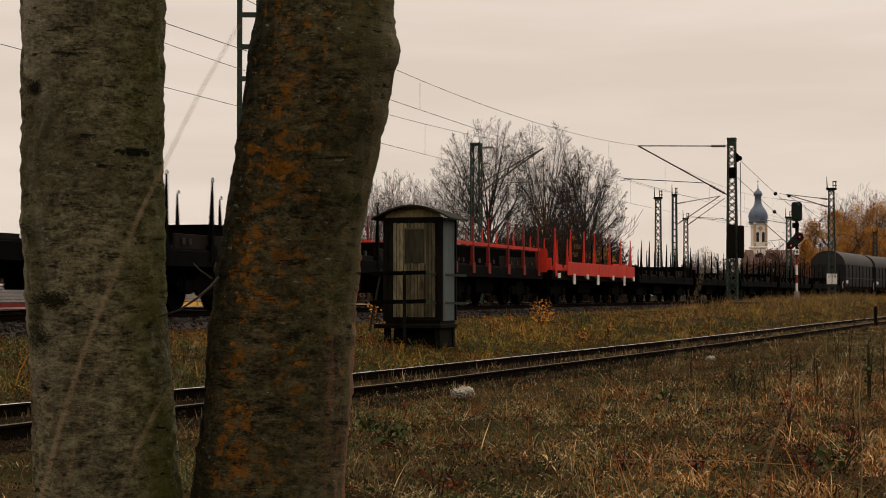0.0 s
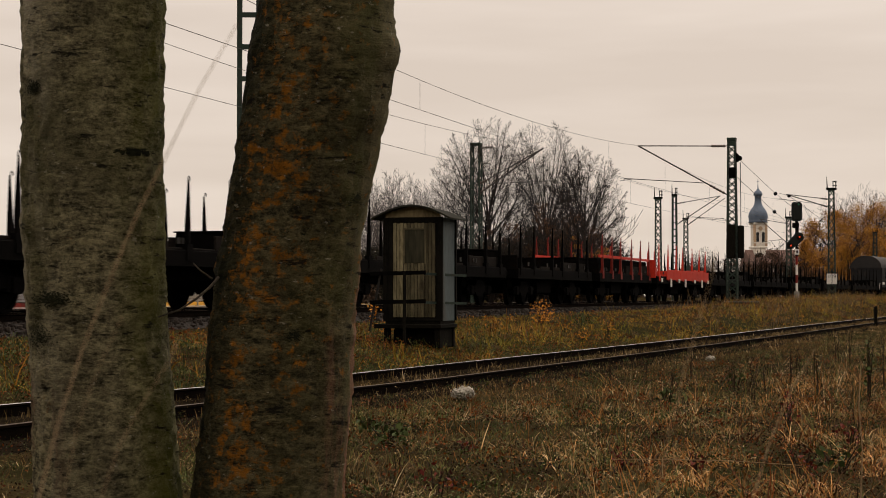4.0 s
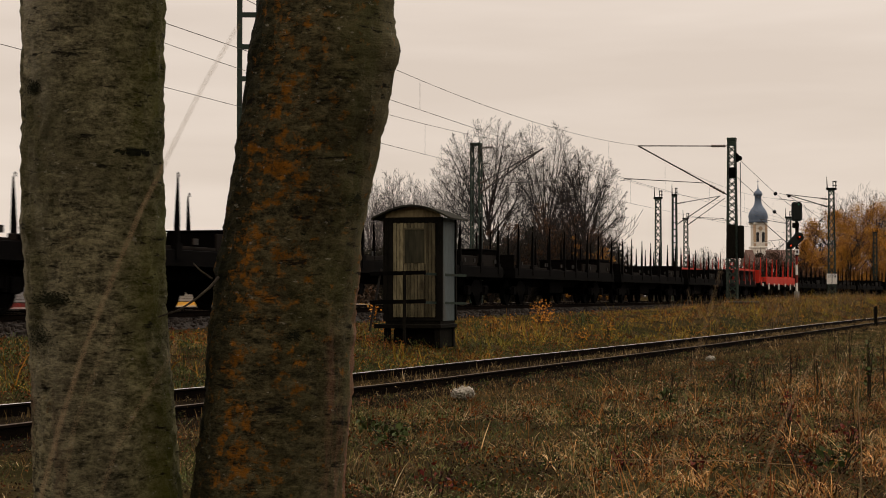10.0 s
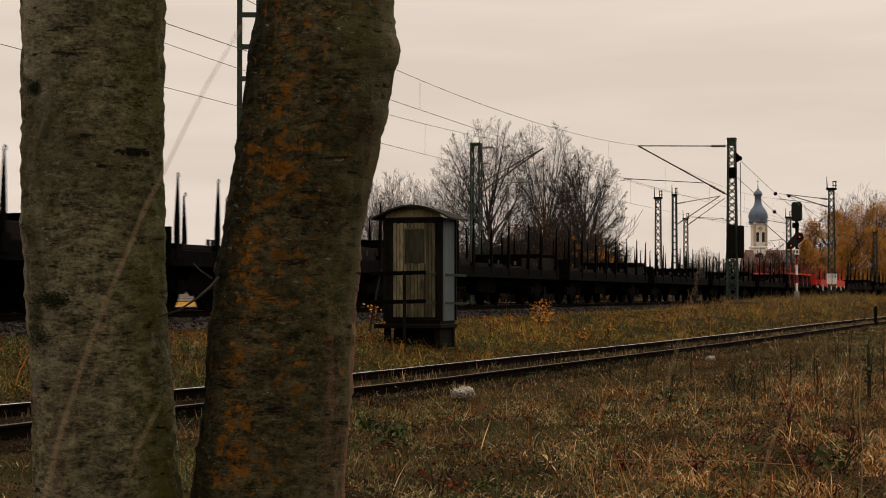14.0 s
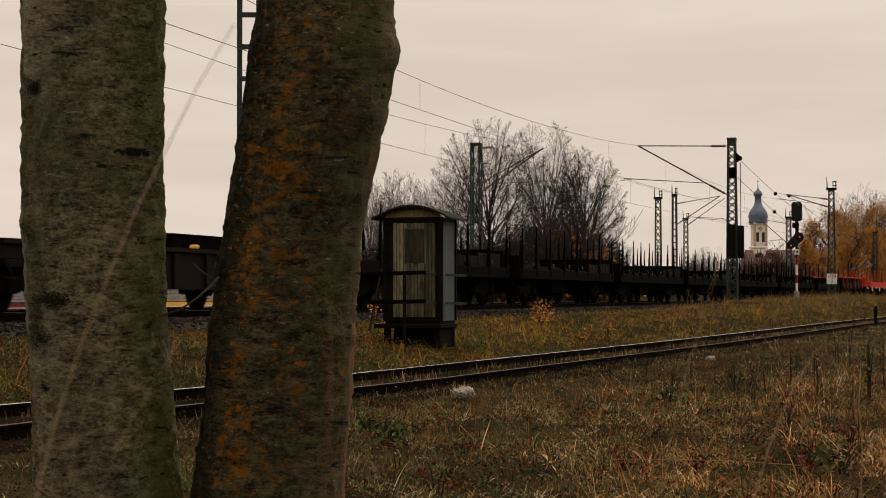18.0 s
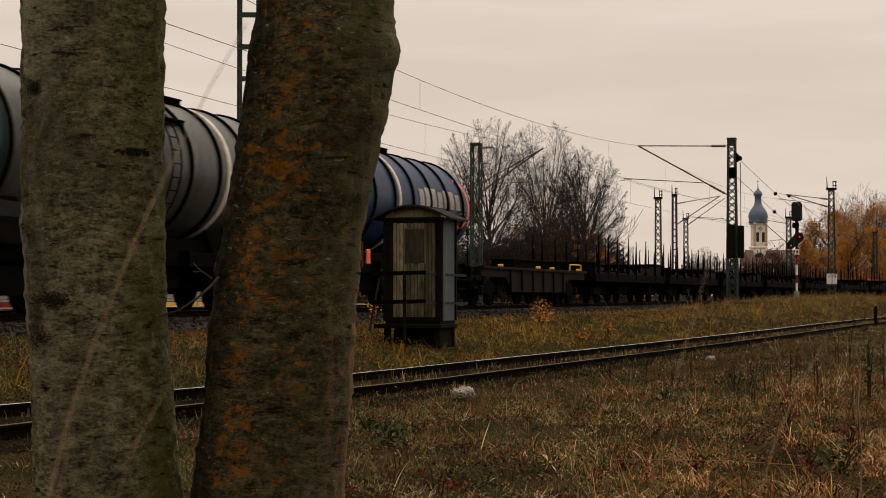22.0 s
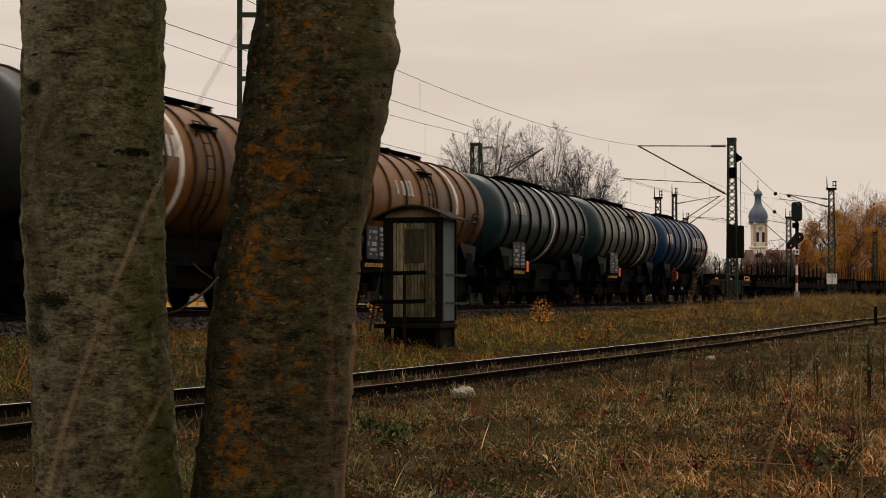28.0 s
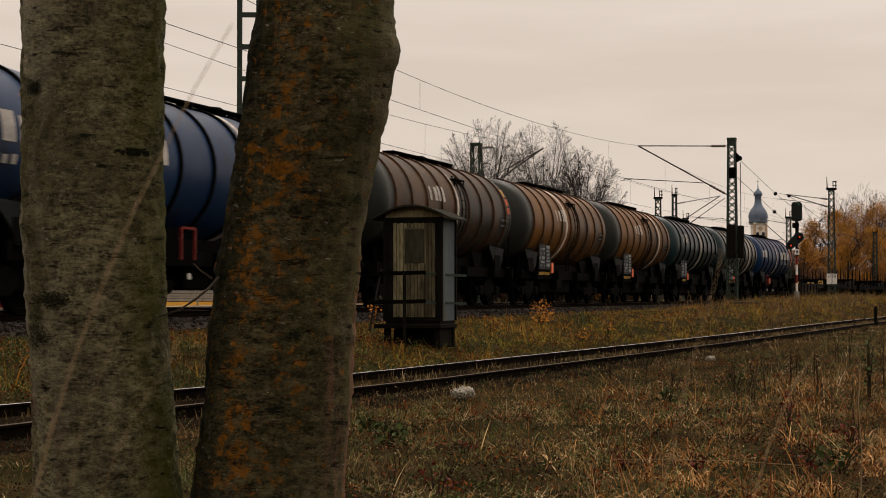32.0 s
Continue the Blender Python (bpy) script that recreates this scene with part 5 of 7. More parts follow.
def build_signal():
    v = view_ray(1410, 358, 97.0)
    z0 = 0.45
    top = thing("railway_signal", "dark light signal on a red and white banded post", "signal", m=pose(v.x, v.y, z0))
    h = v.z - z0
    edges = [0.0, 0.75, 1.2, 1.65, 2.2, 2.65]
    for i, (a, b) in enumerate(zip(edges, edges[1:])):
        part("post_band", rod(B(), (0, 0, a), (0, 0, b), 0.065 if i else 0.14, 10), (CONCRETE, WHITE_PAINT, DULL_RED, WHITE_PAINT, DULL_RED)[i], top)
    part("post", rod(B(), (0, 0, 2.65), (0, 0, h - 0.4), 0.075, 10), BLACK_STEEL, top)
    part("signal_screen", box(B(), -0.30, 0.26, -0.2, -0.1, h - 1.05, h, bevel=0.09), SIGNAL_GREY, top, "black signal screen")
    part("signal_box", box(B(), -0.22, 0.30, -0.1, 0.25, h - 1.0, h - 0.06, bevel=0.05), SIGNAL_GREY, top)
    part("small_lens", lathe(B(), [(0.05, 0.0), (0.04, 0.02), (0.01, 0.03)], 10, Matrix.Translation((0.08, -0.2, h - 0.14)) @ Matrix.Rotation(radians(90), 4, "X")), GREEN_LAMP, top, "small green signal lens")
    part("speed_indicator", box(B(), -0.22, 0.12, -0.16, 0.1, h - 1.42, h - 1.12, bevel=0.03), BLACK_STEEL, top)
    part("bracket", box(B(), -0.06, 0.10, -0.1, 0.05, h - 1.75, h - 1.35), BLACK_STEEL, top)
    # the slanted screen: a lozenge with rounded ends, its two lamps at the ends
    lamps = ((0.08, h - 1.92), (-0.40, h - 2.38))
    (ax_, az_), (bx_, bz_) = lamps
    lean = math.atan2(az_ - bz_, ax_ - bx_)
    rim = [(ax_ + 0.27 * math.cos(lean + g), az_ + 0.27 * math.sin(lean + g)) for g in [radians(90 - 20 * i) for i in range(10)]]
    rim += [(bx_ + 0.22 * math.cos(lean + g), bz_ + 0.22 * math.sin(lean + g)) for g in [radians(-90 - 20 * i) for i in range(10)]]
    part("distant_screen", prism(B(), rim, -0.25, -0.12, "y"), SIGNAL_GREY, top, "slanted black screen of the distant signal")
    for x, z in lamps:
        part("lamp_hood", lathe(B(), [(0.10, 0.0), (0.11, 0.16), (0.10, 0.16), (0.09, 0.02)], 14, Matrix.Translation((x, -0.25, z)) @ Matrix.Rotation(radians(90), 4, "X")), BLACK_STEEL, top)
        part("lens", lathe(B(), [(0.045, 0.0), (0.036, 0.03), (0.01, 0.04)], 12, Matrix.Translation((x, -0.42, z)) @ Matrix.Rotation(radians(90), 4, "X")), RED_LAMP, top, "lit orange-red lens")
    part("mast_plate", box(B(), -0.12, 0.12, -0.12, -0.09, 2.75, 3.05, bevel=0.01), WHITE_PAINT, top, "small white mast plate")
    part("letter_bar", box(B(), -0.04, 0.04, -0.126, -0.12, 2.83, 2.97), BLACK_STEEL, top)
    v = view_ray(1472, 494, 130.5)
    brd = thing("kilometre_board", "white kilometre board with black numerals on the mast", "sign", m=pose(v.x, v.y, v.z - 0.38, 0, 0, -8))
    part("plate", box(B(), -0.37, 0.37, -0.02, 0.02, 0, 0.76, bevel=0.01), WHITE_PAINT, brd)
    for txt, z, size in (("109", 0.42, 0.42), ("2", 0.07, 0.38)):
        cu = bpy.data.curves.new("numeral", "FONT")
        cu.body, cu.size, cu.align_x, cu.extrude = txt, size, "CENTER", 0.003
        tmp = new("numeral", cu)
        me = bpy.data.meshes.new_from_object(tmp.evaluated_get(bpy.context.evaluated_depsgraph_get()))
        bpy.data.objects.remove(tmp)
        ob = part_mesh("numeral", me, BLACK_STEEL, brd)
        ob.matrix_basis = pose(0, -0.026, z, 90, 0, 0)
    part("clamp", bar(B(), (0, 0.02, 0.38), (0, 0.4, 0.38), 0.05), BLACK_STEEL, brd)


# ---- meadow ----
DRY = foliage("withered_grass", [(0.018, 0.014, 0.007), (0.064, 0.044, 0.018), (0.142, 0.094, 0.036), (0.26, 0.168, 0.062), (0.56, 0.42, 0.24)], 0.8, 2.2, 0.08, 2.6)
TAWNY = foliage("tawny_curled_grass", [(0.028, 0.012, 0.004), (0.17, 0.066, 0.013), (0.42, 0.185, 0.040), (0.78, 0.52, 0.26)], 0.75, 2.4, 0.12, 2.4)
RUST_GRASS = foliage("rusty_bank_grass", [(0.026, 0.015, 0.007), (0.085, 0.047, 0.017), (0.165, 0.096, 0.037), (0.25, 0.165, 0.08)], 0.85, 0.4, 0.06)
RANK = foliage("dark_rank_grass", [(0.010, 0.006, 0.004), (0.030, 0.014, 0.007), (0.095, 0.030, 0.011), (0.19, 0.055, 0.015)], 0.85, 1.6, 0.06, 2.2)
GREEN = foliage("dull_green_grass", [(0.016, 0.022, 0.007), (0.050, 0.063, 0.017), (0.108, 0.117, 0.032), (0.23, 0.20, 0.075)], 0.8, 1.8, 0.08, 2.4)
BANK = foliage("bank_grass", [(0.050, 0.060, 0.010), (0.155, 0.145, 0.018), (0.30, 0.205, 0.026), (0.25, 0.095, 0.016), (0.38, 0.24, 0.054)], 0.85, 0.35, 0.06)
STALK = foliage("dead_weed_stems", [(0.012, 0.009, 0.006), (0.030, 0.019, 0.011), (0.055, 0.034, 0.018)], 0.9, 0.5)
BEIGE = foliage("beige_feather_grass", [(0.030, 0.020, 0.011), (0.070, 0.048, 0.026), (0.125, 0.090, 0.052), (0.18, 0.136, 0.085)], 0.85, 0.5, 0.06)
STRAW = foliage("pale_straw", [(0.22, 0.13, 0.055), (0.42, 0.28, 0.14), (0.72, 0.56, 0.35)], 0.7, 0.9, 0.2)
RED_LEAF = foliage("red_autumn_leaves", [(0.05, 0.008, 0.006), (0.11, 0.014, 0.008), (0.09, 0.024, 0.009)], 0.7, 1.0)
YELLOW_LEAF = foliage("yellow_autumn_leaves", [(0.30, 0.110, 0.010), (0.52, 0.21, 0.016), (0.68, 0.27, 0.018), (0.40, 0.105, 0.012)], 0.6, 0.6)
RUST_WEED = foliage("rust_weed_leaves", [(0.07, 0.018, 0.006), (0.15, 0.045, 0.010), (0.24, 0.085, 0.015)], 0.8, 0.8, 0.1)
GREEN_LEAF = foliage("green_weed_leaves", [(0.018, 0.030, 0.008), (0.042, 0.060, 0.013), (0.070, 0.085, 0.018)], 0.7, 0.8)


def ribbons(name, base, height, width, lean, turn, curl, material, levels=4):
    """Arching blades: one joined strip of quads for each, all in one mesh."""
    k = len(base)
    u = np.linspace(0, 1, levels)[None, :]
    ang = lean[:, None] + curl[:, None] * u
    seg = height[:, None] / (levels - 1)
    out = np.cumsum(np.sin(ang) * seg, axis=1) - np.sin(ang[:, :1]) * seg
    up = np.cumsum(np.cos(ang) * seg, axis=1) - np.cos(ang[:, :1]) * seg
    dx, dy = np.cos(turn)[:, None], np.sin(turn)[:, None]
    cx, cy, cz = base[:, 0:1] + out * dx, base[:, 1:2] + out * dy, base[:, 2:3] + up
    w = width[:, None] * (1 - 0.85 * u ** 1.5) / 2
    face = turn[:, None] + 1.2 + 0.8 * np.sin(turn * 7)[:, None]
    ex, ey = np.cos(face) * w, np.sin(face) * w
    v = np.empty((k, levels, 2, 3), dtype=np.float32)
    v[:, :, 0] = np.stack([cx - ex, cy - ey, cz], -1)
    v[:, :, 1] = np.stack([cx + ex, cy + ey, cz], -1)
    b = (np.arange(k) * levels * 2)[:, None] + (np.arange(levels - 1) * 2)[None, :]
    f = np.stack([b, b + 1, b + 3, b + 2], -1).reshape(-1).astype(np.int32)
    me = bpy.data.meshes.new(name)
    me.vertices.add(k * levels * 2)
    me.vertices.foreach_set("co", v.reshape(-1))
    me.loops.add(len(f))
    me.loops.foreach_set("vertex_index", f)
    me.polygons.add(len(f) // 4)
    me.polygons.foreach_set("loop_start", np.arange(0, len(f), 4, dtype=np.int32))
    me.update(calc_edges=True)
    me.materials.append(material)
    return me


def spots(rng, count, y0, y1, margin=1.0, left=-0.29, right=0.29):
    """Points of the wedge of ground before the eye, evenly over its area."""
    y = np.sqrt(rng.uniform(y0 * y0, y1 * y1, count))
    x = rng.uniform(left, right, count) * y + rng.uniform(-margin, margin, count)
    return x, y


def siding_s(x, y):
    return x * SIDING_N.x + y * SIDING_N.y - SIDING_P


def line_p(x, y):
    a = x * D.x + y * D.y
    return x * N.x + y * N.y + np.maximum(0, a - CURVE_START) ** 2 / (2 * CURVE_R)


def patch_noise(x, y, sc, off=0.0):
    return np.array([noise.noise((a * sc, b * sc, off)) for a, b in zip(x, y)])


def hollow(x, y, s):
    """Hollows of the meadow where little grows, kept dark for the shade between clumps."""
    n = np.array([noise.noise((a * 1.5, b * 0.5, 91.0)) + 0.6 * noise.noise((a * 4.0, b * 1.3, 92.0)) for a, b in zip(x, y)])
    return (s < -1.0) & (y < 34) & (n > 0.2)


def heights(x, y):
    return np.array([ground_z(a, b) for a, b in zip(x, y)])


def grass(name, label, rng, count, y0, y1, hmin, hmax, wmin, wmax, material, keep, lean=0.35, curl=1.3, levels=4, low_at_track=True):
    x, y = spots(rng, count, y0, y1)
    s = siding_s(x, y)
    ok = keep(x, y, s) & (line_p(x, y) < 13.6)
    ok[ok] = ~hollow(x[ok], y[ok], s[ok])
    x, y, s = x[ok], y[ok], s[ok]
    k = len(x)
    h = rng.uniform(hmin, hmax, k) * (1 + 0.5 * patch_noise(x, y, 0.9, 5.0))
    w = rng.uniform(wmin, wmax, k)
    if low_at_track:
        near = np.clip((np.abs(s) - 1.1) / 1.6, 0.0, 1.0)
        h = h * (0.22 + 0.78 * near)
        h = np.where((s < 0) & (y > 24), h * 0.7, h)
    base = np.stack([x, y, heights(x, y) - 0.02], -1)
    me = ribbons(name, base, h, w, np.abs(rng.normal(0.1, lean, k)), rng.uniform(0, 6.28, k), rng.normal(0.7, curl * 0.5, k), material, levels)
    ob = new(name, me)
    tagged(ob, label, "grass", kind="stuff")
    return ob


def tufts(name, label, rng, count, y0, y1, blades, hmin, hmax, wmin, wmax, material, keep, levels=5, spread=0.07, lean=0.5, curl=1.5):
    """Tufts of arching blades that lean outward from their middles."""
    x, y = spots(rng, count, y0, y1)
    s = siding_s(x, y)
    ok = keep(x, y, s) & (line_p(x, y) < 13.4)
    ok[ok] = ~hollow(x[ok], y[ok], s[ok])
    x, y, s = x[ok], y[ok], s[ok]
    tall = rng.uniform(0.6, 1.25, len(x)) * (0.6 + 0.4 * np.clip((np.abs(s) - 1.2) / 1.6, 0, 1))
    tall = tall * np.clip(1 + 1.5 * patch_noise(x, y, 0.8, 77.0) + 0.7 * patch_noise(x, y, 2.2, 78.0), 0.4, 2.0)
    tall = tall * np.where((line_p(x, y) > 10.2) & (y < 66), 0.32, 1.0)
    n = rng.integers(blades[0], blades[1], len(x))
    z = heights(x, y)
    drift = rng.uniform(0, 6.28, len(x))
    i = np.repeat(np.arange(len(x)), n)
    k = len(i)
    g = rng.uniform(0, 6.28, k)
    r = spread * np.sqrt(rng.uniform(0, 1, k)) * (1 + (y[i] > 17) * 1.5)
    base = np.stack([x[i] + r * np.cos(g), y[i] + r * np.sin(g), z[i] - 0.015], -1)
    h = rng.uniform(hmin, hmax, k) * tall[i]
    turn = g + rng.normal(0, 0.5, k) + 0.5 * np.sin(drift[i])
    me = ribbons(name, base, h, rng.uniform(wmin, wmax, k), np.abs(rng.normal(0.2, lean, k)), turn, np.abs(rng.normal(curl, 1.1, k)), material, levels)
    ob = new(name, me)
    tagged(ob, label, "grass", kind="stuff")
    return ob


def leaf_cloud(rng, centre, radius, count, size, squash=0.8, hollow=0.3):
    """Loose leaf quads in a ball round centre."""
    v = rng.normal(0, 1, (count, 3))
    v /= np.linalg.norm(v, axis=1)[:, None]
    r = (hollow + (1 - hollow) * rng.uniform(0, 1, count) ** 0.5)[:, None] * radius
    c = np.asarray(centre)[None, :] + v * r * np.array([1, 1, squash])[None, :]
    a = rng.normal(0, 1, (count, 3))
    a /= np.linalg.norm(a, axis=1)[:, None]
    b = np.cross(a, rng.normal(0, 1, (count, 3)))
    b /= np.linalg.norm(b, axis=1)[:, None]
    sc = rng.uniform(0.6, 1.3, count)[:, None] * size / 2
    a, b = a * sc, b * sc * 0.7
    return np.stack([c - a, c - b * 0.9, c + a, c + b], 1)


def weed(name, label, x, y, h, rng, leaf_mat, stems, leaves, leaf_size, spread, category="plant", group=""):
    z = ground_z(x, y)
    top = thing(name, label, category, group, m=pose(x, y, z - 0.02))
    for k in range(stems):
        g = rng.uniform(0, 6.28)
        r = rng.uniform(0.1, 1.0) * spread
        bm = tube(B(), [(0.03 * math.cos(g), 0.03 * math.sin(g), 0), (0.5 * r * math.cos(g), 0.5 * r * math.sin(g), h * 0.5), (r * math.cos(g), r * math.sin(g), h * rng.uniform(0.75, 1.05))], [0.006, 0.005, 0.003], 4)
        part("stem", bm, STALK, top)
    if leaves:
        q = leaf_cloud(rng, (0, 0, h * 0.62), spread, leaves, leaf_size, max(0.35, h * 0.5 / spread), 0.1)
        part_mesh("foliage", quads_mesh("foliage", q), leaf_mat, top)
    return top


def place(px, py, lift=0.0):
    """Where the line of sight at plan angle (px, py) meets the ground."""
    y = 6.0
    while y < 200:
        if 0.95 + (524 - py) / 3144.0 * y < ground_z((px - 784) / 3144.0 * y, y) + lift:
            break
        y += 0.1
    return (px - 784) / 3144.0 * y, y


def build_meadow():
    rng = np.random.default_rng(11)
    chance = lambda x, lo, hi: rng.uniform(lo, hi, len(x))
    # ragged clumps about a metre across, with bare dark gaps between them
    clump = lambda x, y, off: patch_noise(x, y, 1.15, off) + 0.6 * patch_noise(x, y, 3.1, off + 7)
    right = lambda x, y: (x / y) / 0.25
    dry_at = lambda x, y, s: (s < -0.8) & (clump(x, y, 2.0) + 0.2 * right(x, y) > chance(x, -0.5, 0.3))
    green_at = lambda x, y, s: (s < -0.9) & (clump(x, y, 9.0) - 0.16 * right(x, y) > chance(x, -0.4, 0.4))
    rough_at = lambda x, y, s: (s < -1.6) & (clump(x, y, 17.0) + 0.75 * right(x, y) - 0.05 * (y - 9) > chance(x, 0.0, 0.8))
    curl_at = lambda x, y, s: (s < -1.4) & (clump(x, y, 23.0) + 0.5 * right(x, y) - 0.03 * (y - 9) > chance(x, -0.1, 0.8))
    tufts("dry_grass", "tangled withered brown grass tufts of the meadow", rng, 5600, 7.5, 19, (14, 30), 0.06, 0.18, 0.003, 0.0075, DRY, dry_at, 5, 0.10, 0.9, 2.2)
    tufts("dry_grass", "withered brown grass tufts farther over the meadow", rng, 6400, 19, 62, (8, 20), 0.07, 0.20, 0.005, 0.011, DRY, dry_at, 4)
    tufts("tall_weeds", "tall olive and straw weeds standing in the meadow", rng, 2600, 13, 46, (5, 13), 0.14, 0.38, 0.004, 0.008, GREEN, lambda x, y, s: (s < -1.8) & (clump(x, y, 61.0) + 0.3 * right(x, y) > chance(x, 0.0, 0.7)), 5, 0.09, 0.35, 0.9)
    tufts("tall_weeds", "thin straw-coloured weeds standing in the meadow", rng, 1500, 13, 46, (4, 10), 0.12, 0.36, 0.003, 0.006, STRAW, lambda x, y, s: (s < -1.8) & (clump(x, y, 63.0) + 0.3 * right(x, y) > chance(x, 0.0, 0.8)), 6, 0.09, 0.6, 1.6)
    tufts("tall_weeds", "tall dead brown weeds standing in the meadow", rng, 700, 13, 46, (4, 10), 0.16, 0.42, 0.004, 0.008, STALK, lambda x, y, s: (s < -1.8) & (clump(x, y, 67.0) + 0.4 * right(x, y) > chance(x, 0.1, 0.8)), 5, 0.08, 0.3, 0.7)
    tufts("green_grass", "short dull green grass between withered tufts", rng, 5200, 7.5, 19, (12, 26), 0.06, 0.17, 0.004, 0.008, GREEN, green_at, 5, 0.10, 0.8, 1.8)
    tufts("green_grass", "short dull green grass farther over the meadow", rng, 4200, 19, 62, (8, 18), 0.06, 0.18, 0.005, 0.011, GREEN, green_at, 4)
    for mat, off in ((GREEN, 31.0), (DRY, 33.0)):
        turf_at = lambda x, y, s, off=off: (s < -0.6) & (clump(x, y, off) > chance(x, -0.6, 0.25))
        grass("short_turf", "thin low turf under the tufts", rng, 42000, 7.5, 22, 0.02, 0.07, 0.005, 0.010, mat, turf_at, 0.9, 2.2, 3)
        grass("short_turf", "thin low turf farther over the meadow", rng, 36000, 22, 60, 0.03, 0.10, 0.006, 0.013, mat, turf_at, 0.9, 2.0, 3)
    tufts("tall_straw", "tall pale straw stalks bending over the meadow", rng, 420, 8, 28, (1, 4), 0.16, 0.46, 0.002, 0.004, STRAW, lambda x, y, s: (s < -1.4) & (right(x, y) > chance(x, -0.8, 1.0)), 7, 0.08, 0.9, 1.3)
    tufts("curled_grass", "long curled tawny grass at the meadow's rough end", rng, 6800, 7.5, 26, (12, 26), 0.10, 0.30, 0.004, 0.009, TAWNY, rough_at, 8, 0.10, 0.6, 2.5)
    tufts("rank_grass", "dark red-brown rank grass clumps at the meadow's rough end", rng, 1500, 7.5, 17, (16, 34), 0.08, 0.26, 0.005, 0.010, RANK, lambda x, y, s: (s < -1.6) & (clump(x, y, 47.0) + 0.6 * right(x, y) - 0.04 * (y - 9) > chance(x, 0.2, 0.8)), 6, 0.10, 0.7, 2.2)
    tufts("pale_curls", "pale curled dead blades over the rough grass", rng, 12500, 7.4, 26, (2, 6), 0.06, 0.20, 0.004, 0.008, STRAW, curl_at, 9, 0.09, 1.0, 3.4)
    grass("loose_blades", "loose curled dry blades over the meadow", rng, 36000, 7.5, 24, 0.05, 0.18, 0.003, 0.006, TAWNY, lambda x, y, s: (s < -1.2) & (clump(x, y, 37.0) + 0.4 * right(x, y) > chance(x, -0.2, 0.6)), 0.9, 3.6, 6)
    grass("verge_grass", "thin rusty grass along the siding", rng, 300000, 9, 46, 0.03, 0.12, 0.003, 0.008, RUST_GRASS, lambda x, y, s: (s < -0.85) & (s > -3.2) & (clump(x, y, 53.0) > chance(x, -0.7, 0.3)), 0.8, 2.6, 4, False)
    tufts("bank_grass", "yellowish rough grass between the two tracks", rng, 17000, 15, 130, (7, 17), 0.12, 0.40, 0.009, 0.020, BANK, lambda x, y, s: (s > 1.0) & ((x / y > -0.25) | (rng.uniform(0, 1, len(x)) < 0.3)) & ((y < 48) | (rng.uniform(0, 1, len(x)) < 0.45)), 4)
    tufts("bank_grass", "low rough brown grass beside the siding", rng, 4200, 12, 34, (10, 22), 0.07, 0.24, 0.005, 0.011, GREEN, lambda x, y, s: (s > 0.9) & (s < 6), 4, 0.12)
    tufts("rust_bank_grass", "rusty brown rough grass on the bank", rng, 6500, 34, 130, (7, 16), 0.14, 0.46, 0.010, 0.024, RUST_GRASS, lambda x, y, s: (s > 1.2) & (y > rng.uniform(34, 70, len(x))), 4)
    tufts("pale_bank_grass", "pale beige feathery dead grass on the far bank", rng, 5200, 40, 125, (7, 15), 0.25, 0.62, 0.010, 0.022, BEIGE, lambda x, y, s: (s > 1.4) & (clump(x, y, 71.0) + 0.5 * right(x, y) > chance(x, 0.0, 0.7)), 5, 0.14, 0.4, 1.2)
    for mat, off in ((BANK, 81.0), (RUST_GRASS, 83.0), (GREEN, 85.0)):
        grass("bank_turf", "dense low autumn turf beside the siding", rng, 110000, 13, 44, 0.05, 0.15, 0.005, 0.011, mat, lambda x, y, s, off=off: (s > 0.95) & (clump(x, y, off) > chance(x, -0.5, 0.4)), 0.8, 1.8, 3)
    grass("bank_turf", "low yellow-green turf between the two tracks", rng, 60000, 15, 130, 0.06, 0.16, 0.012, 0.030, BANK, lambda x, y, s: (s > 1.0) & ((x / y > -0.11) | (rng.uniform(0, 1, len(x)) < 0.3)), 0.7, 1.6, 3)
    grass("track_weeds", "low brown weeds between the siding rails", rng, 300000, 8, 75, 0.05, 0.16, 0.004, 0.012, DRY, lambda x, y, s: (np.abs(s) < 1.6) & (np.abs(np.abs(s) - 0.76) > 0.1), 0.7, 1.8, 3, False)
    grass("dead_stems", "dark dead weed stems standing in the meadow", rng, 620, 9, 45, 0.16, 0.46, 0.004, 0.008, STALK, lambda x, y, s: (s < -1.6) & (x / y > 0.0), 0.3, 0.5, 4)
    # small leafy weeds of the bank and the meadow
    for nm, label, mat, cnt, y0, y1, side, size in (("bank_weeds", "rusty orange low weeds on the bank", RUST_WEED, 500, 16, 110, 1, 0.055), ("bank_litter", "low rusty weeds beside the siding", RUST_WEED, 1100, 12, 40, 1, 0.028), ("bank_herbs", "low green herbs beside the siding", GREEN_LEAF, 1500, 12, 40, 1, 0.032), ("bank_leaves", "scattered yellow leaves of low weeds", YELLOW_LEAF, 170, 16, 70, 1, 0.030),
                                                  ("meadow_weeds", "dull green low leafy weeds", GREEN_LEAF, 320, 8.5, 40, -1, 0.022), ("brown_weeds", "dark brown withered leafy weeds", STALK, 260, 8.5, 40, -1, 0.018), ("rust_weeds", "rusty red withered leaves in the grass", RUST_WEED, 300, 8.5, 30, -1, 0.024)):
        x, y = spots(rng, cnt * 3, y0, y1)
        s = siding_s(x, y) * side
        ok = (s > (1.0 if y1 == 40 else 1.7)) & (line_p(x, y) < 13.2) & (patch_noise(x, y, 0.22, 30.0 + cnt * 0.01) > rng.uniform(-0.4, 0.25, len(x)))
        x, y = x[ok][:cnt], y[ok][:cnt]
        z = heights(x, y)
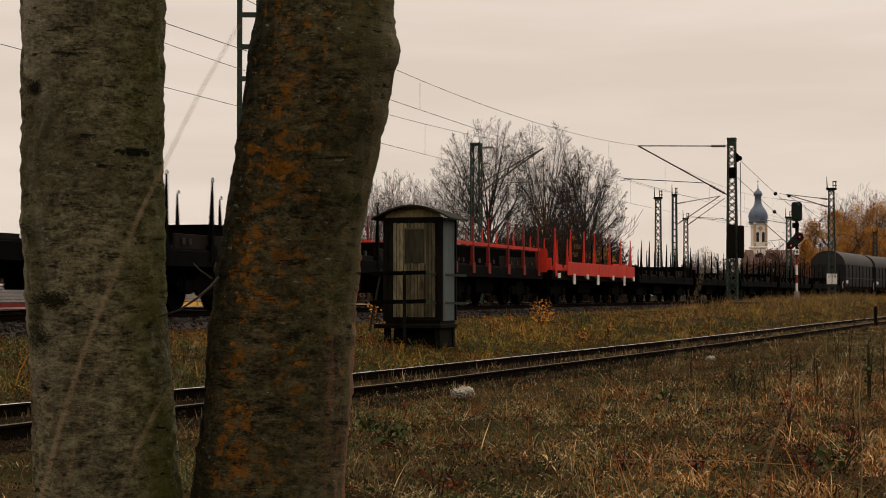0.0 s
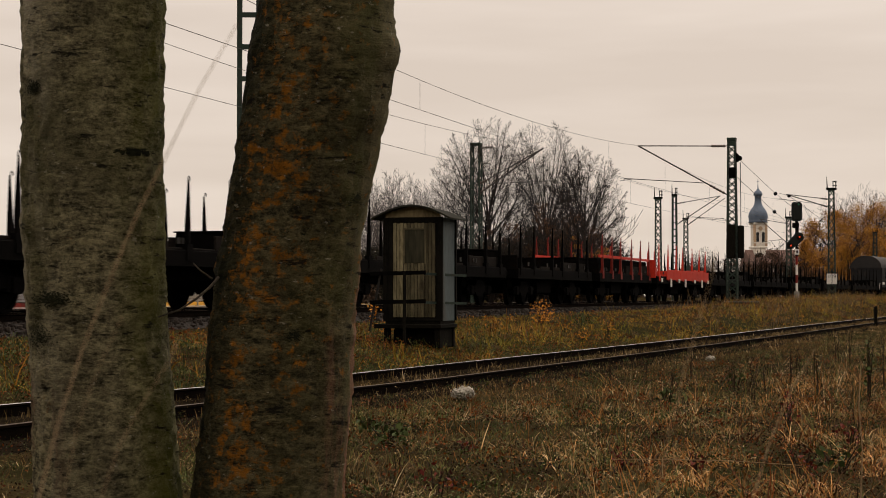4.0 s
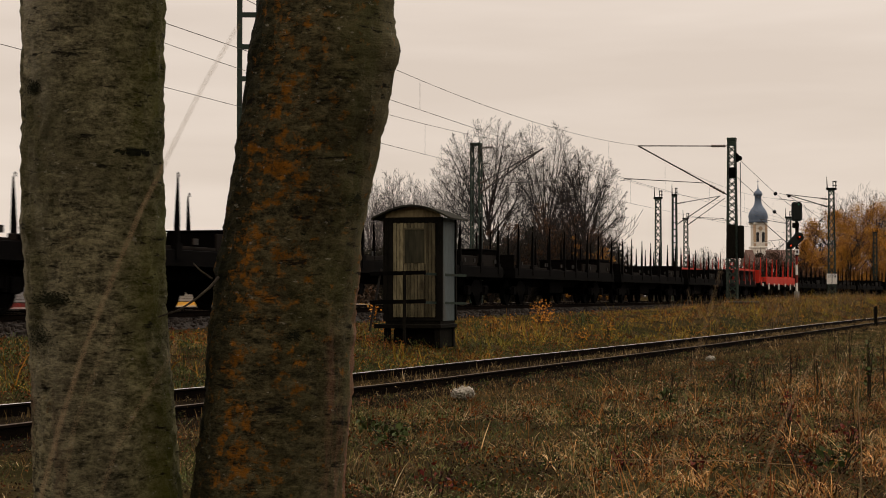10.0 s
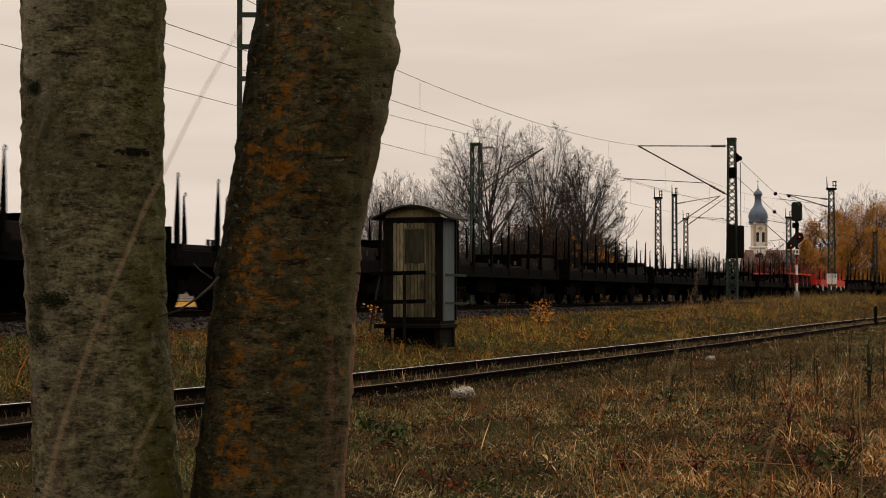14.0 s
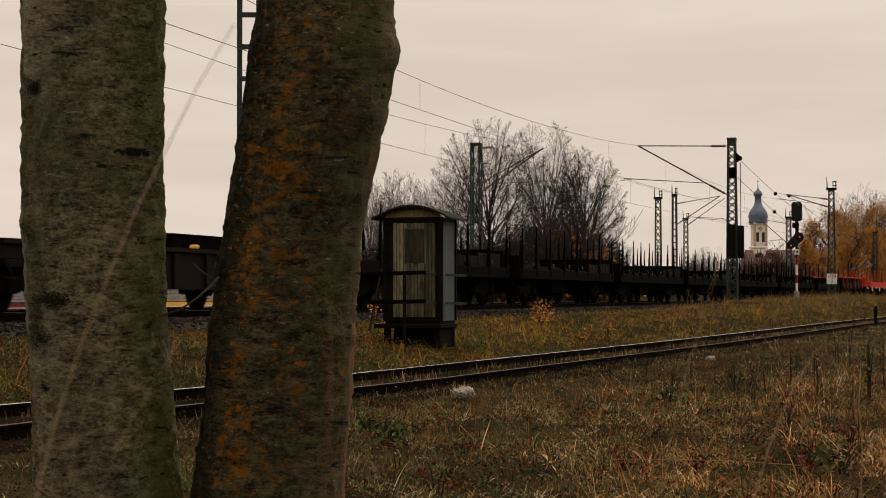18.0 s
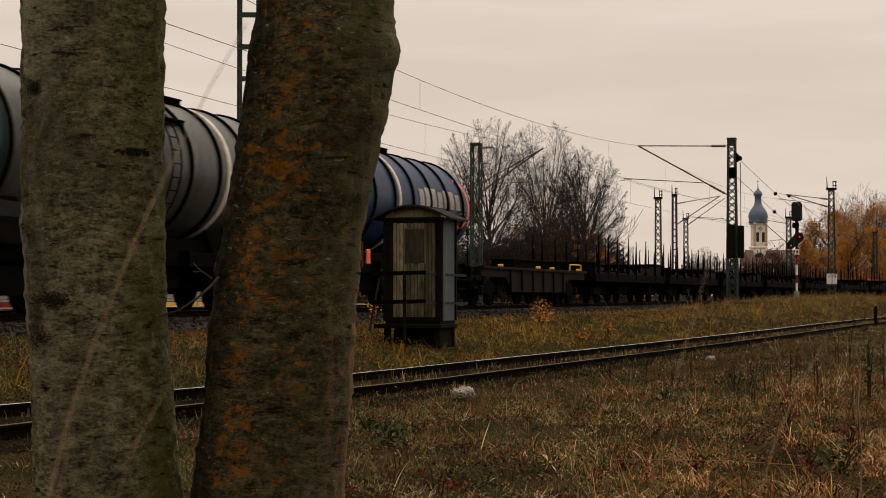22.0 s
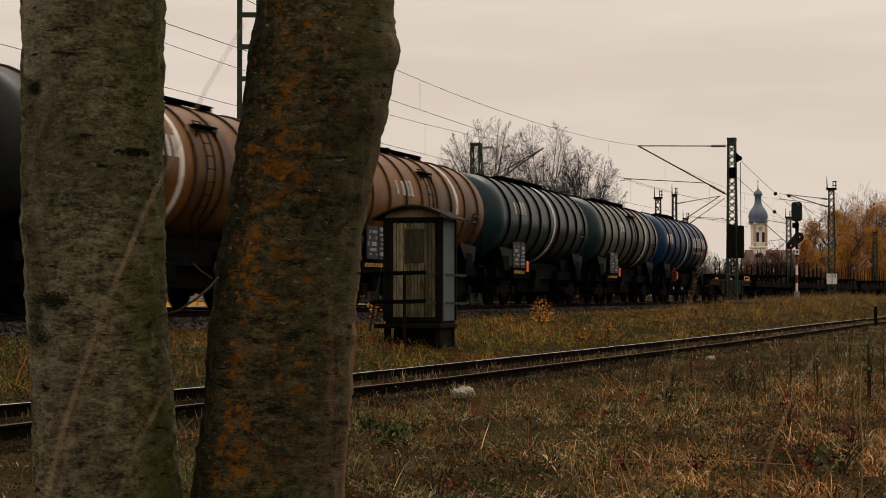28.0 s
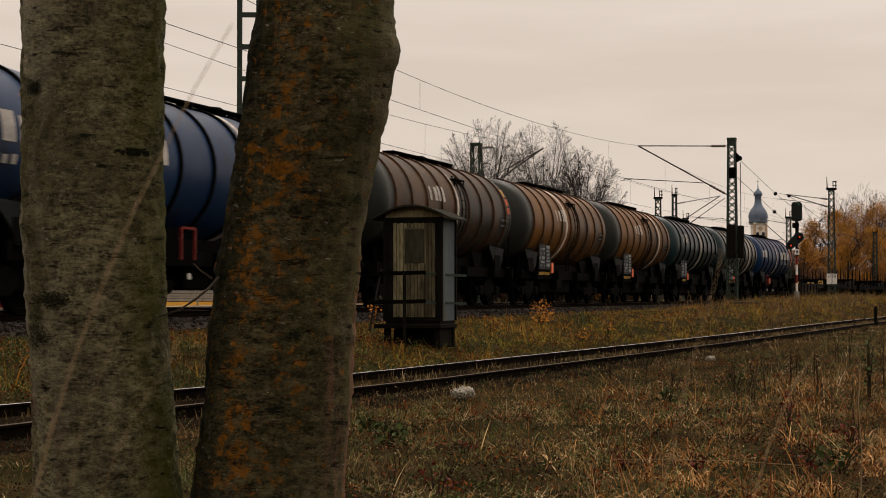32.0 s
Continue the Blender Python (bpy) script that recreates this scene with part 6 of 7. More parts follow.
        q = np.concatenate([leaf_cloud(rng, (a, b, c + 0.09), 0.16 if side > 0 else 0.08, 13, size, 0.55, 0.0) for a, b, c in zip(x, y, z)])
        ob = part_mesh(nm, quads_mesh(nm, q), mat)
        tagged(ob, label, "weeds", kind="stuff")
    # leaves and litter lying in the grass
    for nm, label, mat, cnt, y1, size, lift in (("fallen_leaves", "small brown fallen leaves caught in the grass", DRY, 22000, 40, 0.018, 0.14), ("dead_litter", "dark dead leaf litter in the meadow", STALK, 12000, 30, 0.018, 0.12),
                                               ("small_herbs", "small dull green herbs in the meadow", GREEN_LEAF, 20000, 30, 0.018, 0.11), ("rust_litter", "fallen rust-brown leaves in the meadow", RUST_WEED, 5000, 30, 0.020, 0.13)):
        x, y = spots(rng, cnt, 7, y1)
        ok = (siding_s(x, y) < -0.9) & (patch_noise(x, y, 0.5, 12.0 + len(nm)) > rng.uniform(-0.5, 0.4, cnt))
        x, y = x[ok], y[ok]
        z = heights(x, y) + rng.uniform(0.02, lift, len(x))
        q = leaf_cloud(rng, (0, 0, 0), 0.01, len(x), size) + np.stack([x, y, z], -1)[:, None, :]
        ob = part_mesh(nm, quads_mesh(nm, q), mat)
        tagged(ob, label, "leaves", kind="stuff")
    # dark low leaves fill the meadow's hollows in place of shade between clumps
    for nm, label, mat, cnt, size in (("hollow_weeds", "low dark brown leaves in the meadow's hollows", STALK, 90000, 0.020), ("hollow_herbs", "low dark green leaves in the meadow's hollows", GREEN_LEAF, 60000, 0.018), ("hollow_rust", "low rusty leaves in the meadow's hollows", RANK, 50000, 0.018)):
        x, y = spots(rng, cnt, 7.5, 34)
        ok = hollow(x, y, siding_s(x, y))
        x, y = x[ok], y[ok]
        q = leaf_cloud(rng, (0, 0, 0), 0.01, len(x), size) + np.stack([x, y, heights(x, y) + rng.uniform(0.0, 0.07, len(x))], -1)[:, None, :]
        ob = part_mesh(nm, quads_mesh(nm, q), mat)
        tagged(ob, label, "leaves", kind="stuff")
    # weeds that can be told apart
    for px, py, h, sp, n in ((1395, 770, 0.34, 0.09, 46), (1100, 835, 0.16, 0.08, 26), (1232, 840, 0.16, 0.07, 24), (1500, 800, 0.22, 0.11, 36), (770, 878, 0.18, 0.12, 34), (1420, 850, 0.20, 0.10, 30), (830, 800, 0.10, 0.10, 24), (700, 730, 0.10, 0.10, 18)):
        x, y = place(px, py)
        weed("red_weed", "small weed with dark red autumn leaves", x, y, h, rng, RED_LEAF, 5, n, 0.035, sp, group="red weeds")
    for px, py, h, sp, n in ((958, 580, 0.62, 0.34, 130), (662, 575, 0.55, 0.16, 26), (690, 545, 0.75, 0.12, 14), (1075, 606, 0.5, 0.2, 30), (1030, 610, 0.35, 0.2, 20), (775, 597, 0.3, 0.18, 26), (700, 598, 0.3, 0.3, 46), (735, 600, 0.25, 0.2, 24), (1000, 590, 0.3, 0.2, 16), (870, 590, 0.3, 0.3, 14)):
        x, y = place(px, py)
        weed("yellow_shrub", "low shrub with bright yellow autumn leaves", x, y, h, rng, YELLOW_LEAF, 9, n * 2, 0.046, sp, "shrub", "yellow shrubs")
    for px, py, h, sp, n in ((1030, 580, 0.34, 0.34, 220), (1180, 730, 0.25, 0.12, 50), (690, 790, 0.2, 0.16, 60), (650, 770, 0.16, 0.12, 50), (1535, 720, 0.7, 0.10, 44), (1480, 840, 0.2, 0.16, 50), (1300, 700, 0.3, 0.14, 40)):
        x, y = place(px, py)
        weed("green_weed", "dull green leafy weed", x, y, h, rng, GREEN_LEAF, 6, n, 0.05, sp, group="green weeds")
    for px, py, h in ((1080, 690, 0.42), (1140, 680, 0.34), (1222, 672, 0.34), (1398, 680, 0.48), (1412, 670, 0.45), (1440, 690, 0.5), (1502, 650, 0.6), (1350, 690, 0.4), (1290, 680, 0.3), (1560, 690, 0.6), (1190, 690, 0.3), (1450, 720, 0.5), (1330, 720, 0.4), (1480, 640, 0.5)):
        x, y = place(px, py)
        weed("seed_stem", "dark dried weed stem with a seed head", x, y, h, rng, STALK, 2, 60, 0.022, 0.05, group="dark dried stems")
    # stones
    for px, py, w, label in ((820, 709, 0.26, "pale lichen-spotted limestone lump in the grass"), (1257, 641, 0.17, "small pale stone beside the siding")):
        x, y = place(px, py)
        bm = B()
        bmesh.ops.create_icosphere(bm, subdivisions=5, radius=1.0)
        for v in bm.verts:
            r = 1 + 0.22 * noise.noise(v.co * 1.7) + 0.20 * noise.noise(v.co * 4) + 0.16 * noise.noise(v.co * 9) + 0.07 * noise.noise(v.co * 20)
            v.co = Vector((v.co.x * w * r * 0.5, v.co.y * w * 0.42 * r, (v.co.z * 0.5 + 0.32) * w * 0.52 * r))
        ob = part("stone", bm, PALE_STONE, smooth=True)
        ob.matrix_basis = pose(x, y, ground_z(x, y) + 0.03, 0, 0, 20)
        tagged(ob, label, "stone")
    # ballast stones on the shoulder of the main line
    rows = []
    base = np.array([(-1, -1, -1), (1, -1, -1), (1, 1, -1), (-1, 1, -1), (-1, -1, 1), (1, -1, 1), (1, 1, 1), (-1, 1, 1)], dtype=float)
    fi = np.array([(0, 3, 2, 1), (4, 5, 6, 7), (0, 1, 5, 4), (1, 2, 6, 5), (2, 3, 7, 6), (3, 0, 4, 7)])
    k = 26000
    a = rng.uniform(18, 100, k) ** 1.0
    off = rng.uniform(-3.1, 1.6, k)
    z = np.where(off < -1.9, RAIL_Z - 0.19 - 0.40 * (-1.9 - off), RAIL_Z - 0.185) + rng.uniform(-0.03, 0.02, k)
    ctr = np.array([on_line(aa, P_MAIN + oo, zz) for aa, oo, zz in zip(a, off, z)])
    bx = base[None] * rng.uniform(0.018, 0.05, (k, 1, 1)) * (1 + 0.5 * rng.uniform(-1, 1, (k, 8, 3)))
    v = (ctr[:, None, :] + bx).reshape(-1, 3).astype(np.float32)
    f = (fi[None] + (np.arange(k) * 8)[:, None, None]).reshape(-1).astype(np.int32)
    me = bpy.data.meshes.new("ballast_stones")
    me.vertices.add(len(v))
    me.vertices.foreach_set("co", v.reshape(-1))
    me.loops.add(len(f))
    me.loops.foreach_set("vertex_index", f)
    me.polygons.add(len(f) // 4)
    me.polygons.foreach_set("loop_start", np.arange(0, len(f), 4, dtype=np.int32))
    me.update(calc_edges=True)
    ob = part_mesh("ballast_stones", me, BALLAST)
    tagged(ob, "loose dark ballast stones beside the main line", "ballast", kind="stuff")


PALE_STONE = surface("pale_limestone", (0.24, 0.22, 0.18), (0.50, 0.47, 0.41), 0.95, 0, 9, 40, 0.6, (0.10, 0.09, 0.06), 6, 0.45, bump_dist=0.02)


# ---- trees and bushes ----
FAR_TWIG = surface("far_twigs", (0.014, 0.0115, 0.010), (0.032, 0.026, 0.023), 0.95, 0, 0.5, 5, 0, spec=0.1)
# Distance haze is put into this paler twig colour for the far trees.
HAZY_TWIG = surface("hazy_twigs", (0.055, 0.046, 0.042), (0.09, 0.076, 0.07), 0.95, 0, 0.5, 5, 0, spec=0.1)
DUSK_LEAF = foliage("dark_olive_undergrowth", [(0.008, 0.008, 0.006), (0.018, 0.017, 0.011), (0.032, 0.027, 0.016), (0.050, 0.034, 0.016)], 0.95, 0.14)
BROWN_LEAF = foliage("brown_autumn_leaves", [(0.020, 0.015, 0.011), (0.040, 0.026, 0.016), (0.072, 0.039, 0.019), (0.13, 0.055, 0.019)], 0.9, 0.14)
# Haze painted into the leaf colour of some lineside bushes.
HAZE_LEAF = foliage("hazy_orange_brown_leaves", [(0.07, 0.045, 0.035), (0.14, 0.075, 0.042), (0.22, 0.105, 0.045)], 0.9, 0.15)
RUST_LEAF = foliage("rust_autumn_leaves", [(0.030, 0.018, 0.011), (0.060, 0.030, 0.014), (0.10, 0.050, 0.018)], 0.9, 0.15)
GOLD_LEAF = foliage("gold_autumn_leaves", [(0.07, 0.035, 0.014), (0.19, 0.082, 0.016), (0.38, 0.175, 0.024), (0.47, 0.245, 0.036), (0.31, 0.105, 0.018)], 0.9, 0.35)
# The far woods carry their haze in their leaf colour.
FAR_LEAF = foliage("distant_woods", [(0.035, 0.030, 0.028), (0.06, 0.045, 0.036), (0.085, 0.060, 0.045)], 0.95, 0.03)
SPRUCE = foliage("spruce_needles", [(0.008, 0.013, 0.008), (0.016, 0.024, 0.014)], 0.9, 0.8)


def prong(verts, faces, a, b, ra, rb):
    """A three-sided tapering twig from a to b."""
    d = b - a
    if d.length < 1e-4:
        return
    u = d.orthogonal().normalized()
    w = d.normalized().cross(u)
    k = len(verts)
    for p, r in ((a, ra), (b, rb)):
        for g in (0.0, 2.094, 4.189):
            verts.append(p + (u * math.cos(g) + w * math.sin(g)) * r)
    for m in range(3):
        faces.append((k + m, k + (m + 1) % 3, k + 3 + (m + 1) % 3, k + 3 + m))


def limb(verts, faces, p, d, length, r, level, rnd, inside, twig, crook):
    """A branch that rises a little on its way, with side branches down to twigs."""
    steps = (6, 4, 3, 2)[level]
    q, dd = p.copy(), d.copy()
    gap = length / steps
    side = rnd.uniform(0, 6.28)
    for i in range(steps):
        dd = (dd + Vector((rnd.uniform(-1, 1), rnd.uniform(-1, 1), rnd.uniform(-1, 1))) * crook + Vector((0, 0, 0.045))).normalized()
        nxt = q + dd * gap
        ra, rb = max(twig, r * (1 - 0.8 * i / steps)), max(twig * 0.8, r * (1 - 0.8 * (i + 1) / steps))
        prong(verts, faces, q, nxt, ra, rb)
        if level < 3:
            count = (2, 3, 2)[level]
            for k in range(count):
                f = (i + (k + rnd.random()) / count) / steps
                if f < (0.22 if level == 0 else 0.12):
                    continue
                at_q = q.lerp(nxt, (k + 0.5) / count)
                side += 2.4
                u = dd.orthogonal().normalized()
                w = dd.cross(u)
                a = rnd.uniform(0.5, 0.95)
                nd = (dd * math.cos(a) + (u * math.cos(side) + w * math.sin(side)) * math.sin(a)).normalized()
                nl = length * rnd.uniform(0.3, 0.52) * (1.15 - 0.65 * f)
                while nl > 0.25 and not inside(at_q + nd * nl):
                    nl *= 0.8
                limb(verts, faces, at_q, nd, nl, max(twig, rb * 0.6), level + 1, rnd, inside, twig, crook)
        q = nxt


def bare_tree(label, x, y, h, rnd, wide, r=0.28, limbs=30, fork=0.2, twig=0.0062, group="bare trees", crook=0.035, top_heavy=0.0, first=0, skin=None):
    """A leafless tree: one leader, with ascending limbs that end at an egg-shaped crown."""
    top = thing("bare_tree", label, "tree", group, m=pose(x, y, ground_z(x, y) - 0.1))
    zf = h * fork
    zc, hz = zf * 0.8 + (h - zf * 0.8) * (0.52 + top_heavy), (h - zf * 0.8) * (0.52 - 0.6 * top_heavy)

    def inside(q):
        return (q.x * q.x + q.y * q.y) / (wide * wide) + ((q.z - zc) / hz) ** 2 < 1.0

    lead = [Vector((0, 0, 0))]
    n, top_z = 9, h * 0.72
    for i in range(1, n + 1):
        lead.append(Vector((rnd.uniform(-1, 1) * 0.012 * h * i / n, rnd.uniform(-1, 1) * 0.012 * h * i / n, top_z * i / n)))
    part("trunk", tube(B(), lead, [max(twig, r * (1.25 - 1.2 * (i / n) ** 0.8)) for i in range(n + 1)], 7), skin or FAR_TWIG, top, smooth=True)
    verts, faces = [], []
    for k in range(limbs):
        up = -0.45 + 1.42 * (k + rnd.random()) / limbs
        g = k * 2.4 + rnd.uniform(-0.3, 0.3)
        out = wide * math.sqrt(max(0.0, 1 - up * up)) * rnd.uniform(0.75, 1.0)
        goal = Vector((out * math.cos(g), out * math.sin(g), zc + hz * up * rnd.uniform(0.92, 1.0)))
        zs = min(top_z * 0.98, max(zf * 0.7, zf + (goal.z - zf) * rnd.uniform(0.15, 0.5) - 0.12 * out))
        i = min(n - 1, int(zs / top_z * n))
        p = lead[i].lerp(lead[i + 1], zs / top_z * n - i)
        d = goal - p
        ln = d.length
        d = (d / ln - Vector((0, 0, 0.12))).normalized()
        limb(verts, faces, p, d, ln, r * 0.40 * (1.1 - 0.7 * zs / h), first, rnd, inside, twig, crook)
    part_mesh("crown", mesh_from("crown", verts, faces), skin or FAR_TWIG, top, "fine leafless branches")
    return top


def shrub(label, x, y, h, w, rng, rnd, leaf, leaves, size, group, stems=5, depth=3, name="bush"):
    z = ground_z(x, y)
    top = thing(name, label, "bush", group, m=pose(x, y, z - 0.1))
    bm = B()
    for k in range(stems):
        g = rnd.uniform(0, 6.28)
        d = Vector((math.cos(g) * 0.45, math.sin(g) * 0.45, 1)).normalized()
        grow(bm, Vector((rnd.uniform(-0.3, 0.3) * w, rnd.uniform(-0.3, 0.3) * w, 0)), d, h * 0.45, 0.05, depth, rnd, 4, 3, 0.0, 0.45, 0.014)
    part("branchwork", bm, FAR_TWIG, top)
    if leaves:
        qs = []
        for k in range(15):
            c = (rnd.uniform(-0.8, 0.8) * w, rnd.uniform(-0.5, 0.5) * w, h * rnd.uniform(0.12, 0.88))
            qs.append(leaf_cloud(rng, c, w * rnd.uniform(0.25, 0.5), leaves // 15, size, 0.8, 0.0))
        part_mesh("foliage", quads_mesh("foliage", np.concatenate(qs)), leaf, top)
    return top


def at(px, y):
    return (px - 784) / 3144.0 * y


def build_trees():
    rng = np.random.default_rng(5)
    rnd = random.Random(7)
    big = "tall bare ash tree with fine leafless twigs"
    for px, y, h, wide, r, n in ((868, 140, 14.4, 5.0, 0.22, 34), (966, 144, 14.4, 4.2, 0.20, 27), (800, 152, 11.8, 3.0, 0.14, 18)):
        bare_tree(big, at(px, y), y, h, rnd, wide, r, n)
    round_one = bare_tree("round-crowned dark tree with crooked twigs and a few last leaves", at(1034, 136), 136, 11.4, rnd, 3.5, 0.24, 25, 0.26, 0.0078, crook=0.08, top_heavy=0.03)
    qs = []
    for k in range(90):
        g, f = rnd.uniform(0, 6.28), rnd.uniform(0.1, 1) ** 0.5
        e = rnd.uniform(-0.2, 1.5)
        c = (2.7 * f * math.cos(g) * math.cos(e), 2.7 * f * math.sin(g) * math.cos(e), 7.3 + 3.6 * f * math.sin(e))
        qs.append(leaf_cloud(rng, c, 0.2, 7, 0.11, 0.8, 0.0))
    part_mesh("last_leaves", quads_mesh("last_leaves", np.concatenate(qs)), BROWN_LEAF, round_one, "last withered brown leaves")["kind"] = "stuff"
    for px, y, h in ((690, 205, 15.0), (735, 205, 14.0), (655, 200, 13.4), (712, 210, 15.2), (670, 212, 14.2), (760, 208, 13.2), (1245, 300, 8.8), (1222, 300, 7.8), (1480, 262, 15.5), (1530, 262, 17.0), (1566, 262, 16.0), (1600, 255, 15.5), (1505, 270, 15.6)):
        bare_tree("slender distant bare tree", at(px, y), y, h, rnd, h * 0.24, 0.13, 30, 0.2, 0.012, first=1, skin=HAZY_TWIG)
    # undergrowth along the far side of the line
    for i in range(30):
        px = 630 + i * 15.5
        y = 124 + rnd.uniform(-5, 8)
        h = np.interp(px, (630, 820, 870, 930, 985, 1015, 1045, 1085), (4.2, 4.4, 5.0, 5.6, 6.8, 6.8, 5.2, 2.8)) * rnd.uniform(0.8, 1.06)
        shrub("dense leafless brown undergrowth", at(px, y), y, h, 2.3, rng, rnd, DUSK_LEAF if px < 955 or i % 3 == 0 else BROWN_LEAF, 4200, 0.15, "undergrowth")
    for px, y, h, w, leaf in ((985, 117, 7.4, 1.7, 0), (1015, 116, 6.6, 1.7, 0), (1000, 115, 7.0, 1.6, 0), (1072, 116, 3.6, 0.7, 1), (930, 118, 6.6, 1.3, 0), (1052, 118, 4.6, 0.9, 1), (1068, 117, 3.2, 0.8, 1), (872, 120, 5.6, 1.0, 0), (1012, 115, 5.0, 0.5, 1), (905, 121, 5.8, 0.7, 0), (965, 117, 7.2, 0.8, 0)):
        shrub("bush with thin rust and yellow autumn leaves", at(px, y), y, h, w, rng, rnd, GOLD_LEAF if leaf else RUST_LEAF, 900, 0.12, "autumn bushes")
    for i in range(12):
        px = 1300 + i * 14
        shrub("low brown lineside bush", at(px, 176 + rnd.uniform(-4, 8)), 176, rnd.uniform(4.4, 5.8) if px < 1410 else rnd.uniform(2.4, 4.2), 1.6, rng, rnd, (BROWN_LEAF, RUST_LEAF, HAZE_LEAF)[i % 3], 1100, 0.17, "lineside bushes", 4)
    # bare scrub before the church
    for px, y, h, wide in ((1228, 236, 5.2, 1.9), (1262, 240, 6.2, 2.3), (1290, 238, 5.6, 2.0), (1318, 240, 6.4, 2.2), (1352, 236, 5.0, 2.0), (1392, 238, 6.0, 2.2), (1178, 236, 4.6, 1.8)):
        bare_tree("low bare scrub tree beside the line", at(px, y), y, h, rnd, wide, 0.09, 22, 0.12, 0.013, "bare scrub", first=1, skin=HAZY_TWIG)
    # golden trees
    for px, y, h, w in ((1440, 250, 11.6, 2.8), (1478, 248, 13.0, 3.0), (1515, 250, 13.6, 3.2), (1552, 246, 14.0, 3.2), (1590, 246, 13.6, 3.2), (1424, 240, 8.6, 2.0), (1500, 236, 9.5, 2.4), (1545, 238, 9.8, 2.4)):
        z = ground_z(at(px, y), y)
        top = thing("golden_tree", "autumn tree with golden orange leaves", "tree", "golden trees", m=pose(at(px, y), y, z - 0.1))
        bm = B()
        tube(bm, [(0, 0, 0), (0.1, 0, h * 0.4), (0, 0, h * 0.8)], [0.2, 0.15, 0.06], 6)
        part("trunk", bm, FAR_TWIG, top)
        bm = B()
        for k in range(7):
            g = rnd.uniform(0, 6.28)
            grow(bm, Vector((0, 0, h * rnd.uniform(0.2, 0.55))), Vector((math.cos(g), math.sin(g), 1.1)).normalized(), h * 0.22, 0.07, 3, rnd, 4, 3, 0, 0.45, 0.02)
        part("branchwork", bm, FAR_TWIG, top)
        qs = []
        for k in range(60):
            f = rnd.uniform(0.08, 0.97) ** 1.15
            ww = w * (1.0 - 0.75 * max(0, f - 0.45) / 0.55) * rnd.uniform(0.2, 1.0)
            g = rnd.uniform(0, 6.28)
            qs.append(leaf_cloud(rng, (ww * math.cos(g), ww * math.sin(g), h * f), w * rnd.uniform(0.26, 0.55), 230, 0.16, 0.7, 0.0))
        part_mesh("crown", quads_mesh("crown", np.concatenate(qs)), GOLD_LEAF, top, "golden orange leaf clumps")
    # spruces
    for px, y, h in ((1096, 170, 5.2), (1084, 172, 4.0), (1226, 260, 4.5)):
        x = at(px, y)
        top = thing("spruce", "small dark spruce beside the line", "tree", "spruces", m=pose(x, y, ground_z(x, y)))
        part("trunk", rod(B(), (0, 0, 0), (0, 0, h), 0.12, 6, 0.02), FAR_TWIG, top)
        qs = []
        for k in range(12):
            f = k / 12
            rr = (1 - f) * h * 0.24 + 0.1
            for j in range(9):
                g = rnd.uniform(0, 6.28)
                qs.append(leaf_cloud(rng, (rr * math.cos(g) * 0.7, rr * math.sin(g) * 0.7, h * (0.1 + 0.9 * f)), rr * 0.42 + 0.06, 16, 0.2, 0.5, 0.0))
        part_mesh("needles", quads_mesh("needles", np.concatenate(qs)), SPRUCE, top)
    # far woods
    qs = []
    for k in range(520):
        px = rnd.uniform(1050, 1600)
        y = rnd.uniform(420, 520)
        qs.append(leaf_cloud(rng, (at(px, y), y, rnd.uniform(0.5, 7.5 + 3.0 * noise.noise((px * 0.02, 0, 0)))), 2.6, 26, 0.9, 0.7, 0.0))
    for k in range(900):
        px = rnd.uniform(-90, 1100)
        y = rnd.uniform(230, 280)
        qs.append(leaf_cloud(rng, (at(px, y), y, rnd.uniform(0.3, 5.5)), 2.2, 26, 0.6, 0.7, 0.0))
    hedge = []
    for k in range(900):
        px = rnd.uniform(-120, 660)
        y = rnd.uniform(100, 112)
        hedge.append(leaf_cloud(rng, (at(px, y), y, rnd.uniform(0.2, 2.6 + 0.5 * noise.noise((px * 0.03, 4, 0)))), 0.8, 30, 0.28, 0.8, 0.0))
    ob = part_mesh("lineside_hedge", quads_mesh("lineside_hedge", np.concatenate(hedge)), BROWN_LEAF)
    tagged(ob, "dark brown hedge behind the platform", "hedge", kind="stuff")
    ob = part_mesh("far_woods", quads_mesh("far_woods", np.concatenate(qs)), FAR_LEAF)
    tagged(ob, "hazy brown far woods on the horizon", "woods", kind="stuff")


# ---- unseen thicket added behind the eye to block low sky light ----
def build_unseen_thicket():
    rng = np.random.default_rng(3)
    qs = []
    for k in range(1500):
        x = rng.uniform(-70, 80)
        z = rng.uniform(0.2, 15.0) * (0.85 + 0.15 * math.sin(x * 0.3))
        qs.append(leaf_cloud(rng, (x, -13 - rng.uniform(0, 4), z), 2.1, 14, 1.1, 0.8, 0.0))
    ob = part_mesh("hedge", quads_mesh("hedge", np.concatenate(qs)), BROWN_LEAF)
    tagged(ob, "unseen tall dark thicket added to block low sky light", "thicket", kind="stuff")


# ---- church ----
CHURCH_WALL = surface("cream_church_plaster", (0.66, 0.62, 0.55), (0.78, 0.73, 0.66), 0.9, 0, 0.3, 3, 0.05, (0.35, 0.30, 0.26), 0.4, 0.25)
CHURCH_TRIM = surface("ochre_trim", (0.42, 0.30, 0.20), (0.50, 0.36, 0.24), 0.9, 0, 0.3, 3, 0)
# Distance haze is painted into the dome and nave roof colours.
DOME = surface("blue_grey_dome_sheet", (0.075, 0.105, 0.155), (0.12, 0.155, 0.215), 0.5, 0.2, 0.5, 5, 0.05)
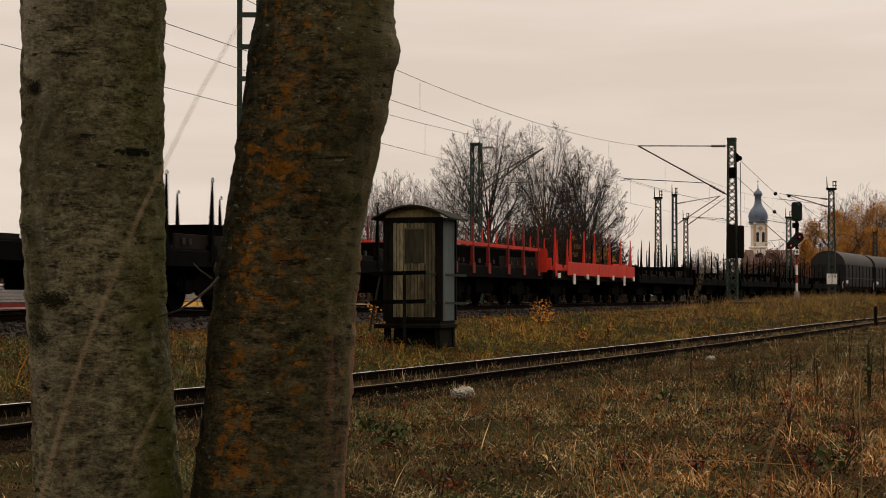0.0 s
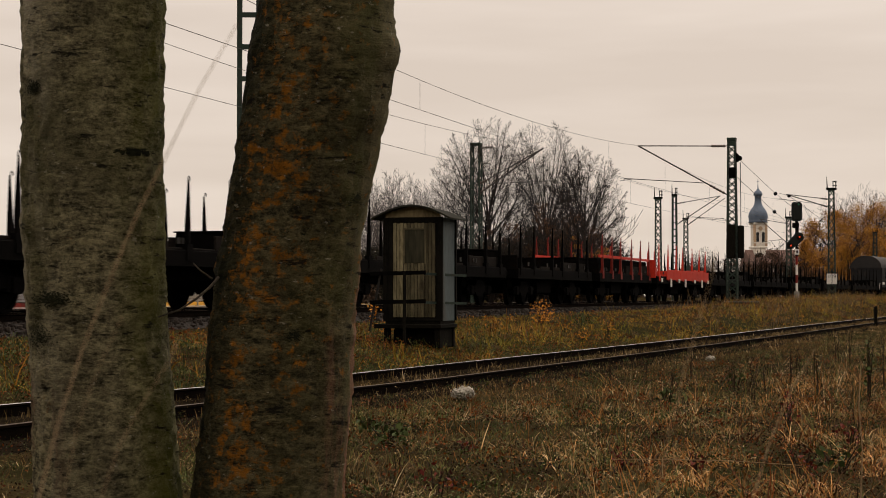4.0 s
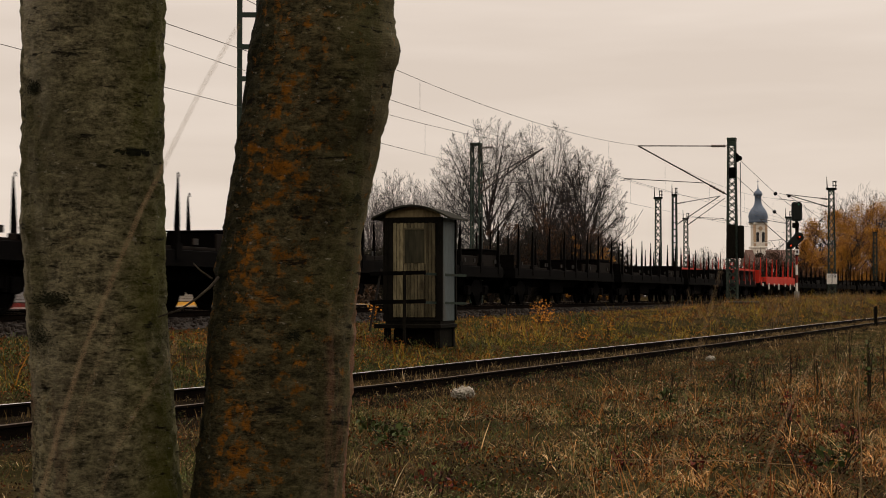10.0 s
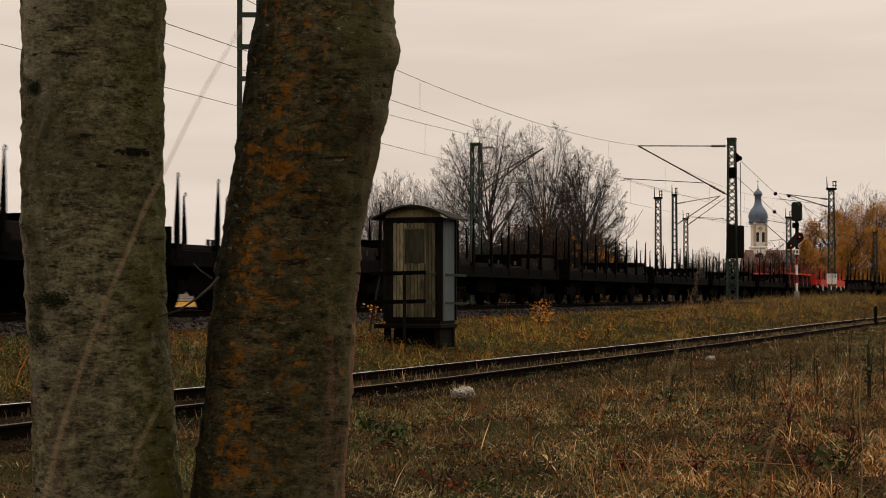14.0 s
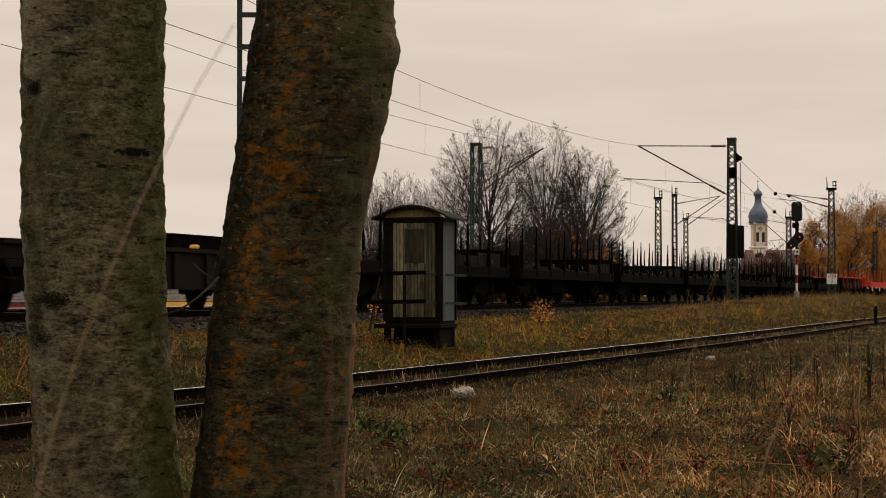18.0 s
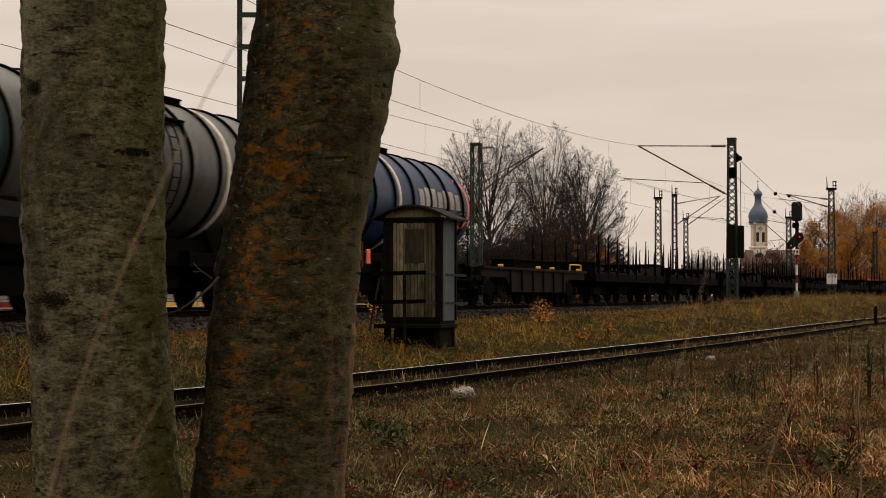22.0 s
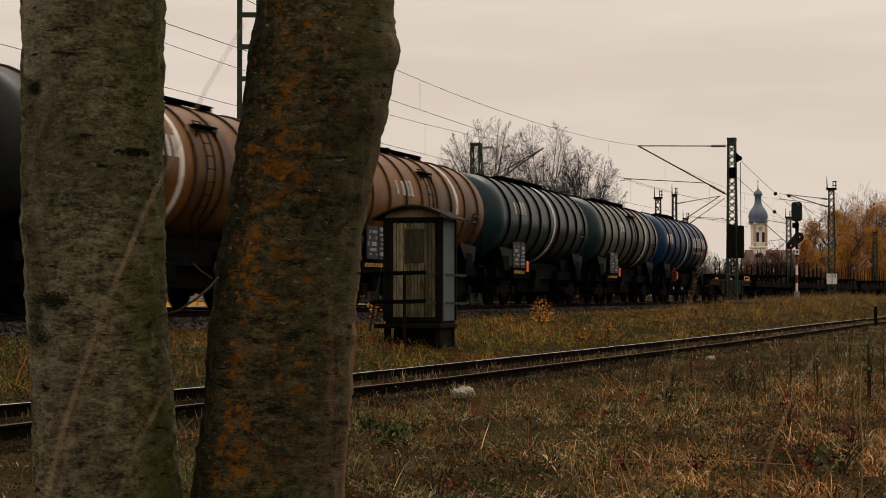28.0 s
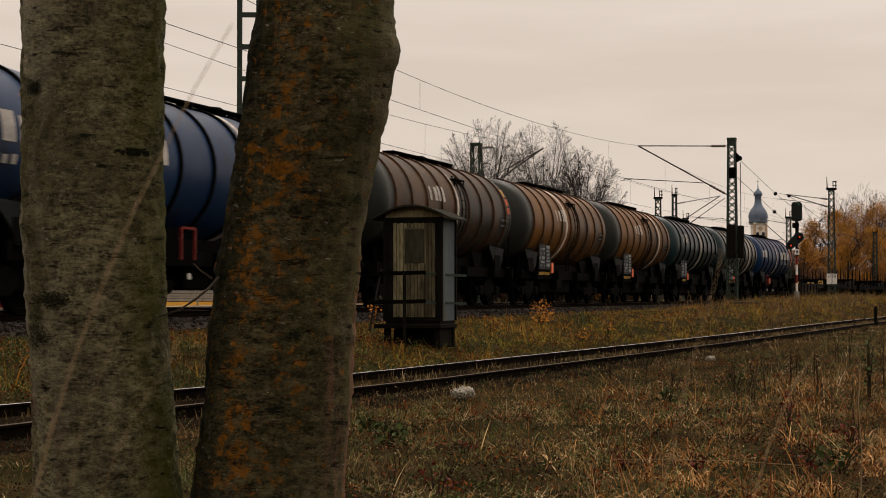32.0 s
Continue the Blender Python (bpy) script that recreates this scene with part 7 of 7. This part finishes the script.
NAVE_ROOF = surface("hazy_red_tiles", (0.15, 0.095, 0.080), (0.20, 0.130, 0.108), 0.9, 0, 0.3, 4, 0.1)
DARK_OPENING = surface("dark_louvre", (0.02, 0.02, 0.022), (0.04, 0.04, 0.042), 0.8, 0, 1, 5, 0)


def build_church():
    y = 715.0
    x = at(1342, y)
    top = thing("church", "cream baroque church tower with a blue onion dome", "church", m=pose(x, y, 0, 0, 0, 12))
    w = 2.45
    part("tower", box(B(), -w, w, -w, w, 0, 30.3, bevel=0.5), CHURCH_WALL, top)
    part("cornice", box(B(), -w - 0.5, w + 0.5, -w - 0.5, w + 0.5, 20.0, 20.9, bevel=0.2), CHURCH_WALL, top)
    part("cornice", box(B(), -w - 0.45, w + 0.45, -w - 0.45, w + 0.45, 29.6, 30.5, bevel=0.2), CHURCH_WALL, top)
    for sx_ in (-1, 1):
        part("corner_pilaster", box(B(), sx_ * w - 0.5, sx_ * w + 0.5, -w - 0.15, -w + 0.3, 20.9, 29.6), CHURCH_TRIM, top)
        for zz in (20.9,):
            part("balustrade", box(B(), sx_ * 3.6 - 0.12, sx_ * 3.6 + 0.12, -3.7, -3.5, zz, zz + 2.2), CHURCH_WALL, top)
    part("balustrade", box(B(), -3.7, 3.7, -3.7, -3.5, 22.0, 22.4), CHURCH_WALL, top)
    for xx, z0, z1, ww in ((-1.2, 22.6, 26.0, 0.6), (1.2, 22.6, 26.0, 0.6)):
        win = part("window", box(B(), xx - ww, xx + ww, -w - 0.1, -w + 0.1, z0, z1, bevel=0.08), DARK_OPENING, top, "dark arched louvre window")
        part("arch", lathe(B(), [(ww, 0), (ww, 0.2)], 16, Matrix.Translation((xx, -w + 0.1, z1)) @ Matrix.Rotation(radians(90), 4, "X")), DARK_OPENING, win)
    part("clock_face", lathe(B(), [(0.9, 0), (0.9, 0.1), (0.7, 0.14)], 20, Matrix.Translation((0, -w - 0.02, 28.0)) @ Matrix.Rotation(radians(90), 4, "X")), CHURCH_TRIM, top)
    part("onion_dome", lathe(B(), [(3.9, 30.4), (3.7, 31.0), (3.75, 31.8), (3.95, 32.8), (3.7, 34.3), (3.0, 35.6), (2.0, 36.9), (1.5, 38.0), (1.35, 39.3), (1.35, 41.2), (1.75, 41.5), (1.8, 42.1), (1.4, 42.9), (0.7, 43.5), (0.25, 44.3), (0.12, 46.0)], 24), DOME, top, "blue-grey onion dome with lantern", smooth=True)
    part("cross", bar(bar(B(), (0, 0, 45.8), (0, 0, 47.8), 0.15), (-0.5, 0, 47.0), (0.5, 0, 47.0), 0.15), DOME, top)
    part("nave", box(B(), 3.2, 26, -6, 6, 0, 13), CHURCH_WALL, top)
    part("nave_roof", prism(B(), [(-7, 12.8), (7, 12.8), (0, 19.5)], -5.5, 27), NAVE_ROOF, top, "red tiled roof paled by painted haze")


# ---- platform beyond the tracks ----
PANEL_GREY = surface("grey_fence_sheet", (0.20, 0.20, 0.20), (0.30, 0.295, 0.29), 0.6, 0.2, 2, 18, 0.1, (0.1, 0.09, 0.08), 1.5, 0.3)


def build_platform():
    m = pose(0, 0, 0, 0, 0, math.degrees(math.atan2(D.y, D.x)))
    top = thing("platform", "low concrete station platform with a yellow edge line", "platform", kind="structure", m=m)
    # the platform's own x runs along the line, y across it
    y0 = 24.2
    part("platform_slab", box(B(), -60, 70, y0, y0 + 5.0, 0.0, 0.62, bevel=0.03), CONCRETE, top)
    for i in range(-20, 24):
        part("edge_line", box(B(), i * 3.0, i * 3.0 + 2.97, y0 + 0.30, y0 + 0.75, 0.622, 0.628), DULL_RED if i in (13, 14) else YELLOW_PAINT, top)
    fence = thing("platform_fence", "grey metal panel fence with yellow and red base strips", "fence", m=m)
    for i in range(-10, 26):
        x = i * 2.4
        part("post", box(B(), x - 0.04, x + 0.04, y0 + 0.9, y0 + 0.98, 0.62, 1.28), PANEL_GREY, fence)
        col = DULL_RED if 40 < x < 46 else YELLOW_PAINT
        part("base_strip", box(B(), x + 0.05, x + 2.35, y0 + 0.92, y0 + 0.95, 0.64, 0.76), col, fence)
        for k in range(5):
            part("slat", box(B(), x + 0.05, x + 2.35, y0 + 0.93, y0 + 0.955, 0.78 + k * 0.085, 0.855 + k * 0.085), PANEL_GREY, fence)
        part("top_rail", box(B(), x - 0.02, x + 2.4, y0 + 0.92, y0 + 0.97, 1.22, 1.27), WHITE_PAINT, fence)


# ---- small lineside things ----
def build_small():
    y = 62.0
    x = at(1549, y)
    z = ground_z(x, y)
    post = thing("wooden_post", "short weathered dark wooden post beside the siding", "post", m=pose(x, y, z))
    part("post", prism(B(), [(-0.055, -0.2), (0.055, -0.2), (0.05, 0.62), (0.02, 0.70), (-0.05, 0.66)], -0.05, 0.05, "y"), HUT_DARK, post)
    part("cap", box(B(), -0.06, 0.06, -0.06, 0.06, 0.52, 0.56), HUT_DARK, post)
    x, y = at(1312, 82.0), 82.0
    slab = part("concrete_slab", box(B(), -0.75, 0.75, -0.4, 0.4, 0, 0.12, bevel=0.03), OLD_CONCRETE)
    slab.matrix_basis = pose(x, y, ground_z(x, y) + 0.02, 0, 0, 15)
    tagged(slab, "flat concrete slab at the foot of the mast", "slab")


# ---- dry stalks close to the eye ----
STALKS = []
NEAR_STRAW = surface("pale_dry_stalk", (0.22, 0.15, 0.08), (0.34, 0.24, 0.14), 0.8, 0, 20, 200, 0)


def near_stalk(points, y, r0, head, label):
    """A bent dry stalk that rises from the ground through plan points at depth y."""
    x0, z0 = at(points[0][0], y), 0.95 + (524 - points[0][1]) / 3144.0 * y
    base = (x0 - 0.04, y, ground_z(x0, y))
    top = thing("dry_stalk", label, "grass", "dry stalks", m=pose(*base))
    pts = [Vector((0, 0, 0))] + [Vector((at(px, y), y + 0.01 * i, 0.95 + (524 - py) / 3144.0 * y)) - Vector(base) for i, (px, py) in enumerate(points)]
    rad = [r0 * (1 - 0.6 * i / len(pts)) for i in range(len(pts))]
    part("stem", tube(B(), pts, rad, 6), NEAR_STRAW, top)
    if head:
        rng = np.random.default_rng(len(points))
        qs = []
        for i in range(len(pts) - head, len(pts) - 1):
            for k in range(6):
                c = pts[i].lerp(pts[i + 1], k / 6)
                qs.append(leaf_cloud(rng, c, 0.0025, 5, 0.004, 1.0, 0.0))
        part_mesh("seed_head", quads_mesh("seed_head", np.concatenate(qs)), NEAR_STRAW, top, "feathery seed head")["kind"] = "stuff"
    STALKS.append((top, base))
    return top


def build_stalks():
    near_stalk([(70, 900), (95, 760), (130, 620), (175, 480), (215, 360), (250, 270), (278, 190), (308, 110), (338, 40), (368, -30)], 0.6, 0.00042, 0, "long bent dry grass stalk close before the tree")
    near_stalk([(190, 900), (215, 800), (245, 730), (290, 650), (305, 600)], 0.62, 0.0002, 0, "thin dry grass stalk before the tree")
    near_stalk([(110, 900), (125, 760), (160, 640), (188, 560)], 0.62, 0.0002, 0, "thin dry grass stalk before the tree")
    near_stalk([(1150, 900), (1185, 760), (1220, 650), (1255, 560), (1285, 480), (1300, 430)], 0.62, 0.00017, 0, "tall thin dry grass stalk")
    near_stalk([(1330, 900), (1370, 790), (1420, 690), (1470, 620)], 0.9, 0.0004, 0, "leaning dry grass stalk")
    near_stalk([(1520, 900), (1526, 800), (1522, 720), (1528, 640)], 4.0, 0.0018, 0, "thin upright dry straw stalk")
    bm = tube(B(), [(at(1085, 6.0), 6.0, 0.95 - 0.55), (at(1180, 5.98), 5.98, 0.95 - 0.548), (at(1300, 6.0), 6.0, 0.95 - 0.556), (at(1415, 6.05), 6.05, 0.95 - 0.575)], [0.0016, 0.0018, 0.0017, 0.0014], 5)
    st = thing("fallen_straw", "long straw lying flat over the grass tops", "grass")
    part("stem", bm, NEAR_STRAW, st)


# ---- build ----
build_ground()
build_tracks()
build_train()
build_stems()
build_hut()
build_overhead()
build_signal()
build_meadow()
build_trees()
build_unseen_thicket()
build_church()
build_platform()
build_small()
build_stalks()


def motions():
    times = [float(i) for i in range(33)]
    for wagon, mid in TRAIN:
        walk(wagon, [(t, wagon_pose(mid, t)) for t in times])
    # a wheel of 0.46 m radius turns by the way that it has rolled
    turns = []
    t = 0.0
    while t < 32.0:
        turns.append(t)
        t += 0.46 * radians(75) / (4.69 + 0.1044 * (t + 0.05))
    turns = sorted({round(v * 30) / 30 for v in turns} | {32.0})
    for w in WHEELSETS:
        at = w.location.copy()
        walk(w, [(t, Matrix.Translation(at) @ Matrix.Rotation(travelled(t) / 0.46, 4, "Y")) for t in turns])
    # the near stalks sway a little in the wind
    for i, (st, base) in enumerate(STALKS):
        rows = []
        for k in range(65):
            t = k * 0.5
            g = 1.3 * math.sin(0.9 * t + i * 1.7) + 0.7 * math.sin(2.3 * t + i)
            rows.append((t, pose(*base, 0.05 * g, 0.11 * g, 0)))
        walk(st, rows)


motions()
